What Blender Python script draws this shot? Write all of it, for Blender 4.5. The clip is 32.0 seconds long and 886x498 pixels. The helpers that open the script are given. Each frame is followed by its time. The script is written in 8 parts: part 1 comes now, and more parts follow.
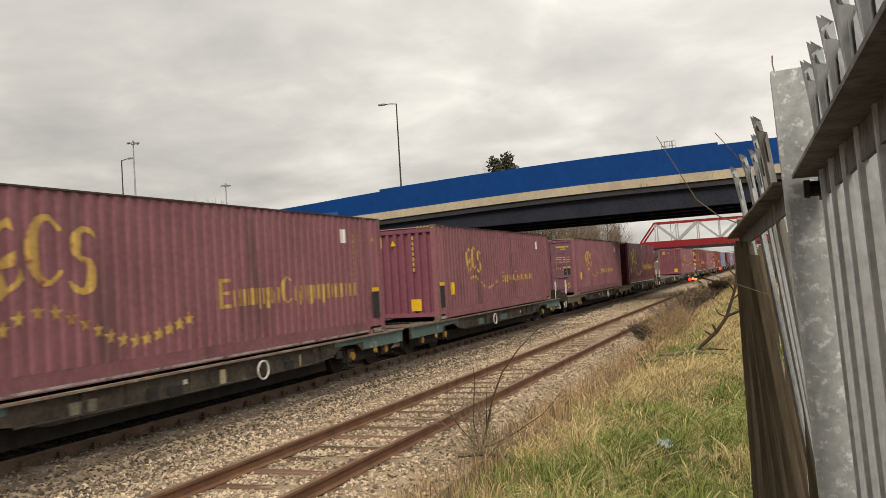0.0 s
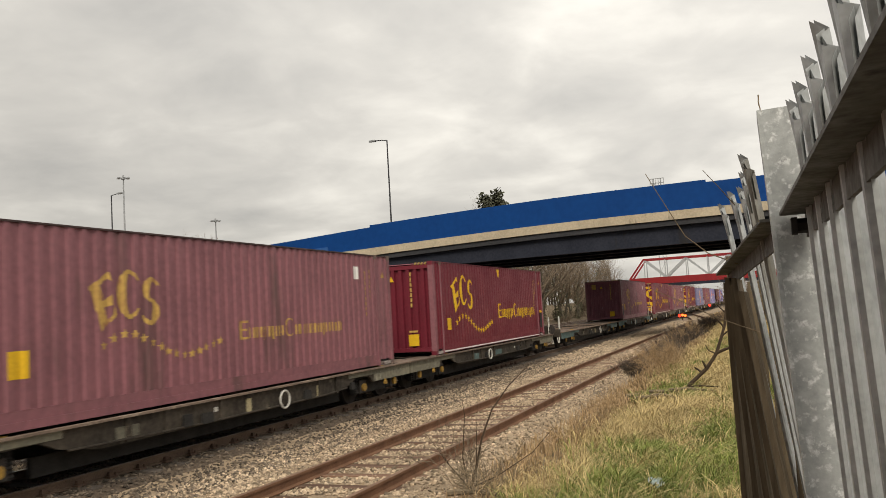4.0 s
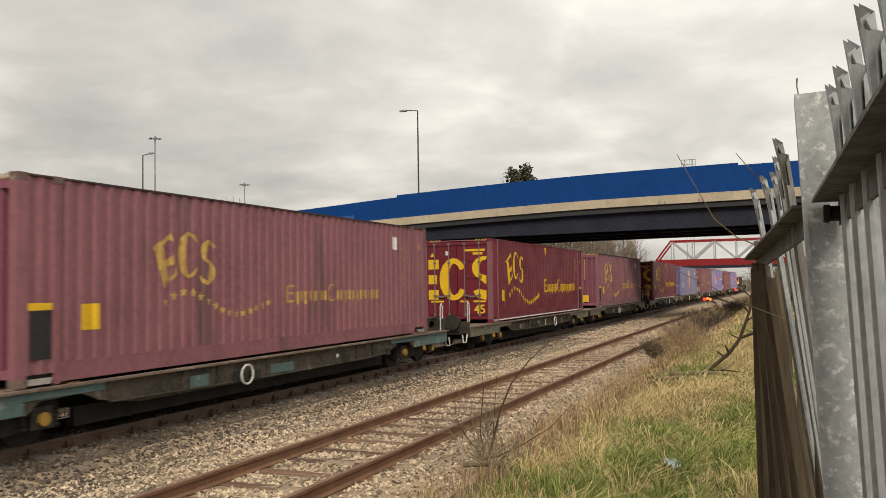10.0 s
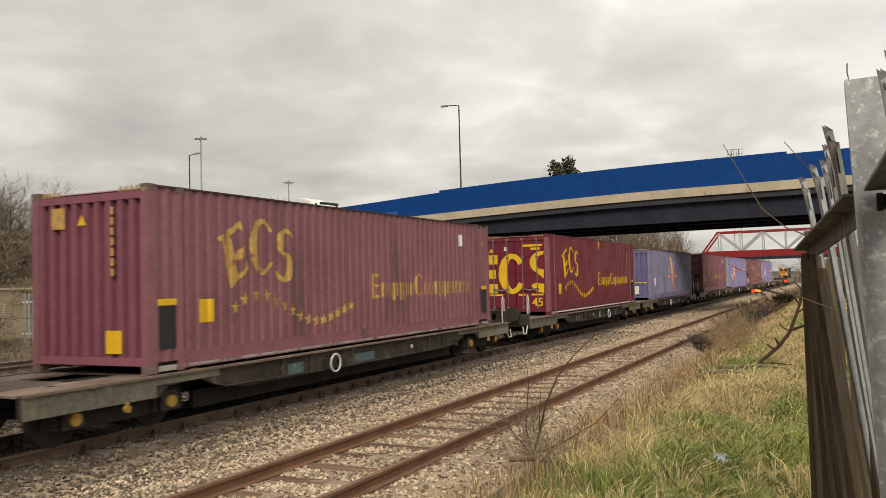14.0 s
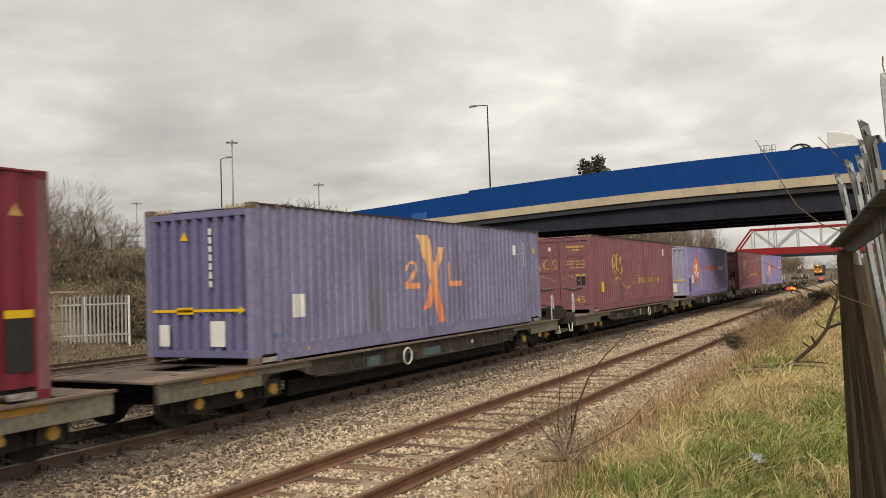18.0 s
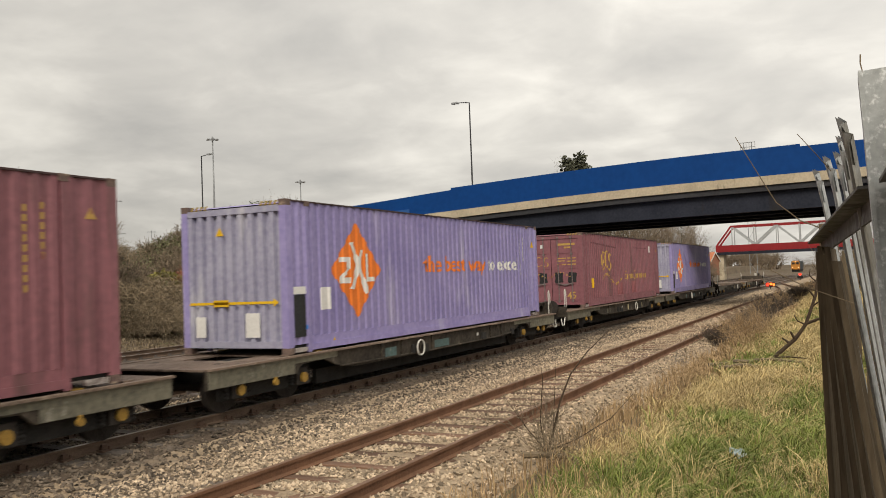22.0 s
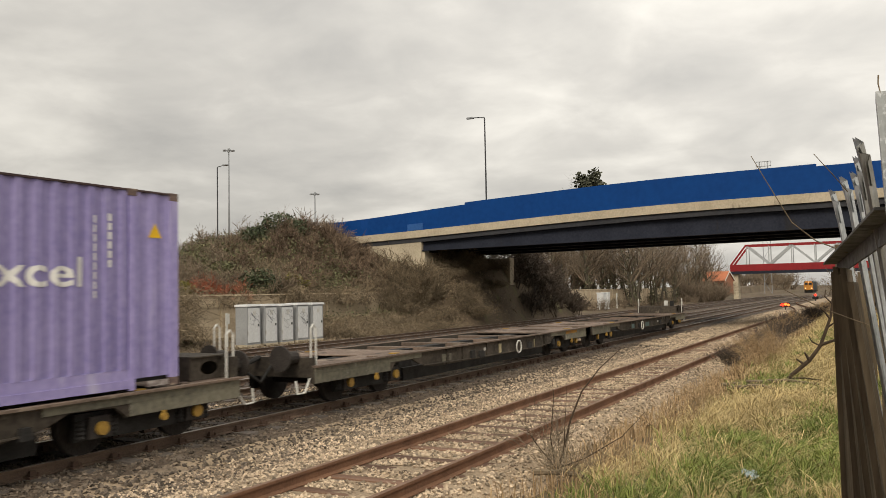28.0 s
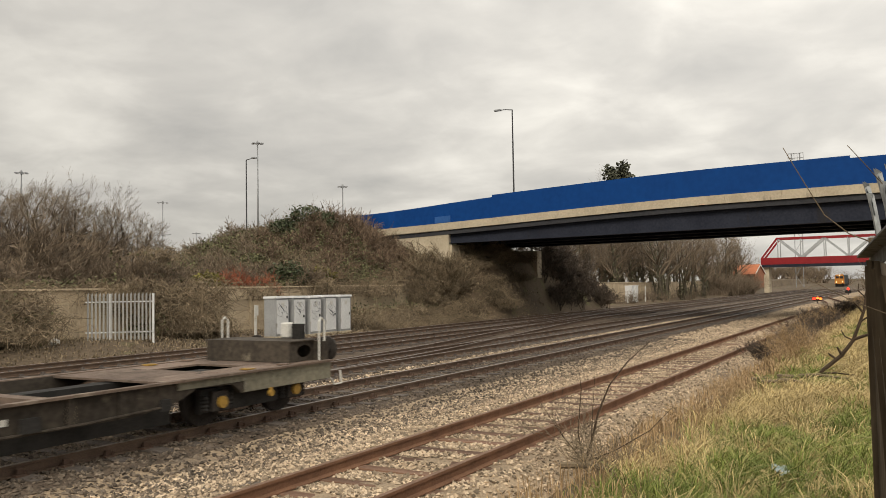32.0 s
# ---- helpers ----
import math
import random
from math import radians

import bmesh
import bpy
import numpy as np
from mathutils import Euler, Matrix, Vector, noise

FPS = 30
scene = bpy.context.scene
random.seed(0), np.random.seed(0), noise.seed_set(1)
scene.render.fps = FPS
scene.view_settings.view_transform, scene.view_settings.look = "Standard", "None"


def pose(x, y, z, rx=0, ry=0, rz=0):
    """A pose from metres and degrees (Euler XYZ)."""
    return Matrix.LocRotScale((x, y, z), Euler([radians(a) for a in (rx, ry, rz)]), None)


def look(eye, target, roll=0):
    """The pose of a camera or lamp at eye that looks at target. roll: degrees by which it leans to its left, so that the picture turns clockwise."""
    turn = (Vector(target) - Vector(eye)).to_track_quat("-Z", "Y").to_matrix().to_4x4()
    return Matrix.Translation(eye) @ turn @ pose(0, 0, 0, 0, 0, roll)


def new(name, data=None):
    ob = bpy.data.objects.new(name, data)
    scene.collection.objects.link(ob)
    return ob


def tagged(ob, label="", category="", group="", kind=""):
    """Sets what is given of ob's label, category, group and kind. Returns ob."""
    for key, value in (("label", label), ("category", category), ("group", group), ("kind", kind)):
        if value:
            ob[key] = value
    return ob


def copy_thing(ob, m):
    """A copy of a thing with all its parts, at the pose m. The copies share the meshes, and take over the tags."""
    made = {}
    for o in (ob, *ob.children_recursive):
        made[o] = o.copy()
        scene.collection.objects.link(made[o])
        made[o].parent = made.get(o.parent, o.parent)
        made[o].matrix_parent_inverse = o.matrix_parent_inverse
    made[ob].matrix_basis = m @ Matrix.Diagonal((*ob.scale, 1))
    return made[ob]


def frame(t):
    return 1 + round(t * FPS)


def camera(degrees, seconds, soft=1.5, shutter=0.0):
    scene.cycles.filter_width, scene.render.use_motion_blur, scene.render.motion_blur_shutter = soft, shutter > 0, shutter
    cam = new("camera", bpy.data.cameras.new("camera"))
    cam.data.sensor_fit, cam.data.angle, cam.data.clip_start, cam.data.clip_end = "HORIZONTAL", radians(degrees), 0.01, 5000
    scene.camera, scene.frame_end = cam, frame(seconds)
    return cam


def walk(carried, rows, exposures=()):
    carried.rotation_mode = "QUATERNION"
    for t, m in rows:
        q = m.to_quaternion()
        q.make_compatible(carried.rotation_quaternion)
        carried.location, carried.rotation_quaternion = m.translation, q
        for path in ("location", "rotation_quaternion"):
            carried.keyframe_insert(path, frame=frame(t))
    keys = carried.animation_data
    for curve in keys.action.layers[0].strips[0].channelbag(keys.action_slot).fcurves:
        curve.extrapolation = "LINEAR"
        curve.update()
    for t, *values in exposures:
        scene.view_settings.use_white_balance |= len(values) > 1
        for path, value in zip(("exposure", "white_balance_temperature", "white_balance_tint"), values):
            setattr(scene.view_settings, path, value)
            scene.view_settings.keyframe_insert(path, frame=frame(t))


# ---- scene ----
cam = camera(56.1, 32.0, soft=0.7, shutter=0.25)
# seconds, x, y, z, yaw, pitch, roll of the hand-held camera
PATH = [
    (0.0, 0.000, 0.000, 2.150, 21.79, 1.93, 3.46),
    (0.5, 0.000, 0.000, 2.150, 21.24, 1.97, 2.76),
    (1.0, 0.000, 0.000, 2.150, 20.68, 1.75, 1.96),
    (1.5, 0.000, 0.000, 2.150, 21.21, 1.69, 2.01),
    (2.0, 0.000, 0.000, 2.150, 21.44, 1.22, 1.81),
    (2.5, 0.000, 0.000, 2.150, 21.58, 1.78, 1.90),
    (3.0, 0.000, 0.000, 2.150, 21.59, 2.95, 2.98),
    (3.5, 0.000, 0.000, 2.150, 21.53, 4.31, 3.52),
    (4.0, 0.000, 0.000, 2.150, 21.09, 4.36, 3.34),
    (4.5, 0.000, 0.000, 2.150, 21.41, 2.95, 2.75),
    (6.5, 0.000, 0.000, 2.150, 22.12, 3.08, 2.23),
    (7.0, 0.000, 0.000, 2.150, 23.34, 2.32, 2.34),
    (7.5, 0.000, 0.000, 2.150, 23.88, 1.71, 1.75),
    (8.0, 0.000, 0.000, 2.150, 23.42, 1.87, 1.05),
    (8.5, 0.000, 0.000, 2.150, 23.32, 2.46, 0.80),
    (9.0, 0.000, 0.000, 2.150, 23.30, 2.58, 1.05),
    (9.5, 0.000, 0.000, 2.150, 22.85, 2.52, 1.07),
    (10.0, 0.000, 0.000, 2.150, 22.71, 2.52, 0.83),
    (10.5, 0.000, 0.000, 2.150, 23.57, 3.03, 0.91),
    (11.0, 0.000, 0.000, 2.150, 24.08, 2.94, 0.99),
    (11.5, 0.000, 0.000, 2.150, 24.07, 3.55, 1.07),
    (12.0, 0.000, 0.000, 2.150, 24.34, 3.93, 1.31),
    (12.5, 0.000, 0.000, 2.150, 24.57, 2.46, 1.67),
    (13.0, 0.000, 0.000, 2.150, 24.36, 2.60, 1.44),
    (13.5, 0.000, 0.000, 2.150, 24.53, 3.31, 1.43),
    (14.0, 0.000, 0.000, 2.150, 25.71, 2.23, 1.48),
    (14.5, 0.000, 0.000, 2.150, 26.41, 2.55, 1.62),
    (16.5, 0.000, 0.000, 2.150, 27.63, 2.49, 1.80),
    (17.0, 0.000, 0.000, 2.150, 27.90, 2.27, 1.84),
    (17.5, 0.000, 0.000, 2.150, 27.84, 2.35, 1.70),
    (18.0, 0.000, 0.000, 2.150, 27.79, 2.32, 1.97),
    (18.5, 0.000, 0.000, 2.150, 27.00, 1.27, 2.17),
    (19.0, 0.000, 0.000, 2.150, 24.80, 0.62, 1.70),
    (19.5, 0.000, 0.000, 2.150, 24.04, 0.38, 1.64),
    (20.0, 0.000, 0.000, 2.150, 23.93, 0.48, 1.76),
    (20.5, 0.000, 0.000, 2.150, 23.82, 0.83, 1.77),
    (21.0, 0.000, 0.000, 2.150, 25.03, 1.10, 2.23),
    (21.5, 0.000, 0.000, 2.150, 26.38, 1.28, 2.63),
    (22.0, 0.000, 0.000, 2.150, 26.58, 2.08, 2.16),
    (22.5, 0.000, 0.000, 2.150, 27.16, 4.11, 2.09),
    (23.0, 0.000, 0.000, 2.150, 27.58, 3.72, 2.32),
    (23.5, 0.000, 0.000, 2.150, 27.41, 3.46, 2.45),
    (24.0, 0.000, 0.000, 2.150, 27.30, 3.49, 2.37),
    (24.5, 0.000, 0.000, 2.150, 27.33, 3.53, 2.43),
    (25.0, 0.000, 0.000, 2.150, 27.33, 3.59, 2.43),
    (25.5, 0.000, 0.000, 2.150, 27.18, 3.33, 2.45),
    (27.5, 0.000, 0.000, 2.150, 27.51, 2.75, 1.27),
    (28.0, 0.000, 0.000, 2.150, 27.43, 3.08, 1.14),
    (28.5, 0.000, 0.000, 2.150, 27.53, 3.27, 1.37),
    (29.0, 0.000, 0.000, 2.150, 27.78, 3.34, 1.33),
    (29.5, 0.000, 0.000, 2.150, 28.27, 3.31, 1.43),
    (30.0, 0.000, 0.000, 2.150, 28.32, 3.29, 1.34),
    (30.5, 0.000, 0.000, 2.150, 28.51, 3.44, 1.40),
    (31.0, 0.000, 0.000, 2.150, 29.27, 3.73, 1.61),
    (31.5, 0.000, 0.000, 2.150, 29.31, 3.42, 1.41),
    (32.0, 0.000, 0.000, 2.150, 29.30, 2.60, 0.96),
]
walk(cam, [(t, pose(x, y, z, 90 + p, r, a)) for t, x, y, z, a, p, r in PATH], [(0, 0.40, 7150, 9), (22, 0.40, 7150, 9), (23, 0.26, 7150, 9), (24, 0.37, 7150, 9), (25.5, 0.39, 7150, 9), (32, 0.40, 7150, 9)])

# ---- world and sun ----
world = bpy.data.worlds.new("overcast")
scene.world = world
world.use_nodes = True
wn, wl = world.node_tree.nodes, world.node_tree.links
wn.clear()


def wnode(kind, **values):
    n = wn.new(kind)
    for k, v in values.items():
        n.inputs[k].default_value = v
    return n


sky = wn.new("ShaderNodeTexSky")
sky.sky_type, sky.sun_disc = "NISHITA", False
sky.sun_elevation, sky.sun_rotation = radians(40), radians(160)
geo = wn.new("ShaderNodeTexCoord")
sep = wn.new("ShaderNodeSeparateXYZ")
wl.new(geo.outputs["Generated"], sep.inputs[0])


def wmath(op, a, b=None, clamp=False):
    n = wn.new("ShaderNodeMath")
    n.operation, n.use_clamp = op, clamp
    for i, v in enumerate((a, b)):
        if v is None:
            continue
        if isinstance(v, (int, float)):
            n.inputs[i].default_value = v
        else:
            wl.new(v, n.inputs[i])
    return n.outputs[0]


# cloud sheet: the view ray meets a flat layer overhead
lift = wmath("ADD", wmath("MAXIMUM", sep.outputs[2], 0.0), 0.22)
comb = wn.new("ShaderNodeCombineXYZ")
wl.new(wmath("DIVIDE", sep.outputs[0], lift), comb.inputs[0])
wl.new(wmath("DIVIDE", sep.outputs[1], lift), comb.inputs[1])
big = wnode("ShaderNodeTexNoise", Scale=1.15, Detail=5.0, Roughness=0.5, Distortion=0.35)
small = wnode("ShaderNodeTexNoise", Scale=3.4, Detail=6.0, Roughness=0.55, Distortion=0.3)
wl.new(comb.outputs[0], big.inputs["Vector"])
wl.new(comb.outputs[0], small.inputs["Vector"])
# an overcast vault is brighter overhead than at the skyline
vault = wmath("ADD", wmath("MULTIPLY", wmath("MAXIMUM", sep.outputs[2], 0.0), 0.95), 0.70)
side_on = wmath("ADD", wmath("MULTIPLY", sep.outputs[0], 0.24), wmath("MULTIPLY", sep.outputs[1], 0.27))
vault = wmath("MULTIPLY", vault, wmath("ADD", side_on, 0.845))
cover = wmath("ADD", wmath("MULTIPLY", big.outputs[0], 0.68), wmath("MULTIPLY", small.outputs[0], 0.32))
ramp = wn.new("ShaderNodeValToRGB")
for pos, col in ((0.34, (0.44, 0.445, 0.455, 1)), (0.50, (0.60, 0.60, 0.60, 1)), (0.66, (0.84, 0.84, 0.83, 1))):
    e = ramp.color_ramp.elements.new(pos)
    e.color = col
ramp.color_ramp.elements.remove(ramp.color_ramp.elements[-1])
ramp.color_ramp.elements.remove(ramp.color_ramp.elements[0])
wl.new(cover, ramp.inputs[0])
skydim = wn.new("ShaderNodeMix")
skydim.data_type = "RGBA"
skydim.inputs[0].default_value = 0.97
skb = wn.new("ShaderNodeVectorMath")
skb.operation = "SCALE"
skb.inputs["Scale"].default_value = 0.1
wl.new(sky.outputs[0], skb.inputs[0])
wl.new(skb.outputs[0], skydim.inputs[6])
wl.new(ramp.outputs[0], skydim.inputs[7])
bg = wnode("ShaderNodeBackground", Strength=1.0)
wl.new(skydim.outputs[2], bg.inputs[0])
wl.new(vault, bg.inputs[1])
wout = wn.new("ShaderNodeOutputWorld")
wl.new(bg.outputs[0], wout.inputs[0])

sun_data = bpy.data.lights.new("sun", "SUN")
sun_data.energy, sun_data.angle, sun_data.color = 1.6, radians(25), (1.0, 0.95, 0.88)
sun = new("sun", sun_data)
sun.matrix_world = look((25, -45, 60), (0, 25, 0))


# ---- materials ----
def material(name, c1, c2=None, rough=0.8, metal=0.0, scale=3.0, fine=40.0, bump=0.0, bump_scale=None, spots=None, spot_scale=1.2,
             spot_at=0.62, stretch=(1, 1, 1), island=0.0, objects=0.0, coords="Object", spec=0.3, streak=0.0):
    """A surface of two colours mixed at two scales, with stains, fine relief and a little change from piece to piece."""
    m = bpy.data.materials.new(name)
    m.use_nodes = True
    n, l = m.node_tree.nodes, m.node_tree.links
    b = n["Principled BSDF"]
    b.inputs["Roughness"].default_value, b.inputs["Metallic"].default_value = rough, metal
    b.inputs["Specular IOR Level"].default_value = spec
    tc = n.new("ShaderNodeTexCoord")
    if coords == "World":
        tc = n.new("ShaderNodeNewGeometry")
        vec = tc.outputs["Position"]
    else:
        vec = tc.outputs[coords]
    mp = n.new("ShaderNodeMapping")
    mp.inputs["Scale"].default_value = stretch
    l.new(vec, mp.inputs[0])
    a = n.new("ShaderNodeTexNoise")
    a.inputs["Scale"].default_value, a.inputs["Detail"].default_value = scale, 5.0
    f = n.new("ShaderNodeTexNoise")
    f.inputs["Scale"].default_value, f.inputs["Detail"].default_value = fine, 3.0
    l.new(mp.outputs[0], a.inputs["Vector"])
    l.new(mp.outputs[0], f.inputs["Vector"])
    add = n.new("ShaderNodeMath")
    add.operation = "ADD"
    l.new(a.outputs[0], add.inputs[0])
    l.new(f.outputs[0], add.inputs[1])
    rng = n.new("ShaderNodeMapRange")
    rng.inputs[1].default_value, rng.inputs[2].default_value = 0.72, 1.28
    l.new(add.outputs[0], rng.inputs[0])
    fac = rng.outputs[0]
    mix = n.new("ShaderNodeMix")
    mix.data_type = "RGBA"
    c2 = c2 or tuple(v * 0.72 for v in c1)
    mix.inputs[6].default_value, mix.inputs[7].default_value = (*c1, 1), (*c2, 1)
    l.new(fac, mix.inputs[0])
    col = mix.outputs[2]
    if spots:
        s = n.new("ShaderNodeTexNoise")
        s.inputs["Scale"].default_value, s.inputs["Detail"].default_value, s.inputs["Roughness"].default_value = spot_scale, 6.0, 0.65
        sm = n.new("ShaderNodeMapping")
        sm.inputs["Location"].default_value = (7.3, 2.1, 4.4)
        sm.inputs["Scale"].default_value = (1, 1, 0.25) if streak else stretch
        l.new(vec, sm.inputs[0])
        l.new(sm.outputs[0], s.inputs["Vector"])
        sr = n.new("ShaderNodeMapRange")
        sr.inputs[1].default_value, sr.inputs[2].default_value = spot_at, spot_at + 0.12
        l.new(s.outputs[0], sr.inputs[0])
        m2 = n.new("ShaderNodeMix")
        m2.data_type = "RGBA"
        m2.inputs[7].default_value = (*spots, 1)
        l.new(sr.outputs[0], m2.inputs[0])
        l.new(col, m2.inputs[6])
        col = m2.outputs[2]
    for amount, kind in ((island, "island"), (objects, "objects")):
        if amount:
            src = n.new("ShaderNodeNewGeometry" if kind == "island" else "ShaderNodeObjectInfo")
            out = src.outputs["Random Per Island" if kind == "island" else "Random"]
            vr = n.new("ShaderNodeMapRange")
            vr.inputs[3].default_value, vr.inputs[4].default_value = 1 - amount, 1 + amount
            l.new(out, vr.inputs[0])
            hsv = n.new("ShaderNodeHueSaturation")
            l.new(vr.outputs[0], hsv.inputs["Value"])
            l.new(col, hsv.inputs["Color"])
            col = hsv.outputs[0]
    l.new(col, b.inputs["Base Color"])
    rr = n.new("ShaderNodeMapRange")
    rr.inputs[3].default_value, rr.inputs[4].default_value = max(0.05, rough - 0.12), min(1, rough + 0.12)
    l.new(fac, rr.inputs[0])
    l.new(rr.outputs[0], b.inputs["Roughness"])
    if bump:
        bp = n.new("ShaderNodeBump")
        bp.inputs["Strength"].default_value, bp.inputs["Distance"].default_value = 1.0, bump
        bn = f
        if bump_scale:
            bn = n.new("ShaderNodeTexNoise")
            bn.inputs["Scale"].default_value, bn.inputs["Detail"].default_value = bump_scale, 4.0
            l.new(mp.outputs[0], bn.inputs["Vector"])
        l.new(bn.outputs[0], bp.inputs["Height"])
        l.new(bp.outputs[0], b.inputs["Normal"])
    return m


def glow(name, color, strength):
    m = bpy.data.materials.new(name)
    m.use_nodes = True
    b = m.node_tree.nodes["Principled BSDF"]
    b.inputs["Base Color"].default_value = (*color, 1)
    b.inputs["Emission Color"].default_value, b.inputs["Emission Strength"].default_value = (*color, 1), strength
    return m


M_SOIL = material("soil", (0.145, 0.105, 0.068), (0.08, 0.06, 0.04), 0.95, scale=0.35, fine=6, bump=0.05, bump_scale=9, spots=(0.13, 0.125, 0.055), spot_scale=0.5, spot_at=0.58, coords="World")
M_BALLAST = material("ballast", (0.44, 0.34, 0.23), (0.24, 0.18, 0.122), 0.95, scale=1.1, fine=24, bump=0.05, bump_scale=22, spots=(0.105, 0.09, 0.08), spot_scale=0.35, spot_at=0.56, coords="World")
M_DARKBALLAST = material("oily_ballast", (0.14, 0.102, 0.072), (0.065, 0.048, 0.036), 0.9, scale=1.1, fine=24, bump=0.05, bump_scale=22, spots=(0.20, 0.165, 0.135), spot_scale=0.5, spot_at=0.60, coords="World")
M_STONE = material("ballast_stone", (0.485, 0.385, 0.275), (0.27, 0.205, 0.143), 0.92, scale=0.7, fine=12, island=0.68, coords="World")
M_DARKSTONE = material("oily_stone", (0.165, 0.13, 0.098), (0.075, 0.060, 0.046), 0.85, scale=0.6, fine=12, island=0.65, coords="World")
M_RAILRUST = material("rusty_rail", (0.215, 0.11, 0.062), (0.12, 0.062, 0.038), 0.85, scale=2.5, fine=60, bump=0.002, coords="World")
M_RAILBROWN = material("grimy_running_rail", (0.15, 0.10, 0.07), (0.085, 0.057, 0.042), 0.85, scale=2.5, fine=60, bump=0.002, coords="World")
M_RAILTOP = material("worn_rail", (0.40, 0.36, 0.33), (0.25, 0.2, 0.17), 0.42, 0.8, scale=2, fine=30, coords="World")
M_RUSTTOP = material("dull_rail_head", (0.24, 0.145, 0.095), (0.15, 0.09, 0.06), 0.7, 0.2, scale=2, fine=30, coords="World")
M_TIMBER = material("timber_sleeper", (0.205, 0.118, 0.078), (0.115, 0.068, 0.046), 0.92, scale=2, fine=14, stretch=(0.35, 3, 3), bump=0.01, objects=0.3)
M_SLEEPER = material("concrete_sleeper", (0.12, 0.10, 0.085), (0.06, 0.05, 0.045), 0.92, scale=2, fine=18, bump=0.006, objects=0.25)
M_CHAIR = material("rail_chair", (0.105, 0.06, 0.04), (0.06, 0.04, 0.03), 0.85, scale=6, fine=50)
M_BLUE = material("blue_parapet", (0.0025, 0.056, 0.235), (0.0025, 0.046, 0.20), 0.6, scale=0.35, fine=3, bump=0.002, spots=(0.006, 0.062, 0.26), spot_scale=0.4, spot_at=0.6, coords="World", streak=1, spec=0.15)
M_CONCRETE = material("stained_concrete", (0.58, 0.50, 0.37), (0.42, 0.355, 0.26), 0.9, scale=0.8, fine=9, bump=0.008, spots=(0.155, 0.13, 0.10), spot_scale=1.3, spot_at=0.60, coords="World", streak=1)
M_WALL = material("tan_wall_concrete", (0.53, 0.43, 0.30), (0.38, 0.30, 0.205), 0.92, scale=0.9, fine=10, bump=0.006, spots=(0.20, 0.16, 0.115), spot_scale=1.4, spot_at=0.60, coords="World", streak=1, objects=0.12)
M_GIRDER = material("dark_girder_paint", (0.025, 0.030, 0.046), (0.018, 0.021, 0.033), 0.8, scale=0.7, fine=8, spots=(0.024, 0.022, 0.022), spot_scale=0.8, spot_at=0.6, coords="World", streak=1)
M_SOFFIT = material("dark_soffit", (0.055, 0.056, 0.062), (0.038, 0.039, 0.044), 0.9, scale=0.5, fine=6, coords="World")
M_REDSTEEL = material("red_steel", (0.30, 0.018, 0.022), (0.22, 0.014, 0.018), 0.55, scale=0.7, fine=6, coords="World")
M_GREYSTEEL = material("grey_steel", (0.45, 0.47, 0.48), (0.34, 0.36, 0.37), 0.55, scale=0.7, fine=6, coords="World")
M_GALV = material("galvanised_steel", (0.43, 0.45, 0.45), (0.31, 0.325, 0.325), 0.55, 0.25, scale=24, fine=80, bump=0.0006, spots=(0.68, 0.70, 0.70), spot_scale=46, spot_at=0.53, coords="World")
M_GALVPALE = material("weathered_pale", (0.47, 0.49, 0.495), (0.31, 0.325, 0.325), 0.55, 0.45, scale=8, fine=50, bump=0.0006, spots=(0.20, 0.19, 0.165), spot_scale=5, spot_at=0.55, coords="World", streak=1)
M_RAILANGLE = material("dirty_angle_rail", (0.16, 0.157, 0.148), (0.10, 0.098, 0.09), 0.7, 0.2, scale=14, fine=60, bump=0.001, spots=(0.045, 0.042, 0.036), spot_scale=12, spot_at=0.55, coords="World")
M_OLDWOOD = material("weathered_wood", (0.175, 0.135, 0.088), (0.075, 0.056, 0.036), 0.92, scale=9, fine=45, stretch=(1, 1, 0.12), bump=0.004, coords="World", spots=(0.085, 0.09, 0.05), spot_scale=5, spot_at=0.6)
M_POLE = material("dark_column_paint", (0.035, 0.036, 0.04), (0.025, 0.025, 0.028), 0.6, scale=1, fine=8)
M_MAST = material("grey_mast", (0.30, 0.31, 0.32), (0.24, 0.25, 0.26), 0.6, 0.4, scale=1, fine=8)
M_CABINET = material("pale_grey_cabinet", (0.70, 0.71, 0.705), (0.56, 0.565, 0.56), 0.6, scale=1.2, fine=14, spots=(0.30, 0.27, 0.22), spot_scale=2.2, spot_at=0.62, streak=1)
# cabinet bodies: side shading worked in as a darker grey than the doors
M_CABINETSIDE = material("grey_shaded_cabinet_side", (0.36, 0.37, 0.375), (0.27, 0.275, 0.275), 0.65, scale=1.2, fine=14, spots=(0.20, 0.18, 0.15), spot_scale=2.2, spot_at=0.6, streak=1)
M_INK = material("dark_graffiti", (0.13, 0.14, 0.165), rough=0.8)
M_DARK = material("black_grime_and_shade", (0.030, 0.028, 0.026), (0.018, 0.017, 0.016), 0.9, scale=4, fine=30)
M_WHITE = material("dirty_white", (0.66, 0.65, 0.61), (0.48, 0.47, 0.43), 0.7, scale=4, fine=30)



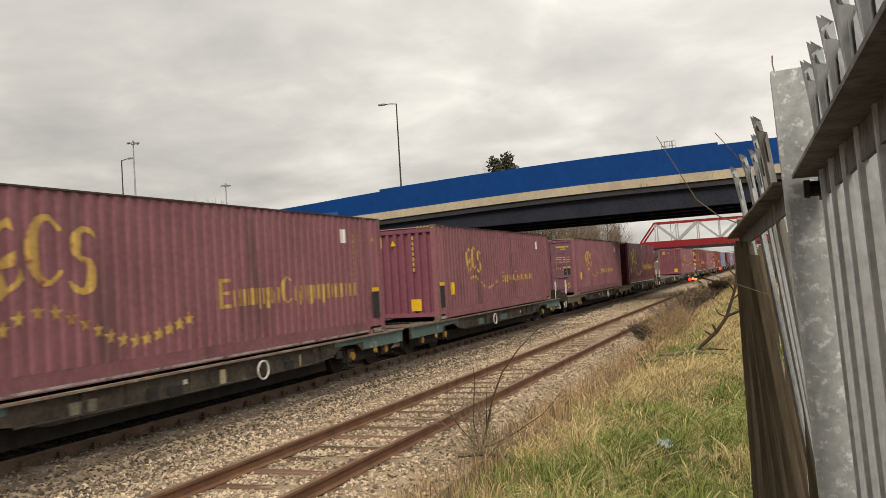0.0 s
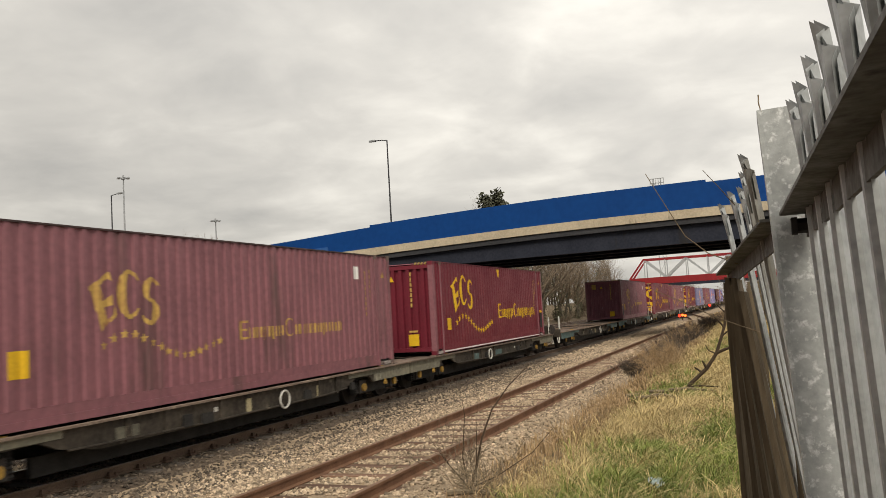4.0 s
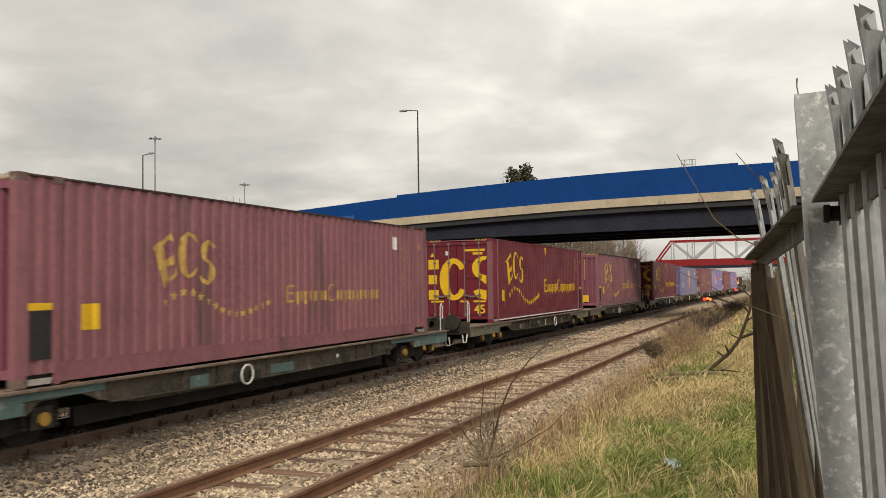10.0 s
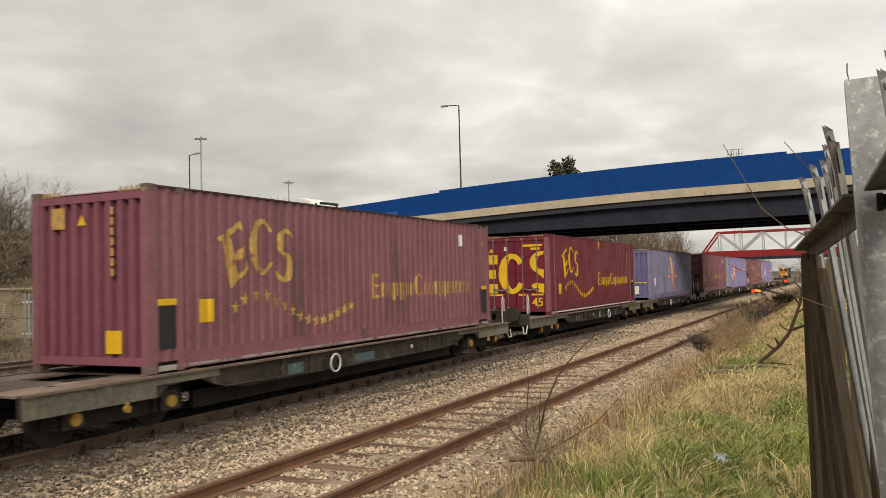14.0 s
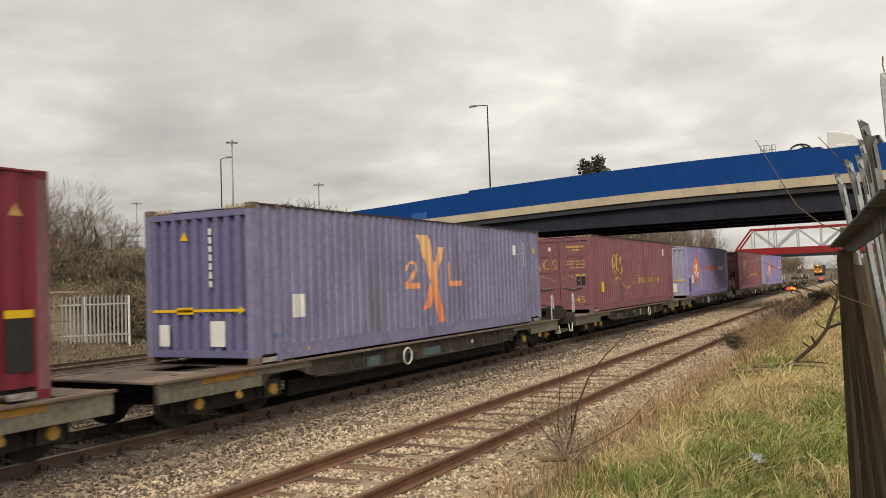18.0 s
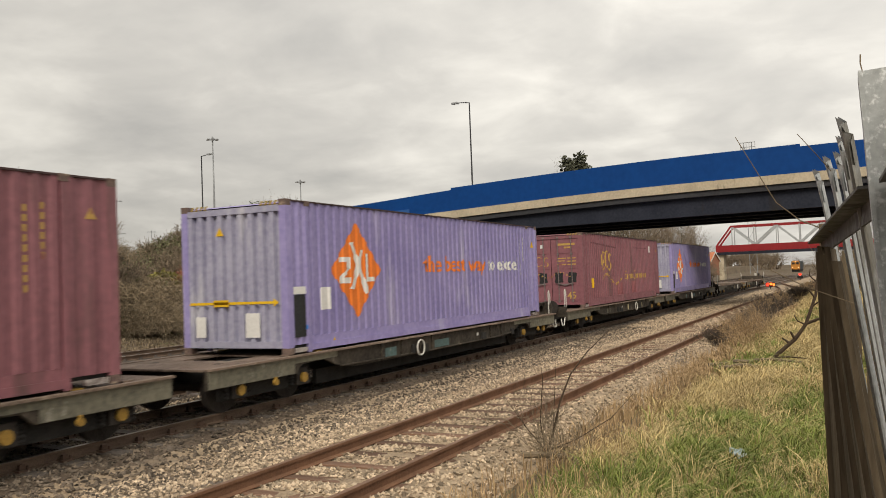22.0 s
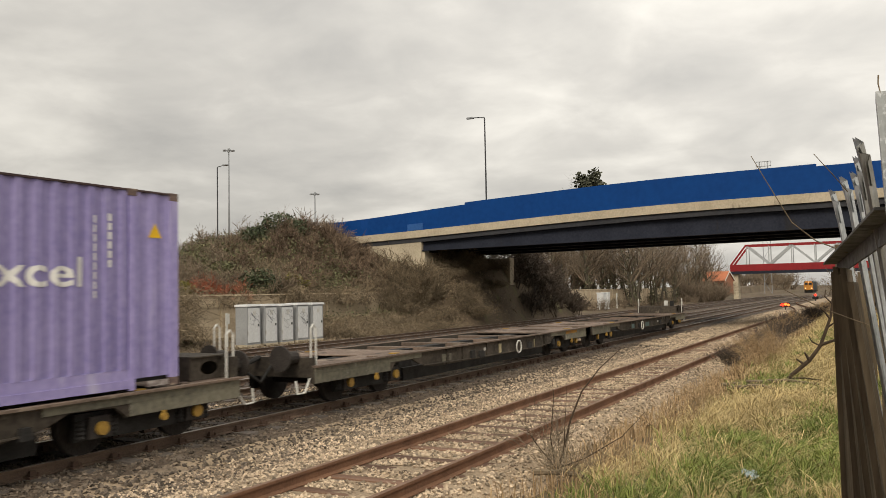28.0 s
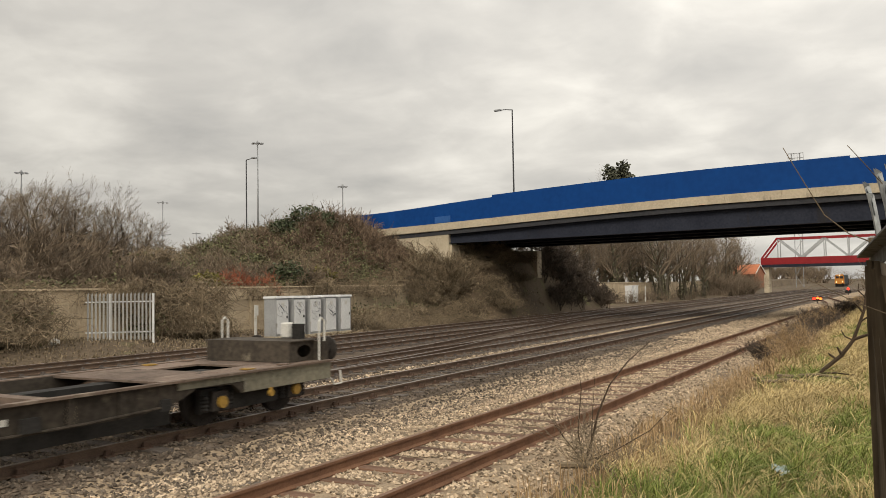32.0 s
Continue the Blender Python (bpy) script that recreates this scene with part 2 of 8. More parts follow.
# ---- mesh helpers ----
def box(bm, x0, x1, y0, y1, z0, z1, taper=0.0):
    """A box between the given bounds; taper draws in its top."""
    t = taper
    v = [bm.verts.new(p) for p in ((x0, y0, z0), (x1, y0, z0), (x1, y1, z0), (x0, y1, z0),
                                   (x0 + t, y0 + t, z1), (x1 - t, y0 + t, z1), (x1 - t, y1 - t, z1), (x0 + t, y1 - t, z1))]
    for f in ((3, 2, 1, 0), (4, 5, 6, 7), (0, 1, 5, 4), (1, 2, 6, 5), (2, 3, 7, 6), (3, 0, 4, 7)):
        bm.faces.new([v[i] for i in f])
    return v


def tube(bm, points, radii, n=6, caps=True):
    """A tapered tube through the points."""
    points = [Vector(p) for p in points]
    if isinstance(radii, (int, float)):
        radii = [radii] * len(points)
    rings = []
    side = None
    for i, p in enumerate(points):
        d = (points[min(i + 1, len(points) - 1)] - points[max(i - 1, 0)]).normalized()
        if side is None:
            side = d.orthogonal().normalized()
        side = (side - d * side.dot(d)).normalized()
        up = d.cross(side)
        rings.append([bm.verts.new(p + (side * math.cos(k * math.tau / n) + up * math.sin(k * math.tau / n)) * radii[i]) for k in range(n)])
    for a, b in zip(rings, rings[1:]):
        for k in range(n):
            bm.faces.new((a[k], a[(k + 1) % n], b[(k + 1) % n], b[k]))
    if caps:
        bm.faces.new(rings[0][::-1])
        bm.faces.new(rings[-1])


def beam(bm, p0, p1, w, h):
    """A bar of w by h between two points; h is measured upright."""
    p0, p1 = Vector(p0), Vector(p1)
    d = (p1 - p0).normalized()
    side = d.cross(Vector((0, 0, 1)))
    side = side.normalized() if side.length > 1e-4 else Vector((1, 0, 0))
    up = side.cross(d)
    r = [[bm.verts.new(p + side * sx * w / 2 + up * sz * h / 2) for sx, sz in ((-1, -1), (1, -1), (1, 1), (-1, 1))] for p in (p0, p1)]
    for k in range(4):
        bm.faces.new((r[0][k], r[0][(k + 1) % 4], r[1][(k + 1) % 4], r[1][k]))
    bm.faces.new(r[0][::-1])
    bm.faces.new(r[1])


def sweep(bm, profile, path):
    """A closed profile of (across, up) pairs swept along a path of ground points (x, y, z)."""
    path = [Vector(p) for p in path]
    rings = []
    for i, p in enumerate(path):
        d = (path[min(i + 1, len(path) - 1)] - path[max(i - 1, 0)])
        d.z = 0
        d.normalize()
        side = Vector((d.y, -d.x, 0))
        rings.append([bm.verts.new(p + side * a + Vector((0, 0, b))) for a, b in profile])
    n = len(profile)
    for a, b in zip(rings, rings[1:]):
        for k in range(n):
            bm.faces.new((a[k], b[k], b[(k + 1) % n], a[(k + 1) % n]))
    bm.faces.new(rings[0])
    bm.faces.new(rings[-1][::-1])


def mesh_of(name, bm, mat, bevel=0.0, smooth=False):
    if bevel:
        bmesh.ops.bevel(bm, geom=list(bm.edges), offset=bevel, segments=1, affect="EDGES", clamp_overlap=True)
    bmesh.ops.recalc_face_normals(bm, faces=list(bm.faces))
    me = bpy.data.meshes.new(name)
    bm.to_mesh(me)
    bm.free()
    for m in (mat if isinstance(mat, (list, tuple)) else [mat]):
        me.materials.append(m)
    if smooth:
        me.shade_smooth()
    return me


def part(name, bm, mat, parent=None, label="", bevel=0.0, smooth=False, at=None):
    ob = new(name, mesh_of(name, bm, mat, bevel, smooth) if isinstance(bm, bmesh.types.BMesh) else bm)
    if parent is not None:
        ob.parent = parent
    if at is not None:
        ob.matrix_basis = at
    if label:
        ob["label"] = label
    return ob


def thing(name, label, category, group="", kind="", at=None):
    ob = tagged(new(name), label, category, group, kind)
    ob.empty_display_size = 0.2
    if at is not None:
        ob.matrix_basis = at
    return ob


def B():
    return bmesh.new()


def smooth01(a, b, x):
    t = min(1.0, max(0.0, (x - a) / (b - a)))
    return t * t * (3 - 2 * t)


def rock_noise(x, y, s):
    return noise.noise(Vector((x * s, y * s, 3.7)))


# ---- the lie of the land ----
SIDING, MAIN, T2, T3, T4 = -5.62, -10.72, -14.15, -18.75, -22.6


def land(x, y):
    """Height of the ground, with the rail heads at 0."""
    if x > -3.9:
        z = -0.30 + 0.42 * smooth01(-4.2, -1.6, x) + 0.06 * rock_noise(x, y, 0.7)
        z += 0.55 * smooth01(12, 60, y) * smooth01(-4.0, -1.0, x)
        z += 1.6 * smooth01(1.5, 9, x)
    elif x > -25.6:
        z = -0.42 + (4.7 * smooth01(-24.9, -27.4, x) * smooth01(50, 56, y) * (1 - smooth01(70, 80, y)) if x < -24.9 else 0.0)
    else:
        z = -0.30 + 0.25 * smooth01(-26, -29, x) + 0.05 * rock_noise(x, y, 0.5)
        z += 0.22 * (1 - smooth01(24, 30, y)) * smooth01(-26, -28, x)
        # earth slope under and beside the bridge
        z += 4.7 * smooth01(-24.9, -27.4, x) * smooth01(50, 56, y) * (1 - smooth01(70, 80, y)) * (1 - 0.75 * smooth01(-40, -54, x))
        if x < -31.2:
            z += (1.7 + 0.3 * rock_noise(x, y, 0.15)) * (1 - smooth01(49, 55, y) * (1 - smooth01(70, 80, y)))
            run = smooth01(34, 49.5, y) * (1 - smooth01(50, 56, y))
            z += (4.3 * smooth01(-31.0, -37.0, x)) * run * (1 - 0.85 * smooth01(-43, -53, x))
            z += 1.3 * smooth01(-31, -38, x) * smooth01(49, 55, y) * (1 - smooth01(70, 80, y)) * (1 - 0.6 * smooth01(-44, -60, x))
    z += 1.2 * smooth01(130, 330, y) * (1 if x < -26 or x > -4 else 0.5)
    return z



# ---- ground sheet ----
def axis(*runs):
    out = []
    for a, b, n in runs:
        out += [a + (b - a) * i / n for i in range(n)]
    return out + [runs[-1][1]]


def ground_sheet():
    xs = axis((-900, -200, 7), (-200, -80, 8), (-80, -31.6, 30), (-31.6, -31.0, 2), (-31.0, -24.8, 14), (-24.8, -4.2, 5), (-4.2, 3, 24), (3, 12, 9), (12, 80, 8), (80, 900, 6))
    ys = axis((-120, -20, 5), (-20, 2, 10), (2, 24, 60), (24, 90, 66), (90, 340, 50), (340, 1800, 10))
    verts = [(x, y, land(x, y)) for y in ys for x in xs]
    w = len(xs)
    faces = [(j * w + i, j * w + i + 1, (j + 1) * w + i + 1, (j + 1) * w + i) for j in range(len(ys) - 1) for i in range(w - 1)]
    me = bpy.data.meshes.new("ground")
    me.from_pydata(verts, [], faces)
    me.materials.append(M_SOIL)
    me.shade_smooth()
    tagged(new("ground", me), "rough brown and green trackside ground with a scrubby embankment", "ground", kind="structure")


def bed_height(x, y):
    """Top of the ballast; the siding's sleepers lie almost buried in it."""
    z = -0.175 + 0.016 * rock_noise(x, y, 2.1) + 0.014 * rock_noise(x, y, 6.0)
    d = abs(x - SIDING)
    z += 0.012 * (1 - smooth01(0.2, 0.7, d)) + 0.035 * smooth01(0.75, 1.1, d) * (1 - smooth01(1.3, 2.0, d))
    z -= 0.08 * smooth01(-7.2, -8.2, x) * smooth01(-9.6, -8.6, x)
    z -= 0.25 * smooth01(-4.45, -3.85, x)
    return z


def ballast_bed(name, x0, x1, nx, mat, label):
    xs = axis((x0, x1, nx))
    ys = axis((-25, 3, 14), (3, 26, 110), (26, 60, 60), (60, 420, 60))
    verts = [(x, y, bed_height(x, y)) for y in ys for x in xs]
    w = len(xs)
    faces = [(j * w + i, j * w + i + 1, (j + 1) * w + i + 1, (j + 1) * w + i) for j in range(len(ys) - 1) for i in range(w - 1)]
    me = bpy.data.meshes.new(name)
    me.from_pydata(verts, [], faces)
    me.materials.append(mat)
    me.shade_smooth()
    return tagged(new(name, me), label, "ballast", kind="structure")


def stones(name, n, mat, x0, x1, y0, y1, size, label, seed):
    """Loose angular stones lying on the ballast."""
    rng = np.random.default_rng(seed)
    base = np.array([(1, 0, 0), (-1, 0, 0), (0, 1, 0), (0, -1, 0), (0, 0, 1), (0, 0, -1)], float)
    tri = np.array([(0, 2, 4), (2, 1, 4), (1, 3, 4), (3, 0, 4), (2, 0, 5), (1, 2, 5), (3, 1, 5), (0, 3, 5)])
    u = rng.random((n, 3))
    px = x0 + (x1 - x0) * u[:, 0]
    py = y0 + (y1 - y0) * u[:, 1] ** 1.7
    # keep most stones off the timber sleepers
    on = (np.abs(px - SIDING) < 1.2) & (np.abs((py - 1.0 + 0.36) % 0.72 - 0.36) < 0.13) & (rng.random(n) < 0.95)
    px, py, u = px[~on], py[~on], u[~on]
    n = len(px)
    pz = np.array([bed_height(a, b) for a, b in zip(px, py)])
    s = size * (0.55 + 0.9 * rng.random(n))
    v = base[None] * (0.7 + 0.6 * rng.random((n, 6, 1))) + rng.normal(0, 0.18, (n, 6, 3))
    ang = rng.random(n) * math.tau
    c, sn = np.cos(ang), np.sin(ang)
    tilt = rng.normal(0, 0.5, n)
    ct, st = np.cos(tilt), np.sin(tilt)
    x, y, z = v[..., 0], v[..., 1], v[..., 2] * 0.7
    y, z = y * ct[:, None] - z * st[:, None], y * st[:, None] + z * ct[:, None]
    x, y = x * c[:, None] - y * sn[:, None], x * sn[:, None] + y * c[:, None]
    v = np.stack([x, y, z], -1) * s[:, None, None] + np.stack([px, py, pz + s * 0.25], -1)[:, None, :]
    f = (tri[None] + (np.arange(n) * 6)[:, None, None]).reshape(-1, 3)
    me = bpy.data.meshes.new(name)
    me.from_pydata(v.reshape(-1, 3).tolist(), [], f.tolist())
    me.materials.append(mat)
    tagged(new(name, me), label, "ballast stones", kind="stuff")


ground_sheet()
ballast_bed("ballast_siding", -9.1, -3.8, 44, M_BALLAST, "pinkish grey ballast round a rusty siding")
ballast_bed("ballast_main", -24.9, -9.1, 60, M_DARKBALLAST, "oil-darkened ballast under the running lines")

# ---- tracks ----
RAIL = [(-0.07, -0.158), (0.07, -0.158), (0.07, -0.146), (0.012, -0.128), (0.012, -0.042), (0.036, -0.034), (0.036, -0.004),
        (-0.036, -0.004), (-0.036, -0.034), (-0.012, -0.042), (-0.012, -0.128), (-0.07, -0.146)]
HEAD = [(-0.033, -0.006), (0.033, -0.006), (0.033, 0.0), (-0.033, 0.0)]


def offset_path(path, d):
    out = []
    for i, p in enumerate(path):
        a, b = path[max(i - 1, 0)], path[min(i + 1, len(path) - 1)]
        t = Vector((b[0] - a[0], b[1] - a[1], 0)).normalized()
        out.append((p[0] + t.y * d, p[1] - t.x * d, p[2] if len(p) > 2 else 0.0))
    return out


def track(label, path, head):
    tr = thing("railway_track", label, "railway track", group="parallel railway lines", kind="structure")
    for d in (-0.7525, 0.7525):
        pts = offset_path(path, d)
        bm = B()
        sweep(bm, RAIL, pts)
        rail = part("rail", bm, M_RAILRUST if head is M_RUSTTOP else M_RAILBROWN, tr)
        bm = B()
        sweep(bm, HEAD, pts)
        part("rail_head", bm, head, rail, "worn running surface")
    return tr


def straight(x, y0=-25, y1=420):
    return [(x, y0 + (y1 - y0) * i / 12, 0.0) for i in range(13)]


curve_out = [(SIDING, y, 0.0) for y in (-25, 0, 30, 60, 76)] + [
    (SIDING + (MAIN - SIDING) * smooth01(76, 132, y), y, 0.0) for y in range(80, 133, 4)]
tr_siding = track("rust-brown siding track with half-buried timber sleepers", curve_out, M_RUSTTOP)
tr_main = track("running line with brown rails on dark sleepers", straight(MAIN), M_RAILTOP)
tr_2 = track("second running line with dark oily sleepers", straight(T2), M_RAILTOP)
tr_3 = track("third running line with dark oily sleepers", straight(T3), M_RAILTOP)
tr_4 = track("furthest running line beside the concrete wall", straight(T4), M_RAILTOP)
cross = [(T2 + (T3 - T2) * smooth01(14, 58, y), y, 0.0) for y in range(14, 60, 4)]
tr_5 = track("crossover track between two running lines", cross, M_RAILTOP)
cross = [(T3 + (T4 - T3) * smooth01(34, 84, y), y, 0.0) for y in range(34, 87, 4)]
tr_6 = track("crossover track between two running lines", cross, M_RAILTOP)


def sleeper_mesh(name, mat, half, seed):
    r = random.Random(seed)
    bm = B()
    box(bm, -half, half, -0.125, 0.125, -0.32, -0.150, 0.012)
    for v in bm.verts:
        v.co += Vector((r.uniform(-0.015, 0.015), r.uniform(-0.012, 0.012), r.uniform(-0.006, 0.006)))
    return mesh_of(name, bm, mat)


def chair_mesh():
    bm = B()
    box(bm, -0.16, 0.16, -0.09, 0.09, -0.152, -0.125, 0.008)
    box(bm, 0.045, 0.11, -0.05, 0.05, -0.126, -0.055, 0.012)
    box(bm, -0.11, -0.045, -0.05, 0.05, -0.126, -0.055, 0.012)
    tube(bm, [(0.135, 0.05, -0.13), (0.135, 0.05, -0.075)], 0.016, 6)
    tube(bm, [(-0.135, -0.05, -0.13), (-0.135, -0.05, -0.075)], 0.016, 6)
    return mesh_of("rail_chair", bm, M_CHAIR)


def lay_sleepers(tr, x, y0, y1, step, name, mat, half, seed, chairs_to):
    r = random.Random(seed)
    meshes = [sleeper_mesh(name, mat, half, seed + k) for k in range(4)]
    chair = chair_mesh()
    y = y0
    while y < y1:
        part(name, r.choice(meshes), None, tr, at=pose(x + r.uniform(-0.03, 0.03), y + r.uniform(-0.03, 0.03), r.uniform(-0.012, 0.004), 0, 0, r.uniform(-1.2, 1.2)))
        if y < chairs_to:
            for d in (-0.7525, 0.7525):
                part("rail_chair", chair, None, tr, at=pose(x + d, y, 0))
        y += step


def joined_sleepers(tr, x, y0, y1, step, mat, half):
    bm = B()
    y = y0
    while y < y1:
        box(bm, x - half, x + half, y - 0.125, y + 0.125, -0.3, -0.150, 0.01)
        for d in (-0.7525, 0.7525):
            for e in (-0.09, 0.09):
                box(bm, x + d + e - 0.04, x + d + e + 0.04, y - 0.06, y + 0.06, -0.151, -0.09, 0.015)
        y += step
    tagged(part("sleepers", bm, mat, tr), kind="stuff")



# ---- road bridge ----
def face_y(x):
    """Where the near face of the road bridge stands at x."""
    return 50.0 - 0.1 * x


def crown(x, a, b):
    """Height of a bridge edge: a in the middle of the span, dipping to b towards the embankment."""
    return a - (a - b) * smooth01(-8, -40, x) ** 1.0


def ribbon(bm, xs, low, high, back, front):
    """A long upright wall following the bridge between two heights."""
    rings = []
    for x in xs:
        y = face_y(x)
        rings.append([bm.verts.new(p) for p in ((x, y + front, low(x)), (x, y + front, high(x)), (x, y + back, high(x)), (x, y + back, low(x)))])
    for a, b in zip(rings, rings[1:]):
        for k in range(4):
            bm.faces.new((a[k], b[k], b[(k + 1) % 4], a[(k + 1) % 4]))
    bm.faces.new(rings[0])
    bm.faces.new(rings[-1][::-1])


M_LIGHTBLUE = material("faded_blue_plate", (0.03, 0.12, 0.36), (0.024, 0.10, 0.30), 0.6, scale=0.6, fine=6, coords="World")


def road_bridge():
    br = thing("road_bridge", "road bridge with blue steel parapet over dark plate girders", "bridge", kind="structure")
    edge = lambda x: crown(x, 7.32, 6.62)
    seg = [-38, -34, -30, -25.4, -21, -17, -13, -9, -5, -2.6, 2, 6, 10, 15, 20, 26, 32]
    lowpar = lambda x: edge(x) + 1.48 - 0.25 * smooth01(-24, -38, x)
    highpar = lambda x: edge(x) + 1.62
    for a, b in zip(seg, seg[1:]):
        bm = B()
        high = highpar if -25.5 < a < -2.7 else lowpar
        ribbon(bm, [a + (b - a) * k / 3 for k in range(4)], lambda x: edge(x) - 0.02, high, 0.10, -0.02)
        part("parapet_panel", bm, M_BLUE, br)
    bm = B()
    v = [(-38.0, 0), (-38.9, 0), (-38.55, 0.85), (-38.0, 1.22)]
    ring = [[bm.verts.new((x, face_y(x) + d, edge(-38) + z)) for x, z in v] for d in (-0.02, 0.1)]
    bm.faces.new(ring[0])
    bm.faces.new(ring[1][::-1])
    for k in range(4):
        bm.faces.new((ring[0][k], ring[0][(k + 1) % 4], ring[1][(k + 1) % 4], ring[1][k]))
    part("parapet_end", bm, M_BLUE, br)
    bm = B()
    ribbon(bm, axis((-30.3, -28.95, 3)), lambda x: edge(x) + 0.02, lambda x: edge(x) + 0.50, 0, -0.12)
    part("parapet_patch", bm, M_LIGHTBLUE, br, "lighter blue cover plate")
    # concrete edge beam in cast lengths with open joints
    cuts = axis((-38, 32, 22))
    for a, b in zip(cuts, cuts[1:]):
        bm = B()
        ribbon(bm, [a + 0.003, (a + b) / 2, b - 0.003], lambda x: edge(x) - 0.52, lambda x: edge(x), 0.6, -0.10)
        part("edge_beam", bm, M_CONCRETE, br)
    bottom = lambda x: 5.35 + 0.05 * smooth01(-26, -2, x)
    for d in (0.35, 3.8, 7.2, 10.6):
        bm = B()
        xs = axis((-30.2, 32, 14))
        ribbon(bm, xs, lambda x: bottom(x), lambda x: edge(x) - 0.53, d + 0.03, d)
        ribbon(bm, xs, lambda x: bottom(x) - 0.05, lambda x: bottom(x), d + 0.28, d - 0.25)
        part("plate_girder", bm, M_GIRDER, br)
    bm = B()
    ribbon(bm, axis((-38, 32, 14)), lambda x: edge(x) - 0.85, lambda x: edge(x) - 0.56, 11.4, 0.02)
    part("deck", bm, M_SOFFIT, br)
    bm = B()
    ribbon(bm, axis((-38, 32, 14)), lambda x: edge(x) - 0.02, lambda x: edge(x) + 1.45, 11.4, 11.3)
    part("far_parapet", bm, M_BLUE, br)
    # abutments
    bm = B()
    box(bm, -31.5, -29.0, face_y(-28) + 0.3, face_y(-28) + 11.2, -0.6, 5.2)
    part("abutment", bm, M_CONCRETE, br)
    bm = B()
    box(bm, -28.9, -26.4, face_y(-28) + 10.0, face_y(-28) + 10.9, -0.6, 4.95)
    part("abutment_pier", bm, M_CONCRETE, br)
    bm = B()
    box(bm, 10, 13, face_y(10) + 0.3, face_y(10) + 11.2, -0.6, 5.3)
    part("abutment", bm, M_CONCRETE, br)
    bm = B()
    ribbon(bm, axis((-37, -29.2, 4)), lambda x: 0.5, lambda x: edge(x) - 0.5, 0.5, 0.05)
    part("wing_wall", bm, M_CONCRETE, br, "stained concrete wing wall")
    bm = B()
    for y in (0.9, 4, 7.2, 10.2):
        box(bm, -29.9, -29.1, face_y(-28) + y - 0.3, face_y(-28) + y + 0.3, 5.2, 5.31)
    part("bearings", bm, M_WHITE, br)


road_bridge()


def street_lamp(x, y, z, h, arm, mat, label, name="street_lamp"):
    p = thing(name, label, "street lamp", at=pose(x, y, z))
    bm = B()
    tube(bm, [(0, 0, 0), (0, 0, 1.2), (0, 0, 1.25), (0, 0, h)], [0.10, 0.10, 0.07, 0.05], 10)
    part("column", bm, mat, p, smooth=True)
    bm = B()
    tube(bm, [(0, 0, h - 0.02), (-arm * 0.5, 0, h + 0.06), (-arm, 0, h + 0.08)], 0.035, 8)
    part("bracket", bm, mat, p, smooth=True)
    bm = B()
    box(bm, -arm - 0.55, -arm + 0.05, -0.13, 0.13, h + 0.02, h + 0.16, 0.03)
    part("lantern", bm, M_MAST, p, bevel=0.02)
    return p


def high_mast(x, y, z, h, w, label):
    p = thing("high_mast_light", label, "light mast", group="tall lighting masts", at=pose(x, y, z))
    bm = B()
    tube(bm, [(0, 0, 0), (0, 0, h)], [0.22, 0.10], 8)
    part("column", bm, M_MAST, p, smooth=True)
    bm = B()
    tube(bm, [(0, 0, h - 0.25), (0, 0, h + 0.45)], [0.3, 0.12], 8)
    part("head_frame", bm, M_MAST, p)
    for k in range(6):
        a = k * math.tau / 6 + 0.3
        bm = B()
        c, s = math.cos(a) * w, math.sin(a) * w
        tube(bm, [(0, 0, h), (c, s, h)], 0.05, 5)
        box(bm, c - 0.24, c + 0.24, s - 0.24, s + 0.24, h - 0.12, h + 0.04, 0.05)
        part("floodlight", bm, M_MAST, p)


def along(az, d):
    a = radians(az)
    return d * math.sin(a), d * math.cos(a)


lx, ly = along(-24.3, 64.5)
street_lamp(lx, ly, 6.6, 9.25, 1.0, M_POLE, "tall dark street lamp standing on the road bridge")
lx, ly = along(-42.55, 78)
street_lamp(lx, ly, 5.0, 9.1, -1.2, M_POLE, "dark street lamp behind the scrubby embankment")
lx, ly = along(-41.8, 150)
high_mast(lx, ly, 5, 23.1, 0.85, "tall grey lighting mast with a ring of floodlights")
lx, ly = along(-36.1, 170)
high_mast(lx, ly, 5, 17.9, 0.8, "distant grey lighting mast with a ring of floodlights")
lx, ly = along(-56.2, 160)
high_mast(lx, ly, 4, 19.0, 0.9, "distant grey lighting mast beyond bare trees")
lx, ly = along(-47.9, 240)
high_mast(lx, ly, 4, 22.5, 1.3, "far grey lighting mast on the skyline")
lx, ly = along(-45.8, 330)
high_mast(lx, ly, 4, 20.0, 1.5, "far grey lighting mast on the skyline")
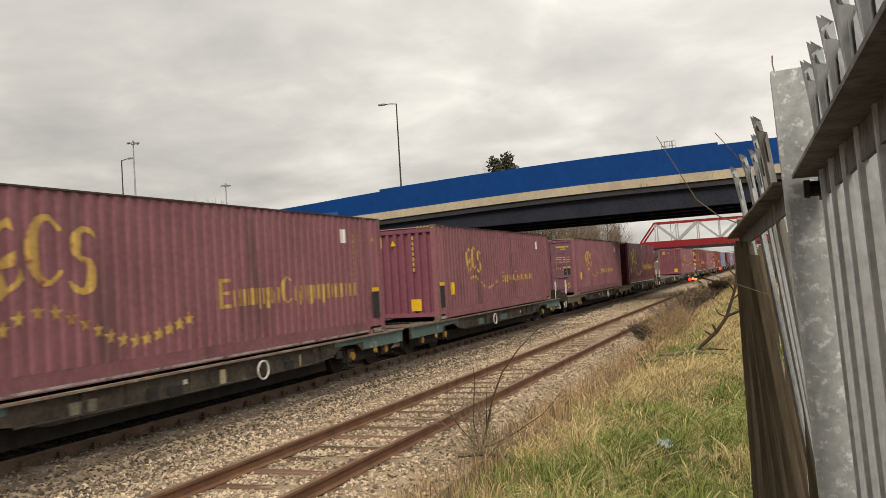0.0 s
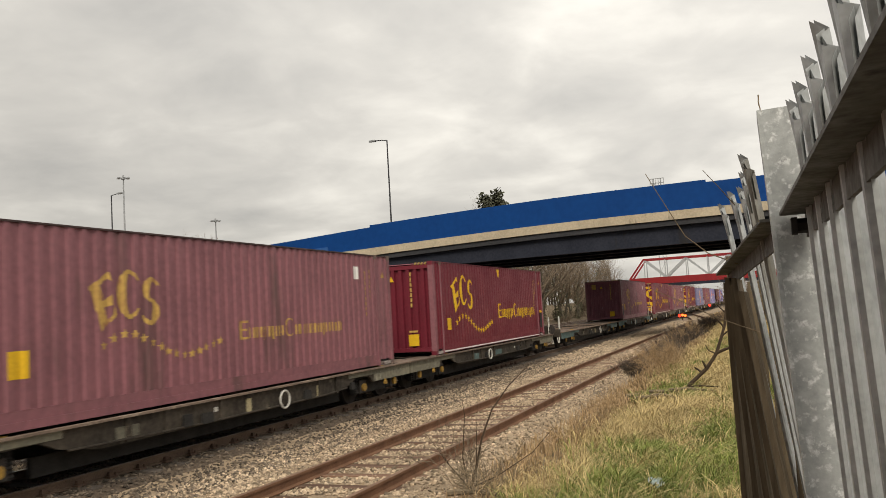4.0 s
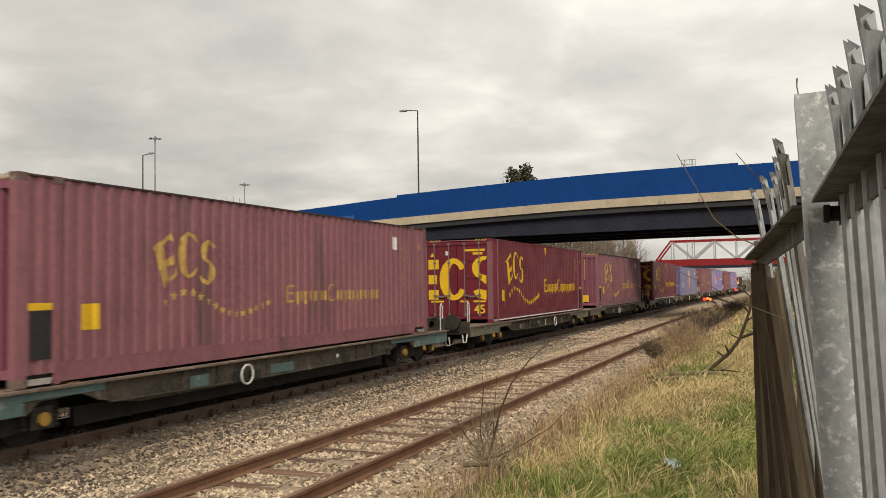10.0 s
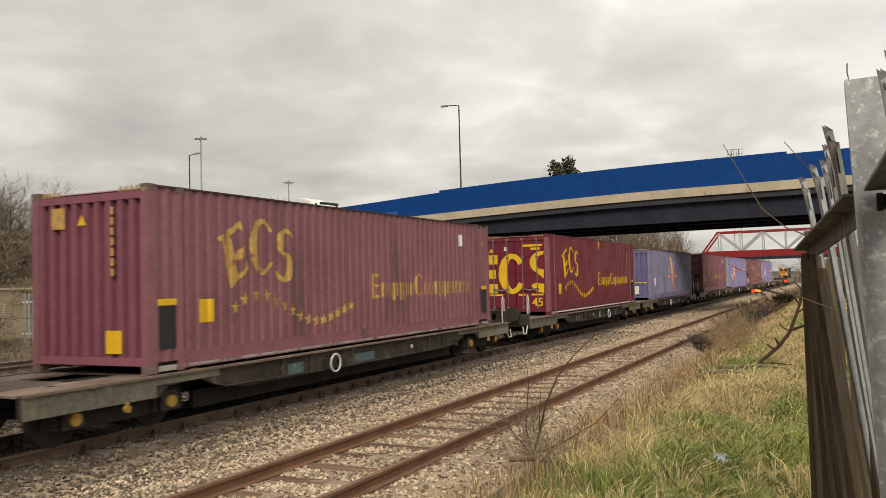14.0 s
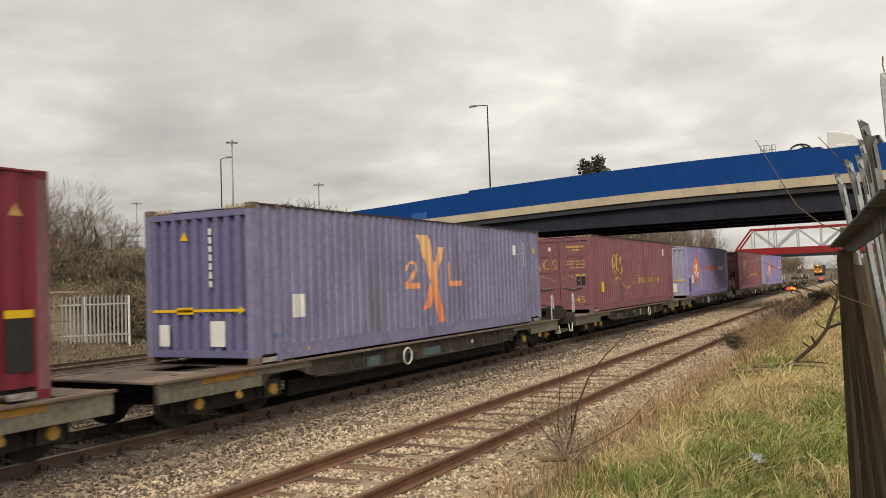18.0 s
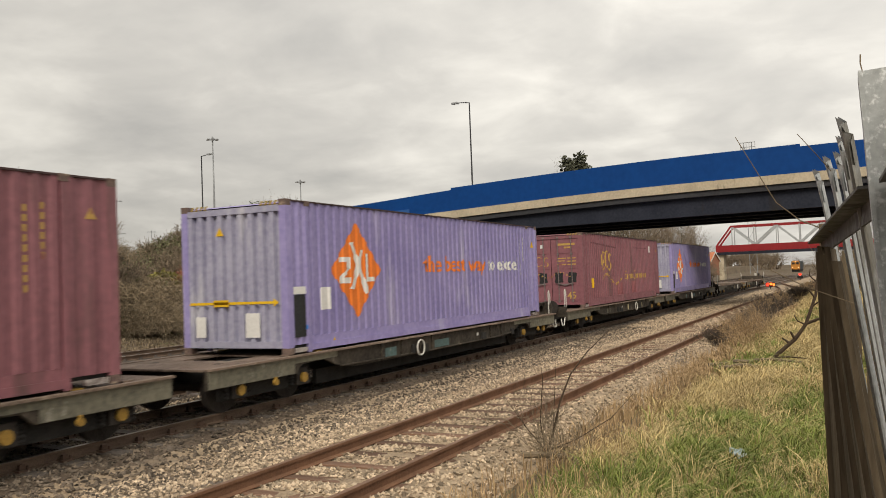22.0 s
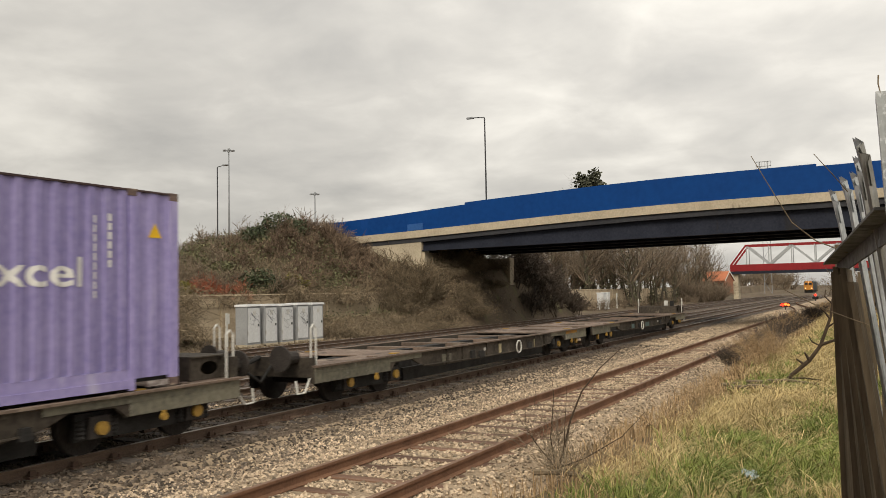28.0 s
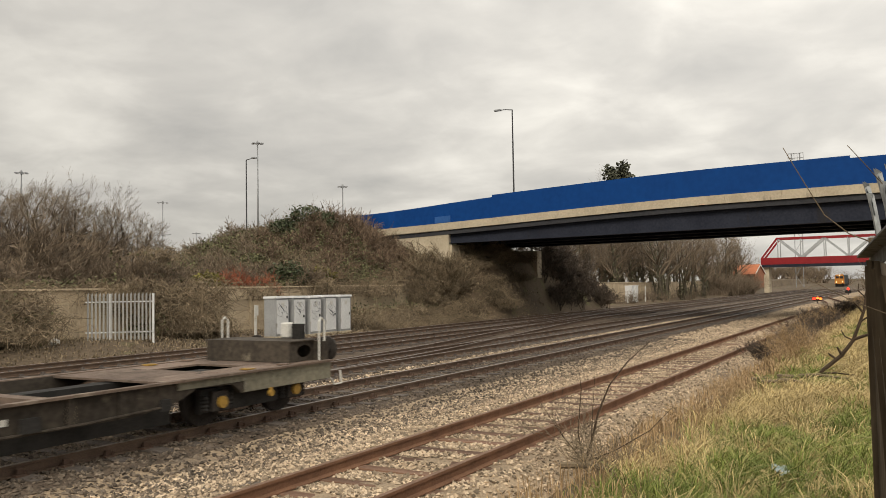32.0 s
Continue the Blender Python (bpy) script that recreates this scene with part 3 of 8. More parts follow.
# lattice tower beyond the truss bridge, its lamp frame showing above the parapet
def floodlight_tower():
    fx, fy = along(-6.07, 230)
    t = thing("floodlight_tower", "grey lattice floodlight tower showing above the bridge parapet", "light mast", at=pose(fx, fy, 0.5))
    for dx in (-0.9, 0.9):
        bm = B()
        beam(bm, (dx, 0, 0), (dx, 0, 34.2), 0.16, 0.16)
        part("column", bm, M_MAST, t)
    for k in range(11):
        bm = B()
        beam(bm, (-0.9 if k % 2 else 0.9, 0, k * 3.0), (0.9 if k % 2 else -0.9, 0, k * 3.0 + 3.0), 0.09, 0.09)
        part("brace", bm, M_MAST, t)
    for z in (31.9, 33.0, 34.2):
        bm = B()
        beam(bm, (-1.85, -0.1, z), (1.85, -0.1, z), 0.12, 0.14)
        part("frame_rail", bm, M_MAST, t)
    for k in range(6):
        bm = B()
        beam(bm, (-1.8 + k * 0.72, -0.1, 31.9), (-1.8 + k * 0.72, -0.1, 34.2), 0.1, 0.1)
        part("frame_bar", bm, M_MAST, t)


floodlight_tower()


# ---- red truss bridge ----
def truss_bridge():
    y0, x0, x1, z0, zt = 180.0, -26.2, 22.8, 5.55, 10.95
    br = thing("truss_bridge", "red and pale grey steel truss footbridge over the tracks", "bridge", kind="structure")
    for side, y in enumerate((y0, y0 + 4.2)):
        bm = B()
        box(bm, x0 - 0.2, x1 + 0.2, y - 0.15, y + 0.15, z0, z0 + 1.35)
        part("bottom_chord", bm, M_REDSTEEL, br)
        bm = B()
        box(bm, x0 + 2.9, x1 - 2.9, y - 0.15, y + 0.15, zt - 0.35, zt)
        part("top_chord", bm, M_REDSTEEL, br)
        for a, b in ((x0, x0 + 3.0), (x1, x1 - 3.0)):
            bm = B()
            beam(bm, (a, y, z0 + 1.3), (b, y, zt - 0.15), 0.28, 0.34)
            part("end_post", bm, M_REDSTEEL, br)
        n = 10
        for k in range(n + 1):
            x = x0 + 3.1 + (x1 - x0 - 6.2) * k / n
            bm = B()
            beam(bm, (x, y, z0 + 1.3), (x, y, zt - 0.3), 0.2, 0.16)
            part("upright", bm, M_GREYSTEEL, br)
            if k < n:
                xn = x0 + 3.1 + (x1 - x0 - 6.2) * (k + 1) / n
                p, q = ((x, y, zt - 0.3), (xn, y, z0 + 1.3)) if k % 2 == 0 else ((x, y, z0 + 1.3), (xn, y, zt - 0.3))
                bm = B()
                beam(bm, p, q, 0.24, 0.34)
                part("diagonal", bm, M_GREYSTEEL, br)
    bm = B()
    for k in range(9):
        x = x0 + 1 + k * (x1 - x0 - 2) / 8
        box(bm, x - 0.15, x + 0.15, y0, y0 + 4.2, z0 - 0.35, z0)
    part("cross_beams", bm, M_GIRDER, br)
    bm = B()
    box(bm, x0, x1, y0 - 0.1, y0 + 4.3, z0 - 0.55, z0 - 0.02)
    part("deck", bm, M_GIRDER, br)
    bm = B()
    for x in (x0 + 0.2, x1 - 1.2):
        box(bm, x, x + 1, y0 + 0.5, y0 + 3.7, -0.5, z0 - 0.55)
    part("piers", bm, M_CONCRETE, br)


truss_bridge()


# ---- concrete panel wall and lineside things ----
def panel_wall():
    w = thing("wall_trackside", "stained concrete panel wall along the foot of the embankment", "wall", kind="structure")
    post = B()
    box(post, -0.09, 0.09, -0.08, 0.08, -0.6, 2.36, 0.01)
    post = mesh_of("wall_post", post, M_WALL)
    slab = B()
    box(slab, -0.045, 0.045, -1.12, 1.12, 0.0, 0.58, 0.008)
    slab = mesh_of("wall_panel", slab, M_WALL)
    cap = B()
    box(cap, -0.12, 0.12, -1.2, 1.2, 0, 0.08, 0.01)
    cap = mesh_of("coping", cap, M_WALL)
    r = random.Random(4)
    y = 10.0
    while y < 165:
        part("wall_post", post, None, w, at=pose(-31.0, y, r.uniform(-0.05, 0.03)))
        if not 58 < y < 74:
            for k in range(4):
                part("wall_panel", slab, None, w, at=pose(-31.0 + r.uniform(-0.02, 0.02), y + 1.2, -0.12 + k * 0.59))
            part("coping", cap, None, w, at=pose(-31.0, y + 1.2, 2.26))
        y += 2.4


panel_wall()


def cabinet(y, graffiti, seed):
    r = random.Random(seed)
    c = thing("lineside_cabinet", "pale grey steel lineside cabinet with scrawled graffiti" if graffiti else "pale grey steel lineside cabinet, stained",
              "cabinet", group="row of lineside cabinets", at=pose(-27.1, y, land(-27, y) - 0.02))
    bm = B()
    box(bm, -0.38, 0.38, -0.52, 0.52, 0.0, 0.14)
    part("plinth", bm, M_CONCRETE, c)
    bm = B()
    box(bm, -0.36, 0.36, -0.5, 0.5, 0.14, 1.98)
    part("body", bm, M_CABINETSIDE, c, bevel=0.012)
    bm = B()
    box(bm, -0.41, 0.43, -0.55, 0.55, 1.98, 2.08, 0.03)
    part("roof", bm, M_CABINET, c)
    door = B()
    box(door, 0.362, 0.385, -0.43, 0.40, 0.24, 1.90)
    door = part("door", door, M_CABINET, c, bevel=0.006)
    bm = B()
    box(bm, 0.386, 0.42, 0.27, 0.33, 1.0, 1.12)
    part("handle", bm, M_DARK, door)
    bm = B()
    box(bm, 0.386, 0.392, -0.1, 0.12, 1.55, 1.78)
    part("notice", bm, M_WHITE, door)
    if graffiti:
        bm = B()
        for k in range(3):
            cy, cz = r.uniform(-0.15, 0.15), r.uniform(1.1, 1.6)
            pts = [(0.392, cy + math.cos(a * 1.3 + k) * r.uniform(0.12, 0.3), cz + math.sin(a) * r.uniform(0.12, 0.32)) for a in [j * 0.7 for j in range(9)]]
            tube(bm, pts, 0.006, 4)
        part("scrawl", bm, M_INK, door, "dark sprayed loops")


for k in range(5):
    cabinet(31.6 + k * 1.3, k < 4, k)
for yy, xx in ((95.5, -28.6), (97.2, -28.6)):
    c = thing("lineside_cabinet", "distant pale grey lineside cabinet beyond the bridge", "cabinet", group="far lineside cabinets", at=pose(xx, yy, land(xx, yy)))
    bm = B()
    box(bm, -0.4, 0.4, -0.5, 0.5, 0, 1.9)
    part("body", bm, M_CABINET, c, bevel=0.02)
    bm = B()
    box(bm, -0.45, 0.45, -0.55, 0.55, 1.9, 2.0, 0.03)
    part("roof", bm, M_CABINET, c)


def marker_post(x, y, h, label):
    p = thing("marker_post", label, "post", at=pose(x, y, land(x, y)))
    bm = B()
    box(bm, -0.05, 0.05, -0.05, 0.05, 0, h, 0.008)
    part("post", bm, M_WHITE, p)
    bm = B()
    box(bm, 0.052, 0.068, -0.13, 0.13, h - 0.5, h - 0.02)
    part("plate", bm, M_WHITE, p)


marker_post(-27.6, 30.65, 1.6, "slim white lineside marker post beside cabinets")
marker_post(-28.3, 101, 1.9, "pale concrete post beside the far wall")


# ---- palisade panels ----
def pale_mesh(name, h, w, mat, splay=True):
    """A W-section pale with a pointed, splayed head."""
    bm = B()
    prof = [(-w / 2, 0.010), (-w / 4, 0.0), (-w / 8, 0.014), (w / 8, 0.014), (w / 4, 0.0), (w / 2, 0.010)]
    t = 0.003
    rows = []
    for z, k in ((0, 1), (h - 0.16, 1), (h - 0.13, 0.97)):
        rows.append([[bm.verts.new((a * k, b + s * t, z)) for a, b in prof] for s in (-1, 1)])
    for a, b in zip(rows, rows[1:]):
        for s in (0, 1):
            for i in range(5):
                bm.faces.new((a[s][i], a[s][i + 1], b[s][i + 1], b[s][i]))
        for i in (0, 5):
            bm.faces.new((a[0][i], a[1][i], b[1][i], b[0][i]))
    for s in (0, 1):
        top = rows[-1][s]
        q = [bm.verts.new((a * 1.04, b + (2 * s - 1) * t + (0.012 * (a / w + 0.5) ** 2 if splay else 0), h - 0.075 * (0.5 - a / w))) for i, (a, b) in enumerate(prof)]
        for i in range(5):
            bm.faces.new((top[i], top[i + 1], q[i + 1], q[i]))
    return mesh_of(name, bm, mat)


M_FARPALE = material("dull_galvanised_pale", (0.40, 0.40, 0.385), (0.29, 0.285, 0.27), 0.7, 0.2, scale=2, fine=14, objects=0.12)


def far_palisade():
    f = thing("palisade_fence", "short galvanised palisade fence panel before the wall", "fence", at=pose(-29.35, 22.6, 0.18, 0, 0, 40))
    m = pale_mesh("pale", 1.95, 0.075, M_FARPALE, False)
    for k in range(17):
        part("pale", m, None, f, at=pose(k * 0.152, 0, 0.0 + 0.01 * math.sin(k * 3)))
    for z in (0.3, 1.55):
        bm = B()
        box(bm, -0.1, 2.55, 0.02, 0.07, z, z + 0.05)
        part("cross_rail", bm, M_CABINET, f)
    for x in (0.8, 2.5):
        bm = B()
        box(bm, x, x + 0.08, 0.07, 0.15, -0.4, 1.9)
        part("post", bm, M_CABINET, f)


far_palisade()


# ---- far lineside ----
def brick_house():
    M_BRICK = material("house_brick", (0.34, 0.15, 0.09), (0.25, 0.11, 0.07), 0.9, scale=1, fine=8, coords="World")
    M_TILE = material("orange_roof_tile", (0.55, 0.20, 0.10), (0.42, 0.15, 0.08), 0.85, scale=1, fine=8, coords="World")
    h = thing("house", "small brick house with an orange tiled gable roof", "house", at=pose(-26.9, 168, 1.7, 0, 0, -18) @ Matrix.Diagonal((0.72, 0.72, 0.72, 1)))
    bm = B()
    box(bm, -3.0, 3.0, -2.4, 2.4, -1, 2.7)
    part("wall", bm, M_BRICK, h)
    for s in (-1, 1):
        bm = B()
        v = [bm.verts.new(p) for p in ((-3.3, s * 2.8, 2.5), (3.3, s * 2.8, 2.5), (3.3, 0, 5.0), (-3.3, 0, 5.0))]
        f = bm.faces.new(v)
        e = bmesh.ops.extrude_face_region(bm, geom=[f])["geom"]
        for g in e:
            if isinstance(g, bmesh.types.BMVert):
                g.co.z += 0.16
        part("roof_slope", bm, M_TILE, h)
    for x in (-3.0, 2.92):
        bm = B()
        v = [bm.verts.new(p) for p in ((x, -2.4, 2.7), (x, 2.4, 2.7), (x, 0, 4.85), (x + 0.08, -2.4, 2.7), (x + 0.08, 2.4, 2.7), (x + 0.08, 0, 4.85))]
        for f in ((0, 1, 2), (5, 4, 3), (0, 3, 4, 1), (1, 4, 5, 2), (2, 5, 3, 0)):
            bm.faces.new([v[i] for i in f])
        part("gable", bm, M_BRICK, h)
    bm = B()
    for s in (-1, 1):
        beam(bm, (3.32, s * 2.85, 2.55), (3.32, 0, 5.08), 0.1, 0.26)
    part("bargeboard", bm, M_WHITE, h)
    for x in (-2, 1.5):
        bm = B()
        box(bm, x, x + 0.9, -2.45, -2.36, 0.9, 2.0)
        part("window", bm, M_DARK, h)


brick_house()


def far_shed(x, y, z, w, d, hgt, mat, label):
    s = thing("shed", label, "building", at=pose(x, y, z))
    bm = B()
    box(bm, -w / 2, w / 2, -d / 2, d / 2, -2, hgt)
    part("wall", bm, mat, s)
    bm = B()
    box(bm, -w / 2 - 0.3, w / 2 + 0.3, -d / 2 - 0.3, d / 2 + 0.3, hgt, hgt + 0.5, 0.3)
    part("roof", bm, mat, s)


M_REDWALL = material("red_cladding", (0.55, 0.06, 0.05), (0.42, 0.05, 0.045), 0.6, scale=0.4, fine=3, coords="World")
M_PALEWALL = material("pale_cladding", (0.55, 0.55, 0.55), (0.42, 0.42, 0.43), 0.6, scale=0.4, fine=3, coords="World")
lx, ly = along(-21.6, 150)
far_shed(lx, ly, 1.5, 6, 8, 5.2, M_REDWALL, "distant red clad building beyond bare trees")
lx, ly = along(-16.5, 200)
far_shed(lx, ly, 2, 24, 8, 2.4, M_PALEWALL, "distant pale industrial building behind trees")


def ground_signal(x, y, lamps, label):
    """A low signal on a short post; its lamps face along the line towards -y."""
    s = thing("ground_signal", label, "signal", at=pose(x, y, -0.2))
    bm = B()
    tube(bm, [(0, 0, 0), (0, 0, 0.3)], 0.05, 8)
    part("stem", bm, M_DARK, s)
    bm = B()
    box(bm, -0.45, 0.45, -0.12, 0.12, 0.28, 0.72)
    part("housing", bm, M_DARK, s, bevel=0.03)
    for dx, dz, r, m in lamps:
        bm = B()
        tube(bm, [(dx, -0.121, dz), (dx, -0.17, dz)], r, 12)
        part("lamp", bm, m, s, "lit red-orange lamp")


M_LAMPRED = glow("signal_red", (1.0, 0.03, 0.015), 2.2)
M_LAMPAMBER = glow("signal_amber", (1.0, 0.16, 0.03), 2.0)
ground_signal(-8.35, 93.2, [(-0.28, 0.5, 0.16, M_LAMPRED), (0.05, 0.56, 0.14, M_LAMPAMBER), (0.33, 0.48, 0.13, M_LAMPAMBER)], "low ground signal with glowing red and amber lamps")
ground_signal(-8.6, 147, [(0, 0.95, 0.2, M_LAMPRED)], "low ground signal with one red lamp")



# ---- traffic and fittings on the road bridge ----
def road_z(x):
    """Height of the road: level on the bridge, falling away on both approaches."""
    return crown(x, 7.32, 6.62) - 0.56 - 0.045 * max(0.0, -38 - x) - 0.045 * max(0.0, x - 32)


def approach(name, x0, x1):
    """Earth bank that carries the road up to the bridge."""
    bm = B()
    rings = []
    for x in axis((x0, x1, 10)):
        y, z = face_y(x), road_z(x) - 0.01
        rings.append([bm.verts.new(p) for p in ((x, y - 0.5 - z * 0.2, -0.8), (x, y, z), (x, y + 11.4, z), (x, y + 12 + z, -0.8))])
    for a, b in zip(rings, rings[1:]):
        for k in range(4):
            bm.faces.new((a[k], b[k], b[(k + 1) % 4], a[(k + 1) % 4]))
    bm.faces.new(rings[0])
    bm.faces.new(rings[-1][::-1])
    tagged(part(name, bm, M_SOIL), "earth bank carrying the road up to the bridge", "embankment", kind="structure")


approach("road_bank", -190, -38.2)
approach("road_bank", 32.2, 190)


def articulated_lorry():
    """A white tractor unit with a low flat trailer. Its origin is on the road below the front bumper; it drives along +x."""
    M_CAB = material("white_cab_paint", (0.80, 0.79, 0.75), (0.70, 0.69, 0.65), 0.4, scale=1.5, fine=12)
    M_TRAILER = material("silver_trailer", (0.50, 0.51, 0.52), (0.36, 0.37, 0.37), 0.5, 0.3, scale=1, fine=9)
    M_HOSE = material("red_air_hose", (0.42, 0.05, 0.035), rough=0.5)
    M_WINDOW = material("dark_cab_glass", (0.02, 0.022, 0.025), rough=0.15)
    t = thing("articulated_lorry", "white articulated lorry with a low flat silver trailer crossing the bridge", "lorry")
    bm = B()
    prof = [(-0.02, 0.5), (0.0, 2.05), (-0.22, 3.0), (-0.32, 3.12), (-2.3, 3.12), (-2.3, 0.7), (-1.6, 0.5)]
    ring = [[bm.verts.new((x, y, z)) for x, z in prof] for y in (-1.22, 1.22)]
    bm.faces.new(ring[0])
    bm.faces.new(ring[1][::-1])
    for k in range(len(prof)):
        bm.faces.new((ring[0][k], ring[0][(k + 1) % len(prof)], ring[1][(k + 1) % len(prof)], ring[1][k]))
    part("cab", bm, M_CAB, t, bevel=0.04)
    bm = B()
    prof = [(-0.75, 3.13), (-1.25, 3.66), (-2.0, 3.92), (-2.75, 4.02), (-2.78, 2.2), (-2.31, 2.2), (-2.31, 3.13)]
    ring = [[bm.verts.new((x, y, z)) for x, z in prof] for y in (-1.18, 1.18)]
    bm.faces.new(ring[0])
    bm.faces.new(ring[1][::-1])
    for k in range(len(prof)):
        bm.faces.new((ring[0][k], ring[0][(k + 1) % len(prof)], ring[1][(k + 1) % len(prof)], ring[1][k]))
    part("wind_deflector", bm, M_CAB, t, bevel=0.05)
    bm = B()
    box(bm, -0.16, 0.16, -1.15, 1.15, 3.22, 3.44)
    part("sun_visor", bm, M_WINDOW, t, "dark sun visor", bevel=0.03)
    for sy in (-1, 1):
        bm = B()
        box(bm, -1.05, -0.38, sy * 1.225 - 0.01, sy * 1.225 + 0.01, 2.15, 2.95)
        part("side_window", bm, M_WINDOW, t)
        bm = B()
        box(bm, -0.42, -0.20, sy * 1.42 - 0.10, sy * 1.42 + 0.10, 2.5, 3.35, 0.03)
        part("mirror", bm, M_WINDOW, t, "dark door mirror", bevel=0.03)
        bm = B()
        tube(bm, [(-2.95, sy * 0.4, 1.1), (-2.95, sy * 0.4, 2.9)], 0.05, 8)
        part("exhaust_stack", bm, M_STEELGREY, t)
        for x in (-1.2, -5.2, -13.2, -14.5):
            bm = B()
            tube(bm, [(x, sy * 0.85, 0.5), (x, sy * 1.2, 0.5)], 0.5, 20)
            wheel = part("wheel", bm, M_DARK, t)
            bm = B()
            tube(bm, [(x, sy * 1.195, 0.5), (x, sy * 1.21, 0.5)], 0.28, 14)
            part("hub", bm, M_TRAILER, wheel)
        # coiled air lines behind the cab
        bm = B()
        tube(bm, [(-2.85 - k * 0.011, sy * 0.3 + 0.12 * math.cos(k * 0.9), 2.5 + 0.55 * math.sin(k * 0.045) + 0.12 * math.sin(k * 0.9)) for k in range(70)], 0.022, 5)
        part("air_line", bm, M_HOSE, t, "coiled red air line")
    bm = B()
    box(bm, -0.12, 0.02, -1.1, 1.1, 2.1, 3.0)
    part("windscreen", bm, M_WINDOW, t, bevel=0.02)
    bm = B()
    box(bm, -6.2, -0.6, -0.45, 0.45, 0.75, 1.0)
    part("chassis", bm, M_DARK, t)
    # arched guard over the tractor's drive axle and the sloping trailer
    bm = B()
    for sy in (-0.9, 0.9):
        pts = [(-4.4 + 0.62 * math.cos(a), sy, 3.05 + 0.38 * math.sin(a)) for a in [math.pi * k / 12 for k in range(13)]]
        tube(bm, pts, 0.06, 6)
        for p in (pts[0], pts[-1]):
            tube(bm, [(p[0], sy, 1.5), p], 0.045, 6)
    tube(bm, [(-4.4, -0.9, 3.43), (-4.4, 0.9, 3.43)], 0.05, 6)
    part("headboard_hoop", bm, M_DARK, t, "black steel hoop on the trailer front")
    bm = B()
    prof = [(-3.9, 1.25), (-3.9, 2.75), (-5.2, 3.1), (-6.4, 3.05), (-15.6, 2.55), (-15.6, 1.05)]
    ring = [[bm.verts.new((x, y, z)) for x, z in prof] for y in (-1.2, 1.2)]
    bm.faces.new(ring[0])
    bm.faces.new(ring[1][::-1])
    for k in range(len(prof)):
        bm.faces.new((ring[0][k], ring[0][(k + 1) % len(prof)], ring[1][(k + 1) % len(prof)], ring[1][k]))
    part("trailer_body", bm, M_TRAILER, t, bevel=0.05)
    return t


M_STEELGREY = material("dull_stack_steel", (0.30, 0.30, 0.30), (0.2, 0.2, 0.2), 0.5, 0.5, scale=4, fine=20)
lorry = articulated_lorry()


# ---- train ----
def paint(name, c1, c2, spots, spot_at, rough=0.6, shade=0.12):
    return material(name, c1, c2, rough, scale=0.8, fine=9, spots=spots, spot_scale=0.9, spot_at=spot_at, objects=shade, streak=1, bump=0.0015, bump_scale=30)


M_FADED = paint("faded_maroon_paint", (0.272, 0.112, 0.132), (0.195, 0.082, 0.097), (0.13, 0.068, 0.070), 0.57, 0.5)
M_DOORDARK = paint("dull_purple_door_paint", (0.185, 0.083, 0.108), (0.135, 0.06, 0.08), (0.12, 0.06, 0.06), 0.57, 0.5)
M_FRESH = paint("fresh_maroon_paint", (0.172, 0.0215, 0.036), (0.134, 0.017, 0.029), (0.19, 0.05, 0.06), 0.64, 0.45)
M_LILAC = paint("faded_lilac_paint", (0.250, 0.238, 0.365), (0.165, 0.157, 0.262), (0.15, 0.135, 0.18), 0.57, 0.5)
# end darker than the sides: the shading of its ribs put into the colour
M_LILACEND = paint("lilac_end_shade_paint", (0.175, 0.168, 0.30), (0.125, 0.12, 0.225), (0.28, 0.27, 0.37), 0.62, 0.5)
M_PURPLE = paint("purple_paint", (0.335, 0.294, 0.530), (0.235, 0.204, 0.425), (0.44, 0.41, 0.57), 0.60, 0.5)
M_PURPLEEND = paint("bleached_lilac_end_paint", (0.42, 0.415, 0.52), (0.29, 0.285, 0.40), (0.60, 0.60, 0.63), 0.56, 0.55)
# maroon for the ends with the sky's purple reflection mixed into the colour
M_DOORPURPLE = paint("maroon_end_sky_tint", (0.265, 0.095, 0.128), (0.205, 0.073, 0.10), (0.15, 0.065, 0.065), 0.58, 0.5)
# near-black rail colour that paints in the thin shade line at the roof edge
M_TOPRAIL = material("shade_line_top_rail", (0.075, 0.045, 0.045), (0.045, 0.03, 0.03), 0.8, scale=2, fine=20, spots=(0.16, 0.10, 0.085), spot_scale=1.5, spot_at=0.6)
M_CASTING = material("worn_casting", (0.20, 0.14, 0.115), (0.10, 0.07, 0.065), 0.75, scale=5, fine=30, spots=(0.38, 0.30, 0.22), spot_scale=4, spot_at=0.58)
M_SCUFFED = material("scuffed_white_plate", (0.46, 0.43, 0.40), (0.22, 0.18, 0.17), 0.75, scale=3, fine=18, spots=(0.10, 0.07, 0.065), spot_scale=3, spot_at=0.52)
M_YELLOW = material("yellow_marking", (0.80, 0.50, 0.025), (0.66, 0.39, 0.02), 0.6, scale=2, fine=20)
M_PALEYELLOW = material("faded_yellow_marking", (0.58, 0.38, 0.10), (0.42, 0.25, 0.085), 0.7, scale=2.5, fine=16, spots=(0.24, 0.075, 0.07), spot_scale=3, spot_at=0.56)
M_ORANGE = material("orange_marking", (0.85, 0.22, 0.035), (0.72, 0.18, 0.03), 0.6, scale=2, fine=20)
M_WHITEMARK = material("white_marking", (0.78, 0.77, 0.75), (0.64, 0.63, 0.6), 0.6, scale=2, fine=20)
M_FLAME = material("yellow_orange_marking", (0.80, 0.52, 0.26), (0.76, 0.24, 0.12), 0.65, scale=0.9, fine=3)
M_BARE = material("scraped_paint", (0.33, 0.13, 0.14), (0.20, 0.06, 0.07), 0.75, scale=2, fine=20)
flame = M_FLAME.node_tree
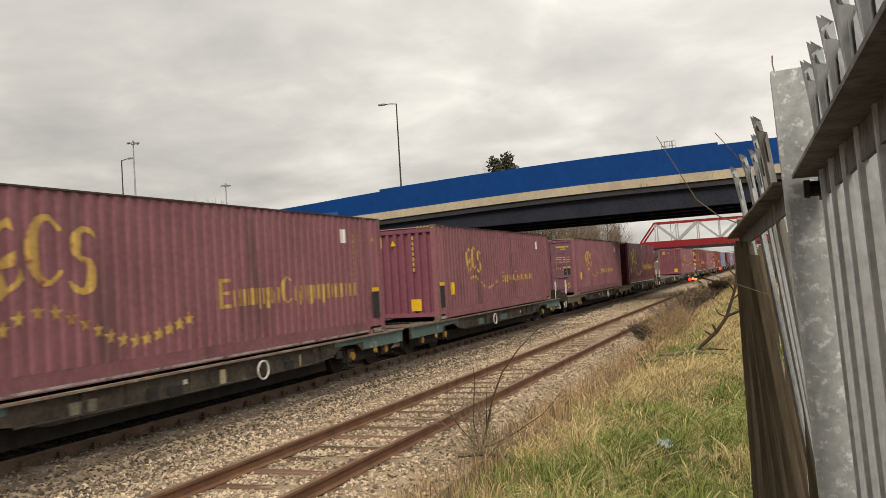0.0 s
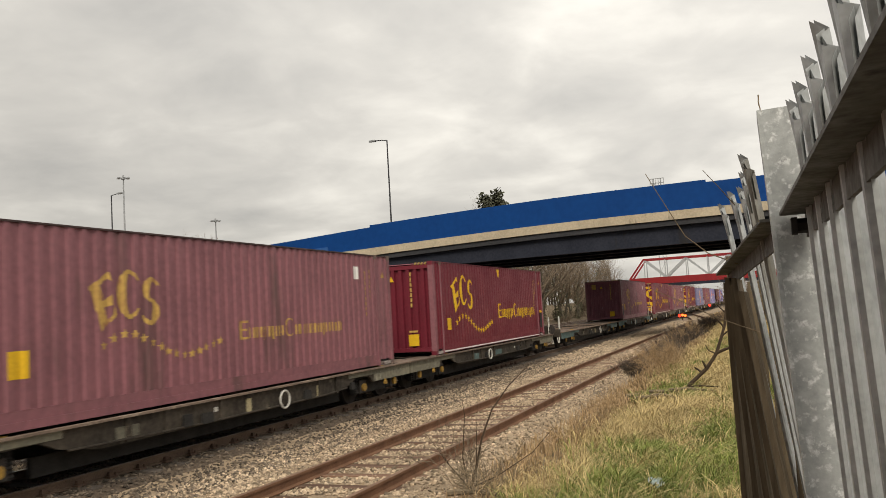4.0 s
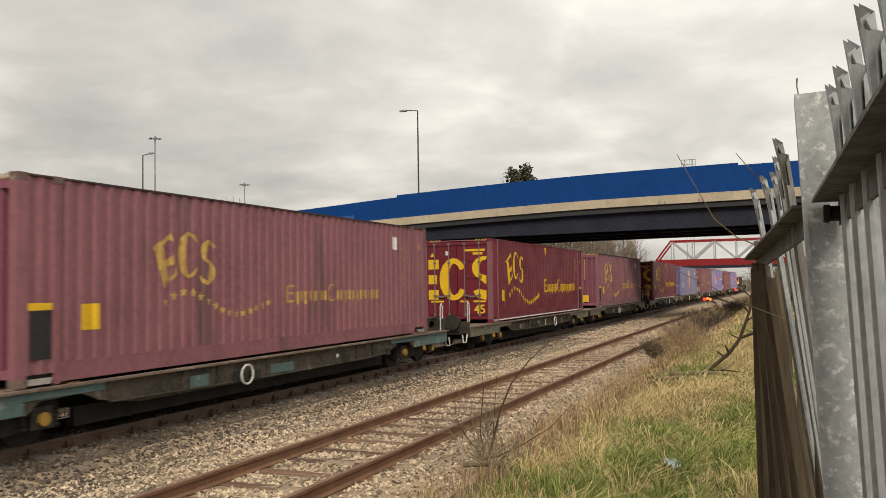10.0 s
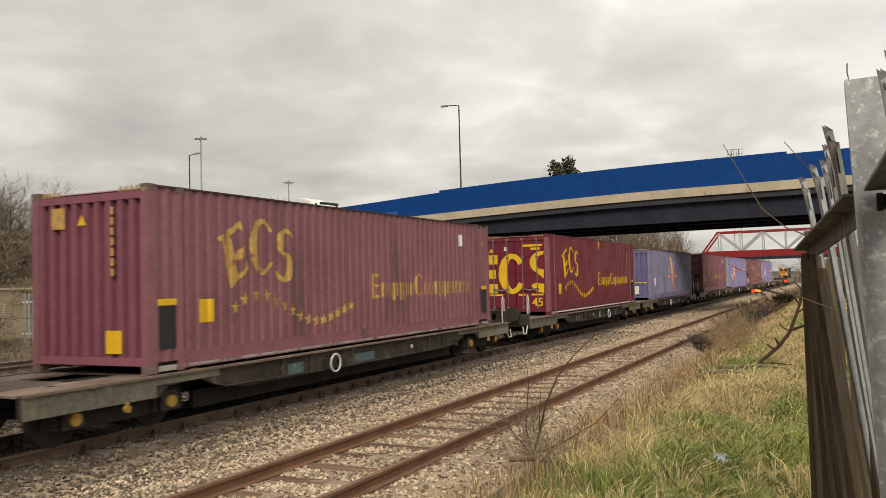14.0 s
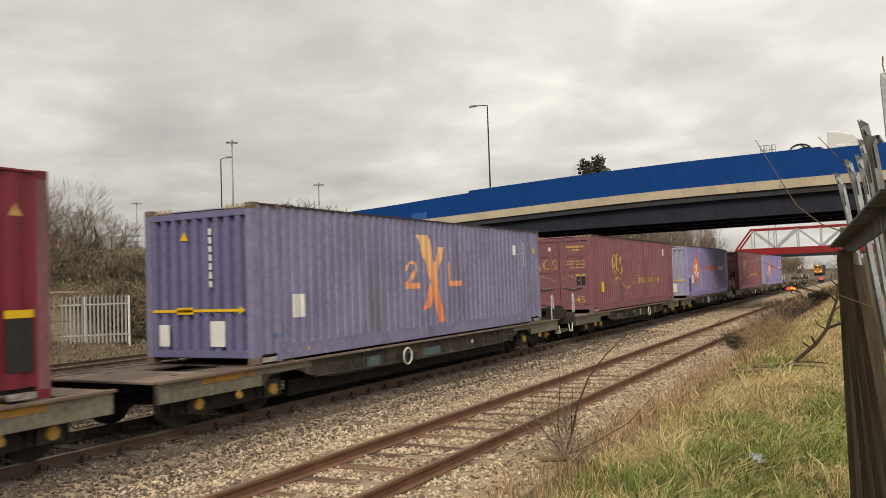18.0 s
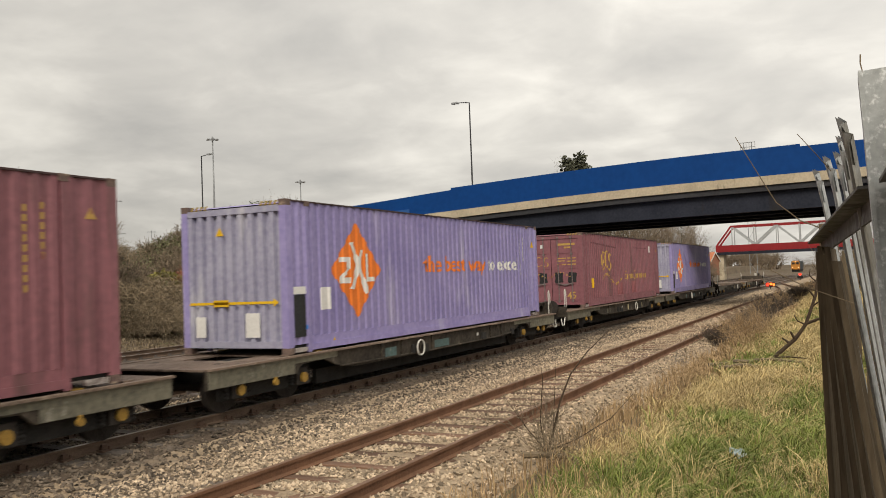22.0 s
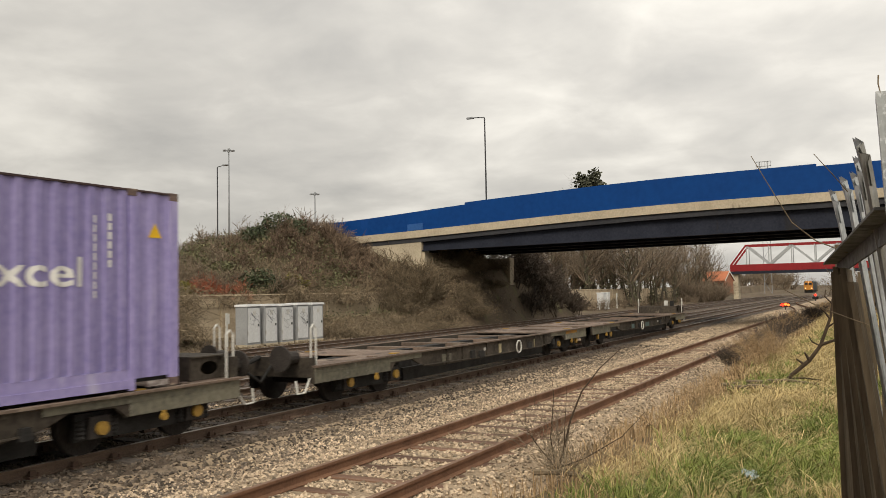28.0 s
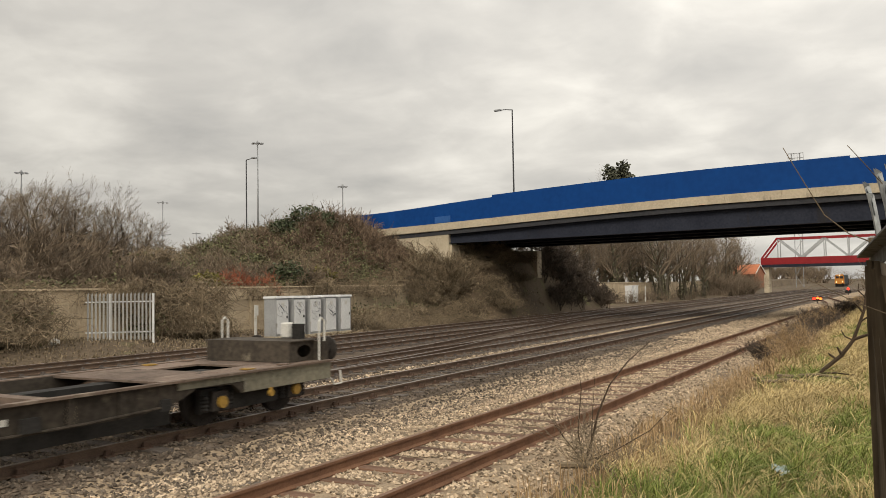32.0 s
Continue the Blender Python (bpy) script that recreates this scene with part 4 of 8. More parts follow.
fl_mix = [q for q in flame.nodes if q.type == "MIX"][0]
fl_xyz, fl_map = flame.nodes.new("ShaderNodeSeparateXYZ"), flame.nodes.new("ShaderNodeMapRange")
fl_map.inputs[1].default_value, fl_map.inputs[2].default_value = 2.3, 0.7
flame.links.new([q for q in flame.nodes if q.type == "TEX_COORD"][0].outputs["Object"], fl_xyz.inputs[0])
flame.links.new(fl_xyz.outputs["Z"], fl_map.inputs[0])
flame.links.new(fl_map.outputs[0], fl_mix.inputs[0])
M_BLACKPATCH = material("dark_panel", (0.028, 0.03, 0.03), (0.018, 0.018, 0.02), 0.7, scale=3, fine=20)
M_SMEAR = material("dark_maroon_smear", (0.15, 0.058, 0.068), (0.11, 0.042, 0.05), 0.6, scale=2, fine=16)
M_STICKER = material("blue_sticker", (0.06, 0.25, 0.72), rough=0.5)
M_STEEL = material("door_bar_steel", (0.30, 0.25, 0.25), (0.18, 0.14, 0.14), 0.6, 0.5, scale=3, fine=20)
M_HAZARD = material("hazard_yellow", (0.42, 0.29, 0.09), rough=0.7)
M_FRAME = material("weathered_wagon_frame", (0.078, 0.063, 0.048), (0.030, 0.025, 0.020), 0.85, scale=1.1, fine=12, spots=(0.22, 0.19, 0.14), spot_scale=2.2, spot_at=0.62, objects=0.15, bump=0.003)
M_FRAMELIGHT = material("scuffed_wagon_end", (0.21, 0.195, 0.145), (0.105, 0.10, 0.078), 0.8, scale=1.2, fine=14, spots=(0.40, 0.38, 0.33), spot_scale=2.4, spot_at=0.61, objects=0.2)
M_TEAL = material("teal_wagon_end", (0.10, 0.165, 0.165), (0.075, 0.115, 0.11), 0.8, scale=1.2, fine=14, spots=(0.34, 0.34, 0.31), spot_scale=2, spot_at=0.62)
M_DECK = material("rusty_deck_plate", (0.215, 0.155, 0.12), (0.11, 0.082, 0.065), 0.85, scale=1.5, fine=16, spots=(0.30, 0.24, 0.19), spot_scale=1.6, spot_at=0.57, objects=0.25)
M_OCHRE = material("ochre_wagon_end", (0.40, 0.21, 0.045), (0.27, 0.14, 0.04), 0.8, scale=1.2, fine=14, spots=(0.12, 0.10, 0.075), spot_scale=2, spot_at=0.56)
M_PLATE = material("yellowed_data_plate", (0.46, 0.40, 0.24), (0.26, 0.22, 0.14), 0.75, scale=4, fine=26, spots=(0.10, 0.085, 0.06), spot_scale=5, spot_at=0.56)
M_AXLE = material("yellow_axle_cover", (0.40, 0.24, 0.045), (0.22, 0.13, 0.035), 0.6, scale=6, fine=30)

M_WHEEL = material("grimy_wheel_steel", (0.045, 0.038, 0.033), (0.025, 0.021, 0.019), 0.8, scale=5, fine=40)

LENGTH, WIDE = 13.40, 2.55
PITCH, DEEP = 0.274, 0.031
POST_A, POST_B = 0.63, 12.47
SIDE_FROM, SIDE_TO = 0.73, 12.47


def wave(s, deep=DEEP):
    """Depth of the pressed side sheet at s metres along it, below its outer face."""
    q = (s / PITCH) % 1.0
    for a, b, va, vb in ((0, 0.36, 0, 0), (0.36, 0.46, 0, 1), (0.46, 0.90, 1, 1), (0.90, 1.0, 1, 0)):
        if q <= b:
            return deep * (va + (vb - va) * (q - a) / (b - a))
    return 0.0


def breaks(s0, s1):
    out = [s0]
    k = math.floor(s0 / PITCH)
    while True:
        for q in (0.0, 0.36, 0.46, 0.90):
            s = (k + q) * PITCH
            if s0 + 1e-4 < s < s1 - 1e-4:
                out.append(s)
            if s >= s1:
                return out + [s1]
        k += 1


def pressed_sheet(s0, s1, z0, z1, deep=DEEP):
    """A corrugated sheet in the s, z plane; its outer face lies at depth 0."""
    bm = B()
    ss = breaks(s0, s1)
    rows = [[bm.verts.new((-wave(s, deep), s, z)) for s in ss] for z in (z0, z1)]
    for i in range(len(ss) - 1):
        bm.faces.new((rows[0][i], rows[0][i + 1], rows[1][i + 1], rows[1][i]))
    return bm


def decal(shapes, lift=0.004, waved=True, deep=DEEP):
    """Painted flat shapes, lists of (s, z), laid on the pressed sheet."""
    bm = B()
    for sh in shapes:
        vs = [bm.verts.new((0, s, z)) for s, z in sh]
        bm.faces.new(vs)
    bm.normal_update()
    bmesh.ops.triangulate(bm, faces=list(bm.faces))
    if waved and bm.verts:
        lo, hi = min(v.co.y for v in bm.verts), max(v.co.y for v in bm.verts)
        for s in breaks(lo, hi)[1:-1]:
            bmesh.ops.bisect_plane(bm, geom=list(bm.verts) + list(bm.edges) + list(bm.faces), plane_co=(0, s, 0), plane_no=(0, 1, 0))
        for v in bm.verts:
            v.co.x = -wave(v.co.y, deep) + lift
    else:
        for v in bm.verts:
            v.co.x = lift
    return bm


def rect(s0, s1, z0, z1):
    return [(s0, z0), (s1, z0), (s1, z1), (s0, z1)]


def star(s, z, r):
    return [(s + math.sin(k * math.pi / 5) * (r if k % 2 == 0 else r * 0.45), z + math.cos(k * math.pi / 5) * (r if k % 2 == 0 else r * 0.45)) for k in range(10)]


def arc(s, z, rs, rz, a0, a1, w0, w1, n=14):
    """A curved stroke, swelling from w0 to w1 in its middle, as convex quads."""
    out = []
    pts = []
    for k in range(n + 1):
        a = radians(a0 + (a1 - a0) * k / n)
        w = w0 + (w1 - w0) * math.sin(math.pi * k / n)
        pts.append(((s + math.cos(a) * rs, z + math.sin(a) * rz), (s + math.cos(a) * (rs - w), z + math.sin(a) * (rz - w * 0.6))))
    for (a, b), (c, d) in zip(pts, pts[1:]):
        out.append([a, c, d, b])
    return out


def bars(s0, s1, z0, h, r):
    """Thick and thin upright bars standing for lettering."""
    out = []
    s = s0
    while s < s1 - 0.06:
        w = min(r.choice((0.035, 0.045, 0.075, 0.085)), s1 - s)
        low, high = r.choice(((0, 1), (0, 1), (0, 0.97), (0, 1), (0, 1.03), (-0.28, 1)))
        out.append([rect(s, s + w, z0 + low * h, z0 + high * h)])
        s += w + r.uniform(0.04, 0.075)
    return out


def swash_mark():
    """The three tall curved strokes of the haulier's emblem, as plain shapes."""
    return [[[(1.96, 2.16), (2.18, 2.24), (2.47, 1.42), (2.22, 1.28)]], [[(1.86, 2.14), (2.50, 2.48), (2.56, 2.28), (2.46, 2.34), (1.96, 2.08)]],
            [[(2.20, 1.80), (2.58, 2.02), (2.58, 1.80), (2.24, 1.72)]], [[(2.20, 1.26), (2.74, 1.60), (2.66, 1.80), (2.58, 1.60), (2.26, 1.36)]],
            arc(3.12, 2.02, 0.37, 0.53, 35, 325, 0.06, 0.25), arc(3.86, 2.12, 0.27, 0.28, 20, 265, 0.05, 0.20), arc(3.82, 1.64, 0.29, 0.30, 95, -165, 0.06, 0.22)]


def shrunk(shapes, s0, t0, ks, z0, w0, kz):
    return [[(t0 + (s - s0) * ks, w0 + (z - z0) * kz) for s, z in sh] for sh in shapes]


STARS = [(2.37, 0.90), (2.62, 1.03), (2.94, 1.11), (3.25, 1.08), (3.52, 0.99), (3.78, 0.89), (4.03, 0.78), (4.27, 0.66), (4.53, 0.59),
         (4.80, 0.55), (5.05, 0.56), (5.33, 0.61), (5.59, 0.67), (5.85, 0.73), (6.1, 0.80)]


def name_bars(r, tail):
    sh = [[rect(6.8, 6.95, 0.95, 1.5), rect(6.951, 7.2, 0.95, 1.02), rect(6.951, 7.2, 1.43, 1.5), rect(6.951, 7.12, 1.2, 1.26)]]
    sh += bars(7.26, 8.82, 0.97, 0.32, r)
    sh += [arc(9.1, 1.22, 0.22, 0.29, 40, 320, 0.03, 0.11)]
    return sh + bars(9.4, tail, 0.97, 0.32, r)


def text_shape(text, size, s, z):
    """Lettering in the built-in font, as a mesh in the s, z plane."""
    cu = bpy.data.curves.new("lettering", "FONT")
    cu.body, cu.size, cu.offset = text, size, 0.016 * size
    ob = bpy.data.objects.new("lettering", cu)
    scene.collection.objects.link(ob)
    me = bpy.data.meshes.new_from_object(ob)
    bpy.data.objects.remove(ob)
    bm = B()
    bm.from_mesh(me)
    bpy.data.meshes.remove(me)
    for v in bm.verts:
        v.co = Vector((0, s + v.co.x, z + v.co.y))
    return bm


def waved_text(text, size, s, z, width=None):
    bm = text_shape(text, size, s, z)
    if width:
        lo, hi = min(v.co.y for v in bm.verts), max(v.co.y for v in bm.verts)
        for v in bm.verts:
            v.co.y = s + (v.co.y - lo) * width / (hi - lo)
    bmesh.ops.triangulate(bm, faces=list(bm.faces))
    lo, hi = min(v.co.y for v in bm.verts), max(v.co.y for v in bm.verts)
    for q in breaks(lo, hi)[1:-1]:
        bmesh.ops.bisect_plane(bm, geom=list(bm.verts) + list(bm.edges) + list(bm.faces), plane_co=(0, q, 0), plane_no=(0, 1, 0))
    for v in bm.verts:
        v.co.x = -wave(v.co.y) + 0.008
    return bm


def container(label, body, style, doors_front, seed, ends=None, large=False):
    """A 45 foot container. Its origin is the middle of its base at the end that leads; it reaches along +y and shows its +x side."""
    r = random.Random(seed)
    ends = ends or body
    deep = 0.009 if body is M_FRESH else DEEP
    c = thing("shipping_container", label, "container", group="containers on the train")
    h = WIDE / 2
    for sx in (1, -1):
        at = pose(sx * (h - 0.012), 0, 0) @ Matrix.Diagonal((sx, 1, 1, 1))
        part("side_panel", pressed_sheet(SIDE_FROM, SIDE_TO, 0.30, 2.862, deep), body, c, at=at)
        for a, b in ((0.16, POST_A), (POST_B + 0.10, LENGTH - 0.16)):
            bm = B()
            ss = [a + (b - a) * k / 8 for k in range(9)]
            row = [[bm.verts.new((-0.03 * (k % 4 in (2, 3)), s, z)) for k, s in enumerate(ss)] for z in (0.16, 2.862)]
            for i in range(8):
                bm.faces.new((row[0][i], row[0][i + 1], row[1][i + 1], row[1][i]))
            part("end_bay_panel", bm, body, c, at=at)
        bm = B()
        box(bm, sx * h - sx * 0.06 if sx > 0 else -h, h if sx > 0 else -h + 0.06, 0.16, LENGTH - 0.16, 2.860, 2.888)
        part("top_rail", bm, body if body is M_FRESH else M_TOPRAIL, c, "top rail, shade line painted in on all but fresh containers")
        bm = B()
        x0, x1 = (h - 0.07, h - 0.002) if sx > 0 else (-h + 0.002, -h + 0.07)
        box(bm, x0, x1, POST_A + 0.03, POST_B + 0.07, 0.03, 0.15)
        box(bm, x0 - 0.016 * sx, x1 - 0.016 * sx, POST_A + 0.03, POST_B + 0.07, 0.15, 0.30)
        part("bottom_rail", bm, body, c)
        for y0 in (POST_A, POST_B):
            bm = B()
            box(bm, x0, x1 + 0.001 * sx, y0, y0 + 0.10, 0.0, 2.79)
            part("lifting_post", bm, M_FADED if body is M_FRESH else body, c)
            bm = B()
            box(bm, x0 - 0.05 * sx, x1 + 0.006 * sx, y0 - 0.03, y0 + 0.13, 2.79, 2.892)
            part("lifting_casting", bm, M_CASTING, c, "tan lifting casting")
        for y0 in (0.20, LENGTH - 0.58):
            bm = B()
            box(bm, x0, x1, y0, y0 + 0.38, 0.02, 0.10)
            part("skid_plate", bm, M_SCUFFED, c, "scuffed pale plate under the end bay")
        for y0 in (0.0, LENGTH - 0.165):
            bm = B()
            box(bm, h - 0.15 if sx > 0 else -h, h if sx > 0 else -h + 0.15, y0, y0 + 0.165, 0.118, 2.778)
            part("corner_post", bm, M_FADED if body is M_FRESH else body, c)
            for z0 in (0.0, 2.778):
                bm = B()
                a0, a1 = (h - 0.162, h + 0.001) if sx > 0 else (-h - 0.001, -h + 0.162)
                box(bm, a0, a1, y0 - 0.001, y0 + 0.166, z0, z0 + 0.118)
                part("corner_casting", bm, M_CASTING if body is not M_FRESH else body, c)
    bm = B()
    edge = [[bm.verts.new((x, 0.12 + k * 0.0685, 2.835 + (0.03 if k % 4 in (1, 2) else 0.0))) for k in range(193)] for x in (-h + 0.05, h - 0.05)]
    for k in range(192):
        bm.faces.new((edge[0][k], edge[1][k], edge[1][k + 1], edge[0][k + 1]))
    part("roof", bm, body, c)
    bm = B()
    box(bm, -h + 0.08, h - 0.08, 0.05, LENGTH - 0.05, 0.1, 0.2)
    part("floor", bm, M_DARK, c)
    # end that leads
    for front in (True, False):
        y, sgn = (0.0, -1) if front else (LENGTH, 1)
        is_door = doors_front == front
        base = Matrix.Translation((0, y, 0)) @ (Matrix.Identity(4) if front else pose(0, 0, 0, 0, 0, 180))
        for z0, z1 in ((0.118, 0.24), (2.68, 2.80)):
            bm = B()
            box(bm, -h + 0.15, h - 0.15, 0.005, 0.10, z0, z1)
            part("end_sill" if z0 < 1 else "end_header", bm, ends, c, at=base)
        if front:
            bm = B()
            for k in range(2):
                for j in range(4):
                    x = (-h + 0.25 + j * 0.11) if k == 0 else (h - 0.6 + j * 0.11)
                    v = [bm.verts.new(p) for p in ((x, -0.003, 2.80), (x + 0.06, -0.003, 2.80), (x + 0.1, -0.003, 2.88), (x + 0.04, -0.003, 2.88))]
                    bm.faces.new(v)
            part("hazard_stripes", bm, M_HAZARD, c, at=base)
        if is_door:
            for k in (0, 1):
                x0, x1 = (-h + 0.16, -0.012) if k == 0 else (0.012, h - 0.16)
                bm = B()
                box(bm, x0, x1, 0.03, 0.075, 0.25, 2.67)
                for z0, z1 in ((0.30, 0.82), (0.92, 1.42), (1.52, 2.02), (2.12, 2.60)):
                    box(bm, x0 + 0.05, x1 - 0.05, 0.012, 0.031, z0, z1)
                door = part("door", bm, ends, c, at=base)
                for j, x in enumerate((x0 + 0.28, x1 - 0.28)):
                    bm = B()
                    tube(bm, [(x, -0.02, 0.20), (x, -0.02, 2.74)], 0.02, 6)
                    for z in (0.24, 0.9, 2.05, 2.7):
                        box(bm, x - 0.045, x + 0.045, -0.035, 0.03, z, z + 0.07)
                    part("lock_rod", bm, M_STEEL, door)
                    bm = B()
                    beam(bm, (x - 0.02, -0.035, 0.95), (x + (0.34 if j == 0 else -0.34), -0.04, 0.88), 0.02, 0.045)
                    part("door_handle", bm, M_STEEL, door)
            if front:
                door_marks(c, style, base, r)
        else:
            bm = B()
            n = 9
            w = WIDE - 0.30
            prof = []
            for k in range(n):
                for q, d in ((0, 0), (0.40, 0), (0.50, 0.085), (0.90, 0.085)):
                    prof.append((-w / 2 + (k + q) * w / n, d))
            prof.append((w / 2, 0))
            row = [[bm.verts.new((x, 0.015 + d, z)) for x, d in prof] for z in (0.24, 2.68)]
            for i in range(len(prof) - 1):
                bm.faces.new((row[0][i], row[0][i + 1], row[1][i + 1], row[1][i]))
            part("end_wall", bm, ends, c, at=base)
            if front:
                end_marks(c, style, base, r)
    side_marks(c, style, r, large, doors_front)
    return c


def flat_marks(c, name, shapes, mat, base, d=-0.006, label=""):
    bm = B()
    for sh in shapes:
        bm.faces.new([bm.verts.new((x, d, z)) for x, z in sh])
    return part(name, bm, mat, c, label, at=base)


def tri(x, z, s):
    return [(x - s, z), (x + s, z), (x, z + 1.7 * s)]


def number_mark(c, base, mat, x, z, size):
    bm = text_shape("45", size, x, z)
    for v in bm.verts:
        v.co = Vector((v.co.y, -0.008, v.co.z))
    part("number", bm, mat, c, "painted yellow 45", at=base)


def door_marks(c, style, base, r):
    if style == "fresh":
        # large cropped emblem across both doors, as plain shapes
        for sh in (arc(-0.13, 1.50, 0.53, 0.74, 32, 328, 0.24, 0.36), arc(1.0, 1.88, 0.44, 0.40, 75, 255, 0.2, 0.28), [[(0.6, 1.08), (0.72, 0.86), (1.08, 0.78), (1.08, 1.10), (0.8, 1.16)]],
                   [[(0.74, 1.56), (1.08, 1.30), (1.08, 1.62), (0.9, 1.66)]], [rect(-1.08, -0.70, 0.80, 1.14)], [rect(-1.08, -0.76, 1.34, 1.66)], [rect(-1.08, -0.68, 1.86, 2.20)]):
            flat_marks(c, "emblem_block", sh, M_YELLOW, base, 0.007, "cropped yellow emblem block")
        number_mark(c, base, M_YELLOW, 0.62, 0.32, 0.42)
        flat_marks(c, "lettering_bars", [rect(0.3, 1.05, 2.46, 2.54), rect(0.6, 0.95, 2.34, 2.42), rect(-1.0, -0.5, 0.70, 0.76), rect(0.1, 0.4, 0.70, 0.76), rect(0.6, 1.05, 0.70, 0.76)], M_YELLOW, base, 0.007)
    else:
        sh = [[(-0.98, 1.95), (-0.85, 2.0), (-0.72, 1.62), (-0.84, 1.60)]] + arc(-0.5, 1.82, 0.16, 0.19, 40, 320, 0.02, 0.07) + arc(-0.2, 1.88, 0.11, 0.1, 30, 260, 0.02, 0.06) + arc(-0.21, 1.70, 0.11, 0.1, 80, -160, 0.02, 0.06)
        flat_marks(c, "emblem", sh, M_PALEYELLOW, base, 0.007, "faded yellow emblem strokes")
        flat_marks(c, "star_row", [star(-1.0 + k * 0.125, 1.28 + 0.10 * math.sin(k * 0.75 - 0.3), 0.045) for k in range(15)], M_PALEYELLOW, base, 0.007)
        number_mark(c, base, M_PALEYELLOW, 0.62, 0.36, 0.36)
        flat_marks(c, "lettering_bars", [rect(0.3, 0.98, 2.42, 2.50), rect(0.55, 0.85, 2.30, 2.37), rect(0.25, 0.6, 1.9, 1.94), rect(0.66, 1.0, 1.9, 1.94), rect(0.25, 0.55, 1.8, 1.84),
                                         rect(0.66, 1.0, 1.78, 1.82), rect(0.25, 0.6, 1.66, 1.70), rect(0.66, 1.0, 1.66, 1.70)], M_PALEYELLOW, base, 0.007)
        if style == "patched":
            for x in (-0.78, -0.34, 0.3, 0.84):
                bm = B()
                k0 = r.uniform(0, 6)
                bm.faces.new([bm.verts.new((x + max(-0.17, min(0.17, math.cos(a) * 0.23)) + 0.02 * math.sin(3 * a + k0), 0.007, 1.17 + max(-0.2, min(0.2, math.sin(a) * 0.26)) + 0.02 * math.cos(4 * a + k0))) for a in [k * math.tau / 20 for k in range(20)]])
                part("painted_out_patch", bm, M_BLACKPATCH, c, at=base)
        else:
            flat_marks(c, "data_panel", [rect(0.66, 1.0, 1.02, 1.34)], M_BLACKPATCH, base, 0.007)
            flat_marks(c, "data_heading", [rect(0.64, 1.02, 1.36, 1.44)], M_PALEYELLOW, base, 0.007)
    flat_marks(c, "warning_triangle", [tri(-0.92, 2.30, 0.09)], M_YELLOW, base, 0.007)
    flat_marks(c, "round_plate", [rect(-0.42, -0.28, 2.34, 2.48)], M_CABINET, base, 0.007)


def end_marks(c, style, base, r):
    if style in ("faded", "fresh"):
        flat_marks(c, "yellow_plate", [rect(0.38, 0.72, 0.30, 0.66)], M_YELLOW, base)
        flat_marks(c, "plate_above", [rect(-0.80, -0.50, 2.28, 2.62)] if style == "faded" else [rect(0.4, 0.7, 0.72, 0.78)], M_PALEYELLOW, base)
        flat_marks(c, "lettering_column", [rect(0.50, 0.56, 1.5 + k * 0.16, 1.62 + k * 0.16) for k in range(7)], M_PALEYELLOW, base)
        flat_marks(c, "warning_triangle", [tri(-0.12, 2.32, 0.10)], M_YELLOW, base)
    else:
        flat_marks(c, "arrow_bar", [rect(-1.1, 0.95, 0.95, 1.0), [(0.95, 0.90), (1.08, 0.975), (0.95, 1.05)], rect(-0.5, -0.12, 0.91, 1.04)], M_YELLOW, base)
        flat_marks(c, "white_notice", [rect(0.28, 0.62, 0.32, 0.78)], M_WHITEMARK, base)
        flat_marks(c, "white_notice", [rect(-0.95, -0.7, 0.32, 0.72)], M_WHITEMARK, base)
        flat_marks(c, "warning_triangle", [tri(-0.3, 2.28, 0.10)], M_YELLOW, base)
        if style == "lilac":
            flat_marks(c, "lettering_column", [rect(0.28, 0.34, 1.4 + k * 0.16, 1.52 + k * 0.16) for k in range(7)], M_WHITEMARK, base)


